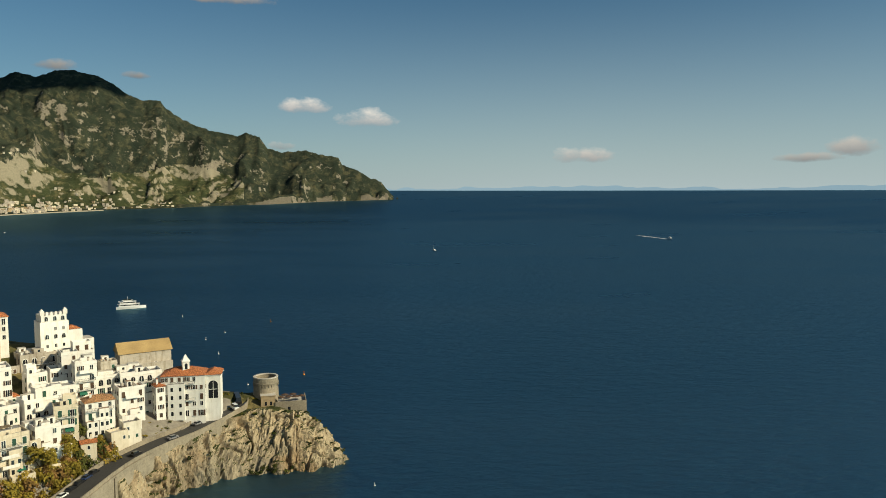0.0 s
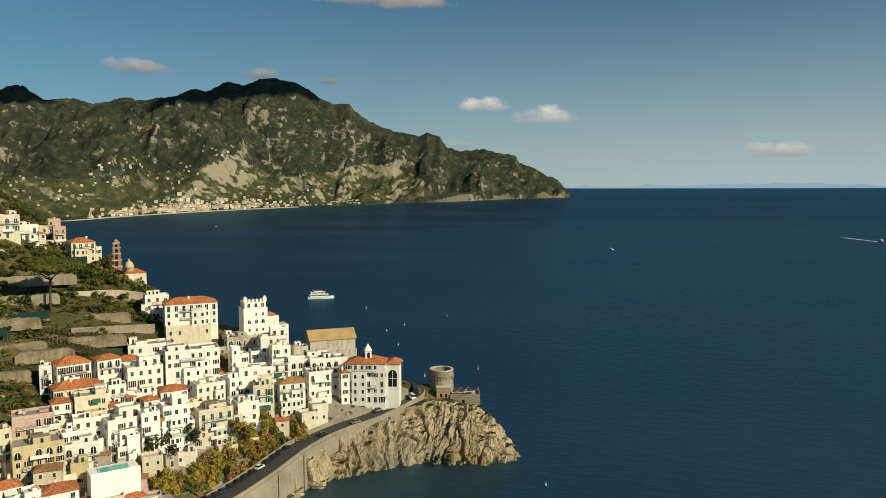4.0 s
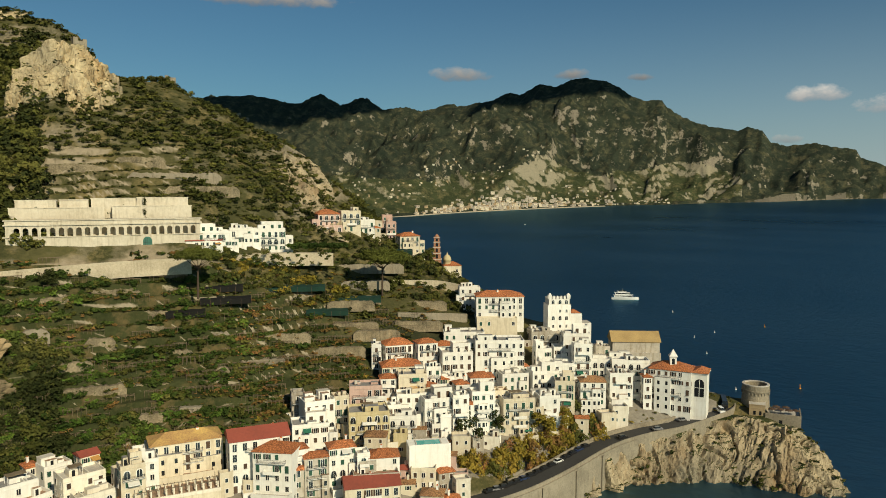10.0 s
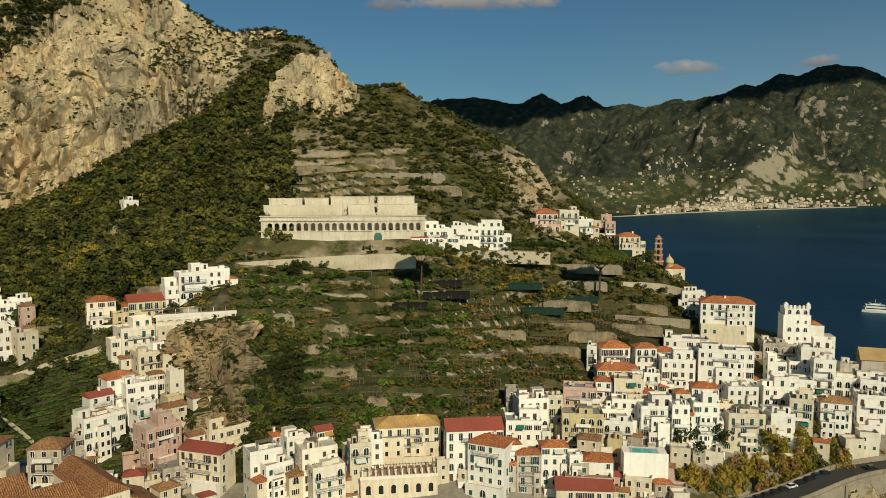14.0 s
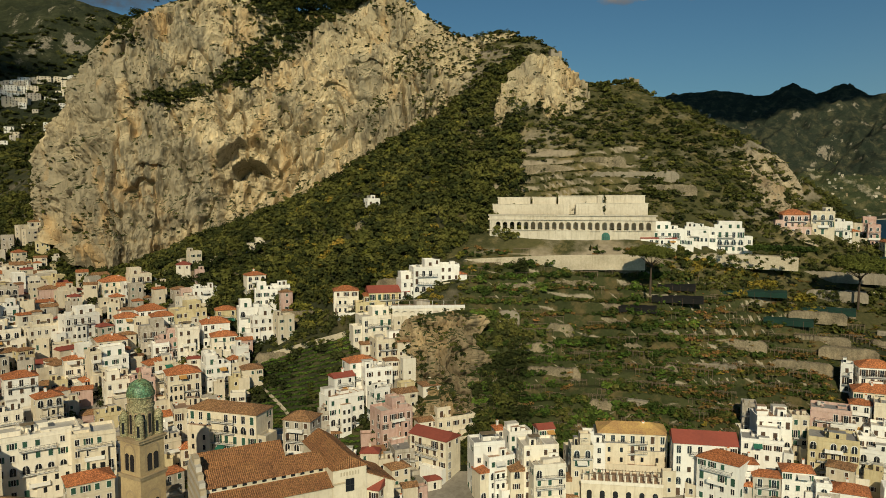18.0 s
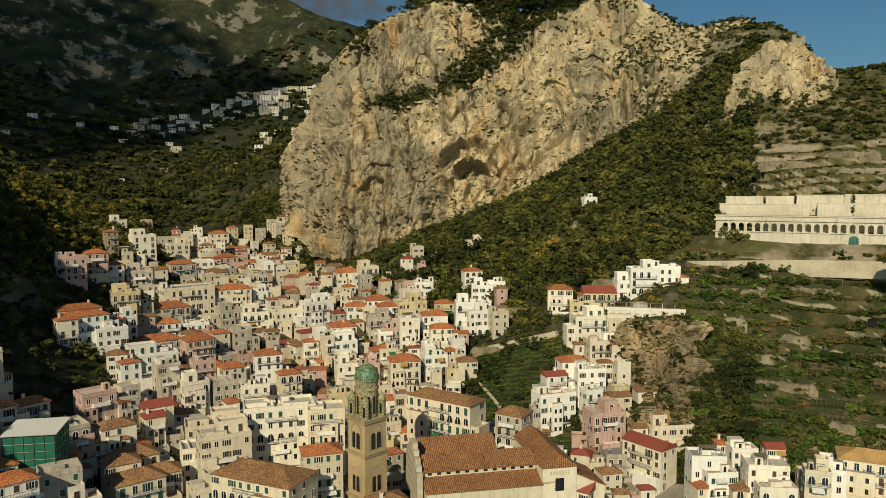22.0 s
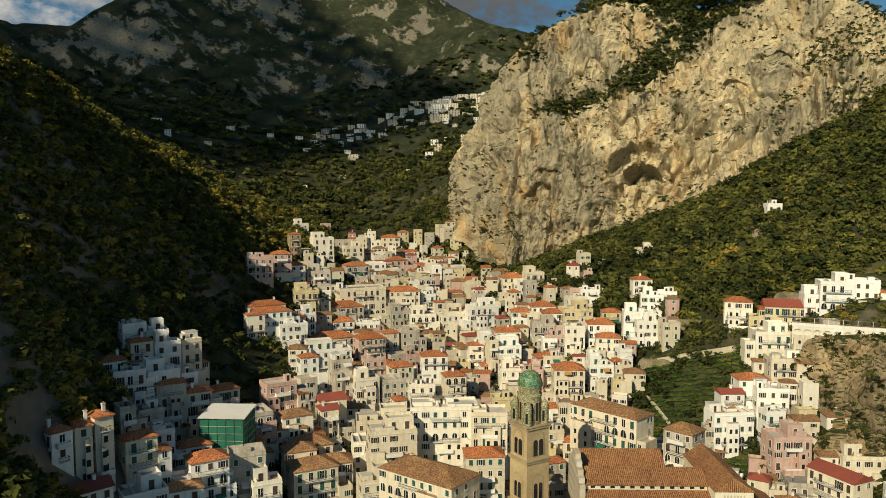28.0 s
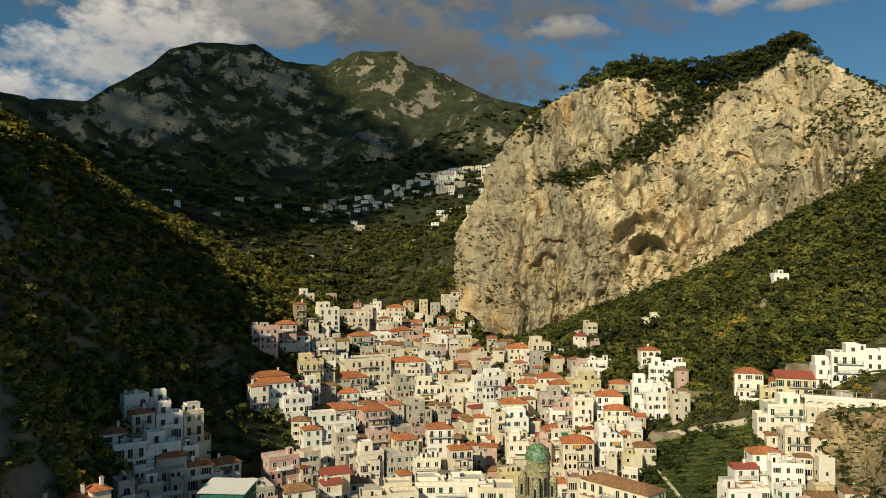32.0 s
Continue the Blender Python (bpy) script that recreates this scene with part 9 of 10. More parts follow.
    stand("scrub", "scrub on the headland rock and below the tower", scatter(10, 26, 284, 330, 3.2, 9, lambda a, d, x, y: patchy(9, -0.2, 5)(a, d, x, y), (0.5, 1.3), (0.6, 0.9), (1, 1, 2, 2)), "small", MIX, 9)
    stand("scrub", "trees along the seaward ridge by the old chapel", scatter(34, 46, 335, 470, 5.0, 10, None, (1.6, 3.6), mats=(0, 1, 1)), "mid", MIX, 10)
    stand("thicket", "dark bushes round the foot and rim of the bluff", scatter(65.5, 71.5, 244, 292, 2.9, 41, lambda a, d, x, y: (a < 69.8) | (d < 268), (2.2, 4.2), mats=(0, 0, 1)) + scatter(69.5, 75.5, 283, 296, 2.4, 42, None, (0.8, 1.7), (0.6, 0.9), mats=(0, 1)) + scatter(71, 79, 236, 266, 3.4, 43, None, (1.4, 2.6), mats=(0, 0, 1)), "near", MIX, 41)
    stand("undergrowth", "low maquis between the rocks of the ridge", scatter(46, 72, 336, 488, 3.0, 51, lambda a, d, x, y: patchy(12, -0.28, 33)(a, d, x, y) & (d < np.interp(a, [46, 50, 66, 70], [432, 450, 484, 474])), (0.5, 1.3), (0.6, 0.9), (0, 1, 1, 1)), "small", MIX, 51, "bushes")
    stand("undergrowth", "rusty and green scrub on the old terraces above the white houses", scatter(31, 52, 258, 352, 2.6, 52, lambda a, d, x, y: (d > np.interp(a, [31, 36, 40, 46, 52], [352, 322, 300, 252, 246])) & patchy(14, -0.32, 35)(a, d, x, y), (0.6, 1.6), (0.6, 1.0), (1, 1, 3, 3, 2, 0)), "small", MIX, 52, "bushes")
    stand("undergrowth", "dry grass and rusty weeds on the abandoned terraces", scatter(38, 57, 256, 328, 2.0, 81, lambda a, d, x, y: (d > np.interp(a, [38, 42, 46, 52], [322, 296, 262, 256])) & patchy(11, -0.25, 83)(a, d, x, y), (0.5, 1.2), (0.5, 0.8), (0, 0, 1, 1, 2)), "small", [RUST, GOLDEN, OLIVE], 81, "bushes")
    stand("thicket", "garden bushes on the slope behind the bluff", scatter(69.6, 75.5, 295, 316, 2.6, 63, None, (0.9, 2.2), mats=(0, 1, 1, 2), clear=-1.0), "mid", MIX, 63)
    stand("thicket", "garden bushes under the villa wall", scatter(43.5, 55, 318, 334, 2.4, 61, None, (1.4, 3.0), mats=(0, 1, 1, 2), clear=-2.0), "mid", MIX, 61)
    stand("garden_trees", "bushes and small trees on the banks round the vegetable plot", scatter(71.5, 92, 286, 350, 4.2, 62, lambda a, d, x, y: d > np.interp(a, [71, 78, 84, 92], [288, 298, 298, 300]), (1.0, 2.6), mats=(0, 1, 1), clear=-0.3), "mid", MIX, 62)
    rr = np.random.RandomState(17)
    hedge = [(*pol(a, 341 + rr.uniform(-1.6, 1.6) + (49.3 - a) * 0.7)[:2], 83.4 + rr.uniform(-0.3, 0.5), rr.uniform(1.5, 2.2), rr.uniform(0.9, 1.2), 0) for a in np.arange(45.0, 49.4, 0.09)]
    hang = [(*pol(a, rr.uniform(326, 331))[:2], rr.uniform(76.5, 82.5), rr.uniform(0.8, 1.8), rr.uniform(0.8, 1.2), int(rr.choice((0, 1, 1)))) for a in rr.uniform(45, 55, 70)]
    stand("hedge", "clipped green hedge and creepers along the villa wall", hedge + hang, "mid", [VINE, OLIVE], 18, "hedges")
    # rim of the cliff
    r = np.random.RandomState(5)
    rim = []
    for az, wide, n, up, size in ((78.6, 2.6, 200, 10.0, 5.4), (86.8, 3.2, 230, 9.0, 5.4), (83.2, 1.6, 70, 4.0, 4.0), (90.2, 1.4, 40, 4.0, 3.0), (94.6, 1.0, 36, 3.5, 2.8), (68, 3.0, 60, 2.5, 2.6), (72, 2.0, 24, 2.0, 2.4), (64.5, 1.6, 30, 2.5, 2.4), (97, 0.8, 16, 2.0, 2.2)):
        for k in range(n):
            a = az + r.normal() * wide * 0.6
            d = np.interp(a, [62, 66.5, 74.2, 76.5, 82, 89.4, 95.5, 98.6], [478, 492, 515, 528, 540, 536, 532, 548]) + r.uniform(-7, 6)
            p = pol(a, d)
            z = np.interp(a, [62, 66.5, 71, 74.2, 76.5, 79, 85, 89.4, 92.8, 95.5, 97, 98.6], [178, 210, 211, 234, 249, 239, 240, 243, 229, 215, 201, 172])
            rim.append((p.x, p.y, z + r.uniform(-3.0, up), size * r.uniform(0.6, 1.1), r.uniform(0.7, 1.1), int(r.choice((0, 0, 1)))))
    stand("rim_trees", "umbrella-like pines and oaks along the cliff top", rim, "near", MIX, 31)
    # bushes that hold on to the rock face
    face = bpy.data.objects["cliff"].data
    co = np.empty(len(face.vertices) * 3, np.float32)
    face.vertices.foreach_get("co", co)
    co = co.reshape(-1, 3)
    no = np.empty(len(face.vertices) * 3, np.float32)
    face.vertices.foreach_get("normal", no)
    no = no.reshape(-1, 3)
    up = np.abs(no[:, 2])
    veg = fbm(co.astype(float) * np.array([1, 1, 1.3]) / 28, 3, 77)
    aa, dd = to_polar(co[:, 0], co[:, 1])
    gully = gully_at(aa, co[:, 2]) + np.exp(-((aa - 84) / 4.0) ** 2 - ((co[:, 2] - 232) / 8) ** 2) + 0.7 * np.exp(-((aa - 95.2) / 1.1) ** 2 - ((co[:, 2] - 208) / 12) ** 2) + 0.6 * np.exp(-((aa - 92.5) / 1.4) ** 2 - ((co[:, 2] - 168) / 6) ** 2)
    p = np.clip(up * 0.05 + (veg > 0.12) * 0.07 + (veg > 0.0) * (aa < 78) * 0.10 + gully * 0.3, 0, 0.5) * (co[:, 2] > 80)
    pick = np.where(r.uniform(size=len(co)) < p * 0.5)[0]
    spots = [(co[i, 0], co[i, 1], co[i, 2] - 0.4, r.uniform(0.5, 1.7) + 2.0 * min(1, gully[i]), r.uniform(0.8, 1.3), int(r.choice((0, 0, 1)))) for i in pick]
    for other, high in (("cliff.001", 0.12), ("cliff.002", 0.5), ("cliff.003", 0.35), ("cliff.004", 0.3)):
        verts = bpy.data.objects[other].data.vertices
        for i in range(0, len(verts), 3):
            v = verts[i].co
            if r.uniform() < 0.10 * high * (1 + 2 * math.sin(v.x * 0.4 + v.z * 0.3)):
                spots.append((v.x, v.y, v.z - 0.4, r.uniform(0.5, 1.5), r.uniform(0.8, 1.3), int(r.choice((0, 0, 1)))))
    tufts = [q for q in spots if q[3] < 1.25]
    spots = [q for q in spots if q[3] >= 1.25]
    stand("cliff_tufts", "small tufts of scrub in the cracks of the rock", tufts, "small", MIX, 34, "bushes")
    stand("cliff_bushes", "tufts of scrub rooted on the rock face", spots, "small", MIX, 33, "bushes")
    # far slopes
    stand("far_wood", "dark woods on the inland slopes", scatter(92, 138, 600, 1500, 12.5, 21, patchy(120, -0.32, 27), (4, 8), (0.6, 0.95), (0, 0, 1)), "far", MIX, 21)


woods()


def branch(B, a, b, r0, r1, n=7):
    """A tapered limb between two points."""
    a, b = Vector(a), Vector(b)
    t = (b - a).normalized()
    u = t.orthogonal().normalized()
    v = t.cross(u)
    s = len(B.v)
    for c, r in ((a, r0), (b, r1)):
        for k in range(n):
            w = 2 * math.pi * k / n
            B.v.append(tuple(c + u * (r * math.cos(w)) + v * (r * math.sin(w))))
    for k in range(n):
        B.f.append((s + k, s + (k + 1) % n, s + n + (k + 1) % n, s + n + k))
        B.m.append(0)


def umbrella_pine(az, d, foot, height, wide, seed):
    p = pol(az, d, foot)
    ob = thing("pine_tree", "umbrella pine with a broad flat dark crown", "tree", p, seed, "umbrella pines")
    r = random.Random(seed)
    B = Build()
    h = height * 0.62
    lean = Vector((r.uniform(-0.6, 0.6), r.uniform(-0.6, 0.6), 0))
    branch(B, (0, 0, -2), tuple(lean * 0.5 + Vector((0, 0, h * 0.6))), 0.5, 0.38)
    branch(B, tuple(lean * 0.5 + Vector((0, 0, h * 0.6))), tuple(lean + Vector((0, 0, h))), 0.38, 0.3)
    for k in range(9):
        a = k * 0.7
        branch(B, tuple(lean + Vector((0, 0, h * r.uniform(0.85, 1.0)))), (lean.x + math.cos(a) * wide * 0.6, lean.y + math.sin(a) * wide * 0.6, height * r.uniform(0.74, 0.85)), 0.2, 0.06, 5)
    part("trunk", B, [BARK], ob)
    rs = np.random.RandomState(seed)
    V, W = [], []
    for k in range(170):
        a, q = rs.uniform(0, 6.28), math.sqrt(rs.uniform(0, 1)) * 0.88
        rad = wide * rs.uniform(0.17, 0.25)
        base = CROWNS["near"][rs.randint(5)]
        c = base * np.array([rad, rad, rad * 1.05])
        W.append(swell(base))
        V.append(c + np.array([lean.x + math.cos(a) * q * wide, lean.y + math.sin(a) * q * wide, height * (1.02 - 0.17 * q * q) - rad * rs.uniform(0.0, 2.0) * (1.1 - q)]))
    V = np.concatenate(V)
    child("crown", foliage_mesh("crown", V, np.concatenate(W), np.full(len(V), 0.5), [PINE]), ob)


umbrella_pine(56.1, 302, 69.5, 17.4, 8.6, 3)
umbrella_pine(42.2, 333, 64.0, 18.4, 11.3, 5)
umbrella_pine(126.2, 330, 116, 13.0, 6.5, 7)


def cypress(az, d, foot, height, seed):
    p = pol(az, d, foot)
    ob = thing("cypress_tree", "slim dark cypress by the cemetery wall", "tree", p, seed, "cypresses")
    B = Build()
    branch(B, (0, 0, -1), (0, 0, height * 0.8), 0.25, 0.06)
    part("trunk", B, [BARK], ob)
    rs = np.random.RandomState(seed)
    V, W = [], []
    for k in range(16):
        s = k / 15
        rad = height * 0.13 * (1 - 0.8 * s) * min(1, 0.5 + s * 4)
        base = CROWNS["near"][rs.randint(5)]
        c = base * np.array([rad, rad, rad * 1.5])
        W.append(swell(base))
        V.append(c + np.array([rs.normal() * 0.15, rs.normal() * 0.15, 0.8 + (height - 1.5) * s]))
    V = np.concatenate(V)
    child("crown", foliage_mesh("crown", V, np.concatenate(W), np.full(len(V), 0.5), [LEAVES]), ob)


cypress(59.6, 341, 98, 11.5, 1)
cypress(61.0, 342, 98, 7.0, 2)
cypress(60.1, 326, 82.5, 4.2, 3)
cypress(60.6, 326, 82.5, 4.0, 4)


def tree(az, d, size, mat, seed, label, tall=1.1):
    p = pol(az, d)
    z = ground_at(p.x, p.y)
    ob = thing("tree", label, "tree", (p.x, p.y, z), seed)
    B = Build()
    branch(B, (0, 0, -1), (0.2, 0, size * 0.9), 0.3, 0.2)
    for k in range(5):
        a = k * 1.3
        branch(B, (0.2, 0, size * 0.8), (math.cos(a) * size * 0.6, math.sin(a) * size * 0.6, size * 1.5), 0.15, 0.05, 5)
    part("trunk", B, [BARK], ob)
    rs = np.random.RandomState(seed)
    V, W = [], []
    for k in range(9):
        rad = size * rs.uniform(0.45, 0.7)
        base = CROWNS["near"][rs.randint(5)]
        c = base * np.array([rad, rad, rad * tall])
        W.append(swell(base))
        V.append(c + rs.normal(size=3) * np.array([0.42, 0.42, 0.3]) * size + np.array([0, 0, size * 1.5]))
    V = np.concatenate(V)
    child("crown", foliage_mesh("crown", V, np.concatenate(W), np.full(len(V), 0.5), [mat]), ob)


for k, (az, d, s, m, w) in enumerate(((66.0, 316, 3.4, LEAVES, "dark evergreen oak before the cemetery wall"), (50.2, 322, 2.6, OLIVE, "round olive tree beside the white villa"),
                                      (35.5, 262, 4.2, LEAVES, "dark garden tree below the white houses"), (33.2, 268, 3.6, LEAVES, "dark garden tree below the white houses"),
                                      (29.5, 272, 4.4, AUTUMN, "yellowing tree above the coast road"), (28.0, 279, 4.2, AUTUMN, "yellowing tree above the coast road"), (27.0, 286, 3.6, OLIVE, "olive green tree above the coast road"),
                                      (38.6, 395, 3.4, OLIVE, "round tree beside the tiered bell tower"), (84.8, 226, 2.4, LEAVES, "round dark tree beside the white terraced house"))):
    tree(az, d, s, m, 50 + k, w)


# ---- terraces: walls, pergolas and nets ----
def terrace_rows():
    """Chestnut-pole pergolas along the terraces, one per terrace bay."""
    rng = random.Random(21)
    B = Build()
    w = 7.0
    for k in range(6):
        x = -w / 2 + w * k / 5
        for y in (0, 2.2):
            B.box(x - 0.05, y - 0.05, -0.6, x + 0.05, y + 0.05, 2.2, 0)
        B.box(x - 0.04, -0.3, 2.2, x + 0.04, 2.5, 2.28, 0)
    for y in (0, 1.1, 2.2):
        B.box(-w / 2 - 0.2, y - 0.04, 2.28, w / 2 + 0.2, y + 0.04, 2.36, 0)
    poles = Build()
    for az in np.arange(40, 70, 1.35):
        for d in np.arange(250, 324, 6.0):
            a, dd = az + rng.uniform(-0.4, 0.4), d + rng.uniform(-2, 2)
            if a < 48 and dd < 270 or rng.random() < 0.3:
                continue
            p = pol(a, dd)
            if any((p.x - x) ** 2 + (p.y - y) ** 2 < (r + 4) ** 2 for x, y, r in PLOTS):
                continue
            z, t = ground_at(p.x, p.y), face_turn(a) + rng.uniform(-0.06, 0.06)
            c, s, n = math.cos(t), math.sin(t), len(poles.v)
            poles.v += [(p.x + x * c - y * s, p.y + x * s + y * c, z + h) for x, y, h in B.v]
            poles.f += [tuple(n + i for i in f) for f in B.f]
            poles.m += B.m
    tagged(new("pergola_poles", poles.mesh("pergola_poles", [POLES])), "weathered chestnut poles of lemon pergolas along the terraces", "pergolas", kind="stuff")


def nets():
    for az, d, w, dep in ((49.3, 323, 30, 4), (44.5, 325, 25, 4), (54.2, 316, 15, 4), (54.1, 310, 20, 5), (57.0, 305, 15, 4), (46.5, 316, 18, 4), (41.0, 385, 16, 5)):
        p = pol(az, d)
        z = ground_at(p.x, p.y)
        ob = thing("shade_net", ("black" if 53 < az < 58 else "dark green") + " shade net stretched over a lemon terrace", "shade net", (p.x, p.y, z), face_turn(az), "shade nets")
        B = Build()
        k = 10
        for i in range(k):
            x0, x1 = -w / 2 + w * i / k, -w / 2 + w * (i + 1) / k
            s0, s1 = 0.12 * math.sin(i * 2.1), 0.12 * math.sin((i + 1) * 2.1)
            B.face([(x0, -dep / 2, 2.3 + s0), (x1, -dep / 2, 2.3 + s1), (x1, dep / 2, 3.0 + s1), (x0, dep / 2, 3.0 + s0)], 0)
            B.face([(x0, -dep / 2, 0.3), (x1, -dep / 2, 0.3), (x1, -dep / 2, 2.3 + s1), (x0, -dep / 2, 2.3 + s0)], 0)
        part("net", B, [BLACKNET if 53 < az < 58 else SHADE], ob)
        for i in range(6):
            x = -w / 2 + w * i / 5
            B = Build()
            B.box(x - 0.06, -dep / 2 - 0.06, -1, x + 0.06, -dep / 2 + 0.06, 2.5, 0)
            part("post", B, [DARKW], ob)


POLES = material("chestnut poles", (0.20, 0.15, 0.10), 0.85, vary=0.3, bump=0.2)
BLACKNET = material("black shade netting", (0.012, 0.012, 0.011), 0.9, vary=0.3, bump=0.3)
SHADE = material("shade netting", (0.012, 0.045, 0.032), 0.9, vary=0.3, bump=0.3)
terrace_rows()
nets()


DRYSTONE = material("dry rubble stone", (0.38, 0.31, 0.20), 0.92, second=(0.10, 0.085, 0.055), size=0.9, bump=1.0)
PALESTONE = material("pale rubble walling", (0.62, 0.54, 0.40), 0.9, second=(0.40, 0.34, 0.24), size=1.2, bump=0.7)


for masonry, amount in ((DRYSTONE, 0.3), (PALESTONE, 0.25), (STONE, 0.35), (PALE, 0.4)):
    weather(masonry, amount, (0.46, 0.42, 0.34))


def long_wall(name, label, rows, height, mat, below=4):
    line = curve_points(rows, 8)
    return tagged(new(name, strip(name, line, -0.4, -below, 0.4, height, [mat])), label, "wall", kind="structure")


# dry-stone terrace walls: turn at both ends, distance, foot, height
for a0, a1, d, z, h in (
    (65.5, 61.2, 275, 39.6, 5.8),
    (61.2, 58.1, 277, 38.2, 4.8),
    (55.1, 53.9, 281, 41.3, 7.2),
    (52.9, 49.7, 289, 42.3, 3.7),
    (50.8, 48.2, 273, 32.6, 9.0),
    (60.6, 58.1, 263, 31.4, 3.8),
    (66.8, 63.3, 284, 46.8, 4.4),
    (61.3, 58.0, 305, 60.2, 3.3),
    (68.0, 64.6, 309, 67.0, 4.7),
    (63.8, 60.0, 313, 68.4, 3.4),
    (46.2, 42.5, 311, 51.7, 3.9),
    (60.0, 58.3, 300, 55.0, 3.5),
    (53.8, 50.7, 322, 69.4, 5.0),
    (57.6, 53.8, 311, 63.6, 6.1),
    (49.4, 40.5, 355, 72.3, 5.5),
    (41.6, 37.1, 334, 57.1, 11.6),
    (57.9, 55.7, 264, 32.0, 5.5),
    (45.8, 42.3, 328, 60.7, 3.1),
    (67.8, 66.0, 297, 57.3, 6.7),
    (56.5, 53.8, 299, 51.4, 3.5),
    (63.9, 61.8, 293, 53.1, 3.9),
    (58.7, 56.5, 290, 46.9, 4.1),
    (46.5, 42.8, 318, 60.0, 3.4),
    (44.5, 40.8, 304, 49.5, 3.2),
    (47.5, 43.5, 296, 44.5, 3.2),
    (41.5, 37.4, 316, 51.0, 3.3),
    (51.5, 47.8, 300, 50.0, 3.0),
    (45.4, 41.6, 337, 66.5, 3.3),
    (66.3, 61.5, 396, 128.4, 3.8),
    (66.3, 62.4, 379, 119.2, 6.2),
    (61.5, 58.1, 383, 123.2, 5.8),
    (60.7, 54.2, 374, 115.6, 5.7),
    (58.2, 52.9, 367, 109.3, 5.6),
    (78.9, 76.4, 373, 91.0, 5.3),
    (92.3, 89.1, 412, 70.2, 5.7),
    (92.1, 88.5, 388, 65.9, 5.4),
    (88.5, 87.6, 373, 65.8, 12.7),
    (86.3, 81.9, 339, 60.4, 7.1),
    (85.1, 80.3, 319, 54.3, 5.7),
    (86.7, 84.2, 297, 41.4, 11.3),
    (77.3, 74.8, 318, 67.9, 4.9)):
    r = random.Random(int(a0 * 10 + d))
    k = max(6, int(abs(a0 - a1) * 6))
    h = min(h, 3.3 if a0 > 54 else 2.3)
    B = Build()
    tops = [h * r.uniform(0.8, 1.0) * min(1.0, 0.35 + 0.4 * min(i, k - i)) for i in range(k + 1)]
    feet = [pol(a0 + (a1 - a0) * i / k, d + r.uniform(-0.12, 0.12), z - 2.5) for i in range(k + 1)]
    for i in range(k):
        p, q = feet[i], feet[i + 1]
        n = Vector((p.x, p.y, 0)).normalized() * 2.2
        p1, q1 = p + Vector((0, 0, tops[i] + 2.5)), q + Vector((0, 0, tops[i + 1] + 2.5))
        B.face([p, q, q1, p1], 0)
        B.face([p1, q1, q1 + n, p1 + n], 0)
        B.face([q + n, p + n, p1 + n, q1 + n], 0)
        if i == 0:
            B.face([p + n, p, p1, p1 + n], 0)
        if i == k - 1:
            B.face([q, q + n, q1 + n, q1], 0)
    tagged(new("wall_terrace", B.mesh("wall_terrace", [r.choice((DRYSTONE, DRYSTONE, STONE))])), "uneven dry-stone terrace wall holding up the gardens", "wall", kind="structure")
long_wall("wall_cemetery", "long pale retaining wall below the cemetery avenue", [(70.5, 322, 78.5), (66, 320, 80.0), (62, 318, 81.2), (58.5, 317, 81.8), (56.5, 317, 82)], 0.6, PALESTONE, 6)
line = curve_points([(54.6, 329, 82.6), (50, 335, 82.8), (46, 341, 82)], 8)
tagged(new("wall_villa", strip("wall_villa", line, -7, -6.5, 0.4, -0.8, [PALESTONE])), "pale rubble terrace wall under the white villa", "wall", kind="structure")
long_wall("wall_garden", "pale garden wall below the chapel", [(43, 345, 67), (40, 352, 66), (37.5, 356, 65), (35, 352, 62)], 1.0, PALESTONE, 4)
# pale walls that follow the ground round the vegetable plot
for name, label, line in (
        ("wall_plot", "long pale retaining wall above the vegetable plot", [(86.0, 299), (83, 299), (80.5, 298), (78.8, 298)]),
        ("wall_lane", "pale stone wall along the lane below the vegetable plot", [(86.2, 282), (84.1, 266), (81.5, 253)]),
        ("wall_upper", "pale terrace wall under the cliff gardens", [(92.4, 405), (90.5, 403), (88.8, 400)])):
    rows = []
    for (a0, d0), (a1, d1) in zip(line, line[1:]):
        for k in range(4):
            q = pol(a0 + (a1 - a0) * k / 4, d0 + (d1 - d0) * k / 4)
            rows.append((a0 + (a1 - a0) * k / 4, d0 + (d1 - d0) * k / 4, ground_at(q.x, q.y) + (0.3 if name == "wall_lane" else 1.6)))
    long_wall(name, label, rows, 0.5, PALESTONE, 4)
long_wall("wall_garden_low", "old stone wall under the garden terraces", [(41, 322, 55), (38, 326, 54), (35.5, 330, 53)], 1.2, STONE, 6)


# ---- far settlements ----
def far_houses(name, label, spots, mats=None):
    V, F, idx = [], [], []
    rng = random.Random(6)
    B = Build()
    for x, y, z, w, h, rz in spots:
        c, s = math.cos(rz), math.sin(rz)
        n = len(B.v)
        m = rng.choice((0, 0, 0, 1, 1, 2))
        B.box(-w / 2, -w * 0.35, -5, w / 2, w * 0.35, h, m, rng.choice((3, 3, 4)))
        k = max(2, int(w / 3.5))
        for fl in range(int(h / 3)):
            for i in range(k):
                xx = -w / 2 + w * (i + 0.5) / k
                B.box(xx - 0.5, -w * 0.35 - 0.12, fl * 3 + 0.9, xx + 0.5, -w * 0.35 + 0.02, fl * 3 + 2.5, 5)
        for i in range(n, len(B.v)):
            a, b, e = B.v[i]
            B.v[i] = (x + a * c - b * s, y + a * s + b * c, z + e)
    return tagged(new(name, B.mesh(name, mats or [WHITE, CREAM, GREYW, DECK, TILE, GLASS])), label, "houses", kind="stuff")


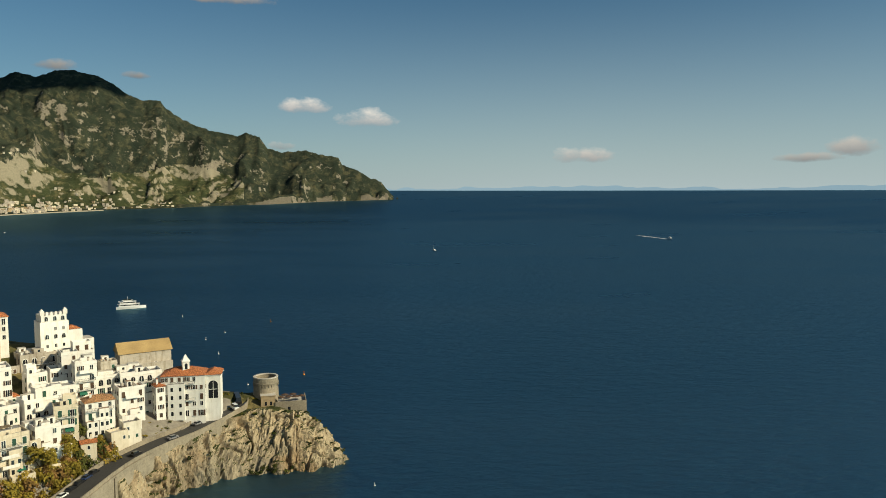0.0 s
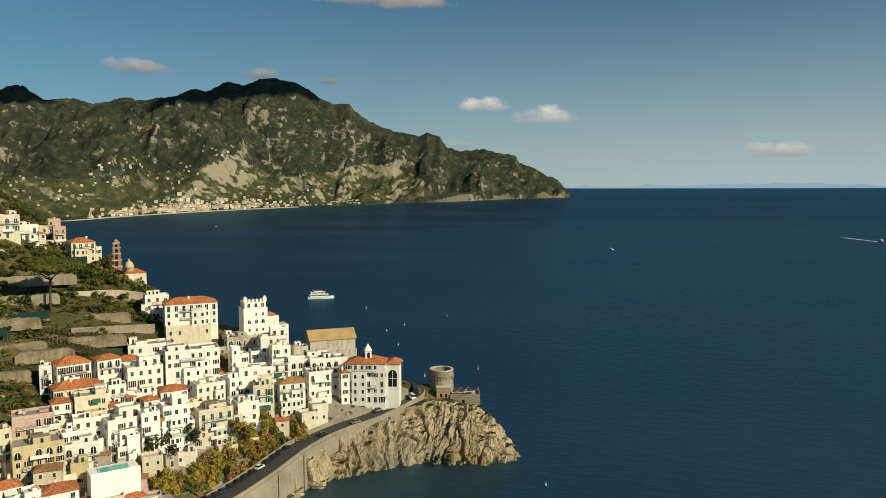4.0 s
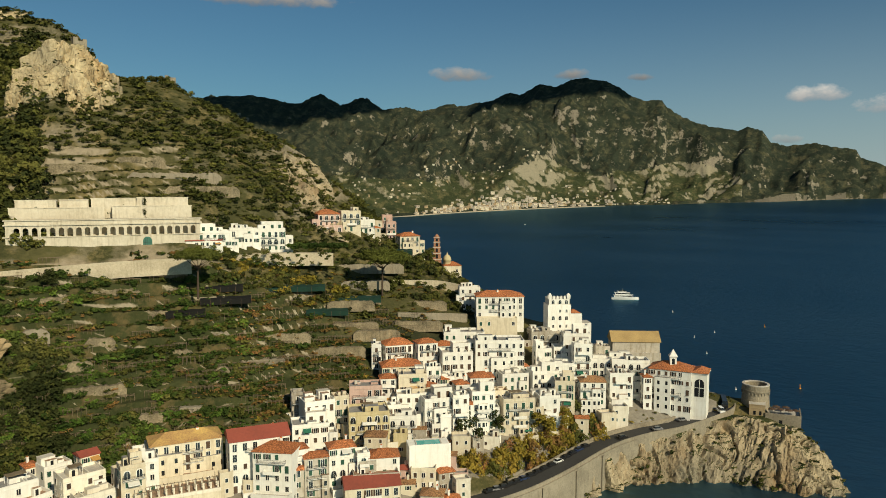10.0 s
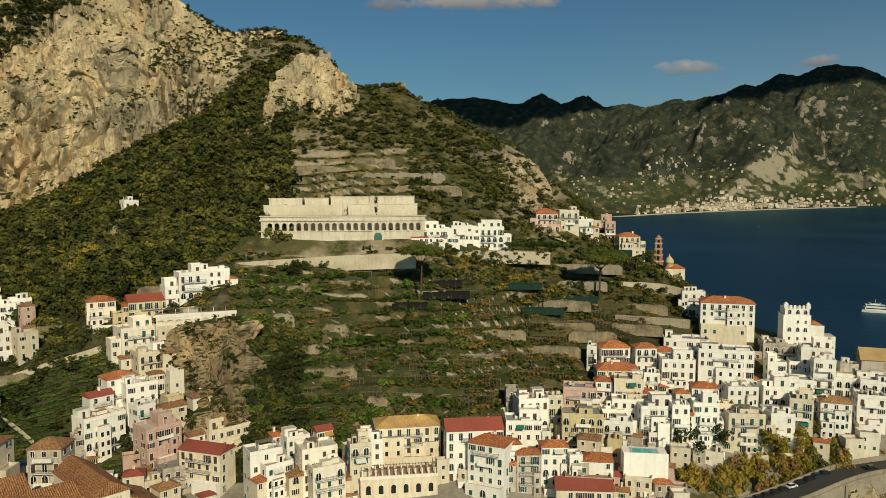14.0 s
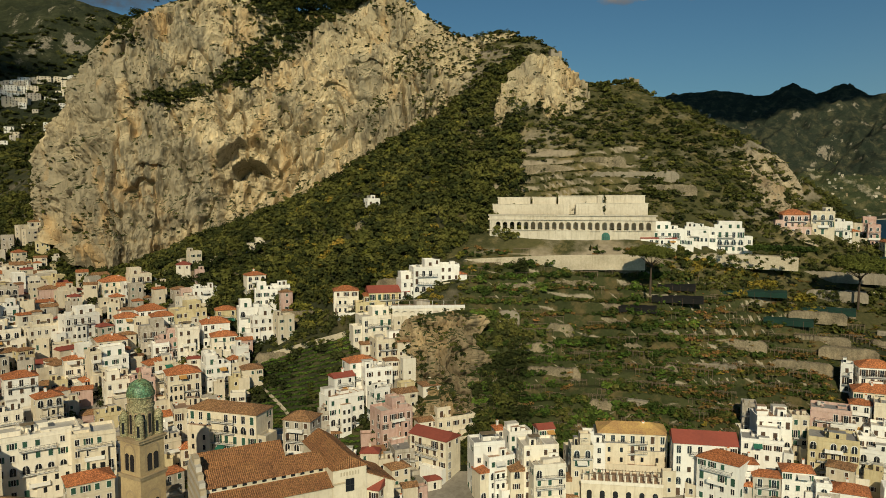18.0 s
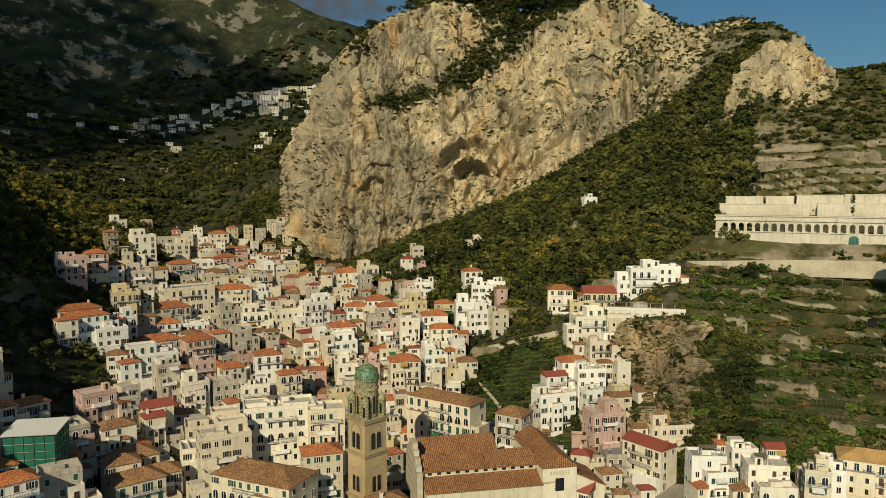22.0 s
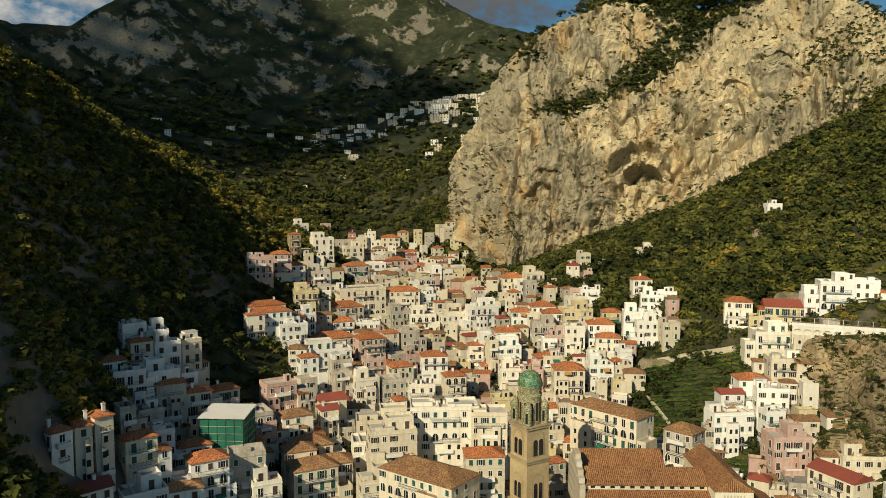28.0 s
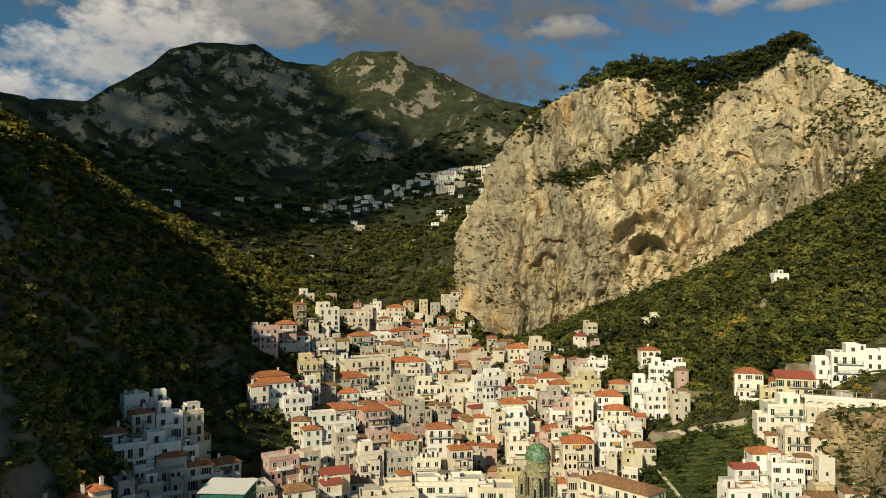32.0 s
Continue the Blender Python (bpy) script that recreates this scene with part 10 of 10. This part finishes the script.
def settlements():
    rng = random.Random(9)

    def at(az, d, w, h):
        p = pol(az, d)
        return (p.x, p.y, ground_at(p.x, p.y), w, h, face_turn(az) + rng.uniform(-0.4, 0.4))
    far_houses("hill_village", "white hill village strung along the mountain side",
               [at(rng.uniform(98.5, 113), rng.gauss(1000, 70), rng.uniform(6, 12), rng.choice((3, 6))) for k in range(60)] +
               [at(rng.gauss(101.5, 1.5), rng.gauss(1090, 45), rng.uniform(9, 18), rng.choice((6, 9, 9))) for k in range(46)]
               + [at(108 + rng.uniform(-3, 3), 1080 + rng.uniform(-40, 40), rng.uniform(7, 12), 6) for k in range(12)]
               + [at(rng.uniform(100, 124), rng.uniform(800, 1250), rng.uniform(6, 11), rng.choice((3, 6))) for k in range(26)])

    def over(az, up, w, h):
        d = float(along_rows(COAST, az)) + up
        p = pol(az, d)
        return (p.x, p.y, float(far_heights(np.array([az]), np.array([d]))[0][0]), w, h, face_turn(az) + rng.uniform(-0.5, 0.5))
    coast = [over(az, 8 + abs(rng.gauss(0, 34)), rng.uniform(7, 18), rng.choice((4, 6, 6, 8, 9))) for az in [min(39.5, rng.gauss(32.5, 3.4)) for k in range(360)]]
    for az, up, n in ((41.0, 150, 16), (38.5, 230, 18), (36.0, 330, 14), (24.5, 40, 26), (22.5, 60, 22), (20.5, 90, 16), (27, 120, 16), (17.0, 120, 10), (14.5, 160, 6), (43.5, 260, 12), (30.5, 260, 10), (33.5, 210, 12)):
        coast += [over(az + rng.gauss(0, 0.7), max(12, up + rng.gauss(0, 45)), rng.uniform(5, 11), rng.choice((3, 4, 6))) for k in range(n)]
    far_houses("coast_town", "pale seaside town along the beach across the bay", coast, [GREYW, CREAM, OCHRE, DECK, TILE, DARKW])


settlements()
BEACH = material("beach sand", (0.42, 0.36, 0.27), 0.9, vary=0.2, size=4, bump=0.1)


def beach():
    B = Build()
    az = np.linspace(25, 42, 60)
    line = [pol(a, float(along_rows(COAST, a)), float(sea_z(along_rows(COAST, a))) + 1.2) for a in az]
    me = strip("beach", line, -16, -6, 16, 1.0, [BEACH])
    tagged(new("beach", me), "pale sandy beach before the far town", "beach", kind="structure")


beach()


# ---- land beyond the cape, its haze painted as a pale blue glow ----
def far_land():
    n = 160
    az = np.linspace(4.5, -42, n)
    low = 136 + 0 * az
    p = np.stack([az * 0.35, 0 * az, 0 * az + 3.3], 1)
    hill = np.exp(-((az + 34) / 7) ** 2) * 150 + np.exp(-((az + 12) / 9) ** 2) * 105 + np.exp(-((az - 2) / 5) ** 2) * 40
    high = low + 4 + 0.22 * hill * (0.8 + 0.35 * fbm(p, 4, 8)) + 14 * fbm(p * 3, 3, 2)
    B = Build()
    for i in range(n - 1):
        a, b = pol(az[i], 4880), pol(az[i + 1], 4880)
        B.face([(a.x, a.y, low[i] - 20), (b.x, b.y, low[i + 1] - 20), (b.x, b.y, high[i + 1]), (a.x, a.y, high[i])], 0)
    tagged(new("backdrop", B.mesh("backdrop", [FARHAZE])), "hills on the far shore of the gulf, glowing pale blue for haze", "distance", kind="structure")


FARHAZE = material("distant hills with haze glow", (0.05, 0.07, 0.09), 1.0, vary=0.05, size=60, bump=0, spec=0)
# emission stands in for the bright haze before these hills
FARHAZE.node_tree.nodes["Principled BSDF"].inputs["Emission Color"].default_value = (0.27, 0.40, 0.46, 1)
FARHAZE.node_tree.nodes["Principled BSDF"].inputs["Emission Strength"].default_value = 1.0
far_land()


# ---- unseen clouds added to shade the inland mountains and the far summits ----
def inland_shade_cloud():
    nu, nv = 150, 260
    X, Y = np.meshgrid(np.linspace(-2600, -250, nu), np.linspace(-2000, 2050, nv), indexing="ij")
    p = np.stack([X.ravel(), Y.ravel(), 0 * X.ravel()], 1)
    x, y = p[:, 0], p[:, 1]
    rag = fbm(p / 170, 4, 61)
    east = np.interp(y, [-1500, -1250, -1083, -900, -780, -128, 400, 600, 850], [-1000, -1000, -1010, -1000, -960, -640, -640, -800, -830])
    edge = np.minimum(np.minimum((east - x) / 130, (x + 2600) / 300), np.minimum(np.minimum((y + 2000) / 260, (2050 - y) / 200), (2250 - np.hypot(x, y)) / 200))
    thick = np.clip(np.clip(edge, -1, 1) * 0.7 + rag * 0.4, 0, 1)
    z = 1060 + fbm(p / 260, 5, 63) * 75 - thick * 60
    # slid up towards the sun, out of view, so the shade stays put
    x, y, z = x - 1002, y - 2251, z + 1540
    me = grid_mesh("cloud", np.stack([x, y, z], 1), nu, nv, [CLOUD])
    bm = bmesh.new()
    bm.from_mesh(me)
    bm.verts.ensure_lookup_table()
    bmesh.ops.delete(bm, geom=[v for v in bm.verts if thick[v.index] <= 0.0], context="VERTS")
    # regular gaps let some sun through this added shade
    thin = []
    for f in bm.faces:
        c = f.calc_center_median()
        i, j = int((c.x + 3602) / 15.772), int((c.y + 4251) / 15.637)
        if (i + j) % 3 == 0 and j % 3 != 0 and (i - j) % 2 == 0:
            thin.append(f)
    bmesh.ops.delete(bm, geom=thin, context="FACES")
    bm.to_mesh(me)
    bm.free()
    tagged(new("cloud", me), "unseen ragged cloud sheet added to shade the inland mountains", "cloud", kind="stuff")


def summit_shade_cloud():
    """An unseen ragged cloud, added high towards the sun so that its shade lies on the far summits."""
    way = sun_way()
    z0 = 3000.0
    back = way * ((z0 - 620) / way.z)
    nu, nv = 130, 130
    X, Y = np.meshgrid(np.linspace(2300, 4600, nu), np.linspace(600, 3400, nv), indexing="ij")
    x, y = X.ravel(), Y.ravel()
    az, d = to_polar(x, y)
    p = np.stack([x, y, 0 * x], 1)
    # outline of the wanted shade: nearest distance at each turn
    near = np.interp(az, [18, 22, 24, 28, 30, 32.5, 34, 36, 38, 41, 43, 47, 60], [4300, 3930, 3900, 3930, 3850, 3800, 3950, 4700, 4700, 4250, 4020, 3900, 3800])
    thick = np.clip(0.15 + (d - near) / 90 + fbm(p / 130, 4, 65) * 1.1, 0, 1) * (d < 5100)
    me = grid_mesh("cloud", np.stack([x + back.x, y + back.y, z0 + fbm(p / 240, 4, 67) * 60 + thick * 40], 1), nu, nv, [CLOUD])
    bm = bmesh.new()
    bm.from_mesh(me)
    bm.verts.ensure_lookup_table()
    bmesh.ops.delete(bm, geom=[v for v in bm.verts if thick[v.index] <= 0.0], context="VERTS")
    bm.to_mesh(me)
    bm.free()
    tagged(new("cloud", me), "unseen ragged cloud added to shade the far summits", "cloud", kind="stuff")


CLOUD = material("cloud", (0.8, 0.8, 0.8), 1.0, vary=0.05, size=60, bump=0, spec=0)
inland_shade_cloud()
summit_shade_cloud()
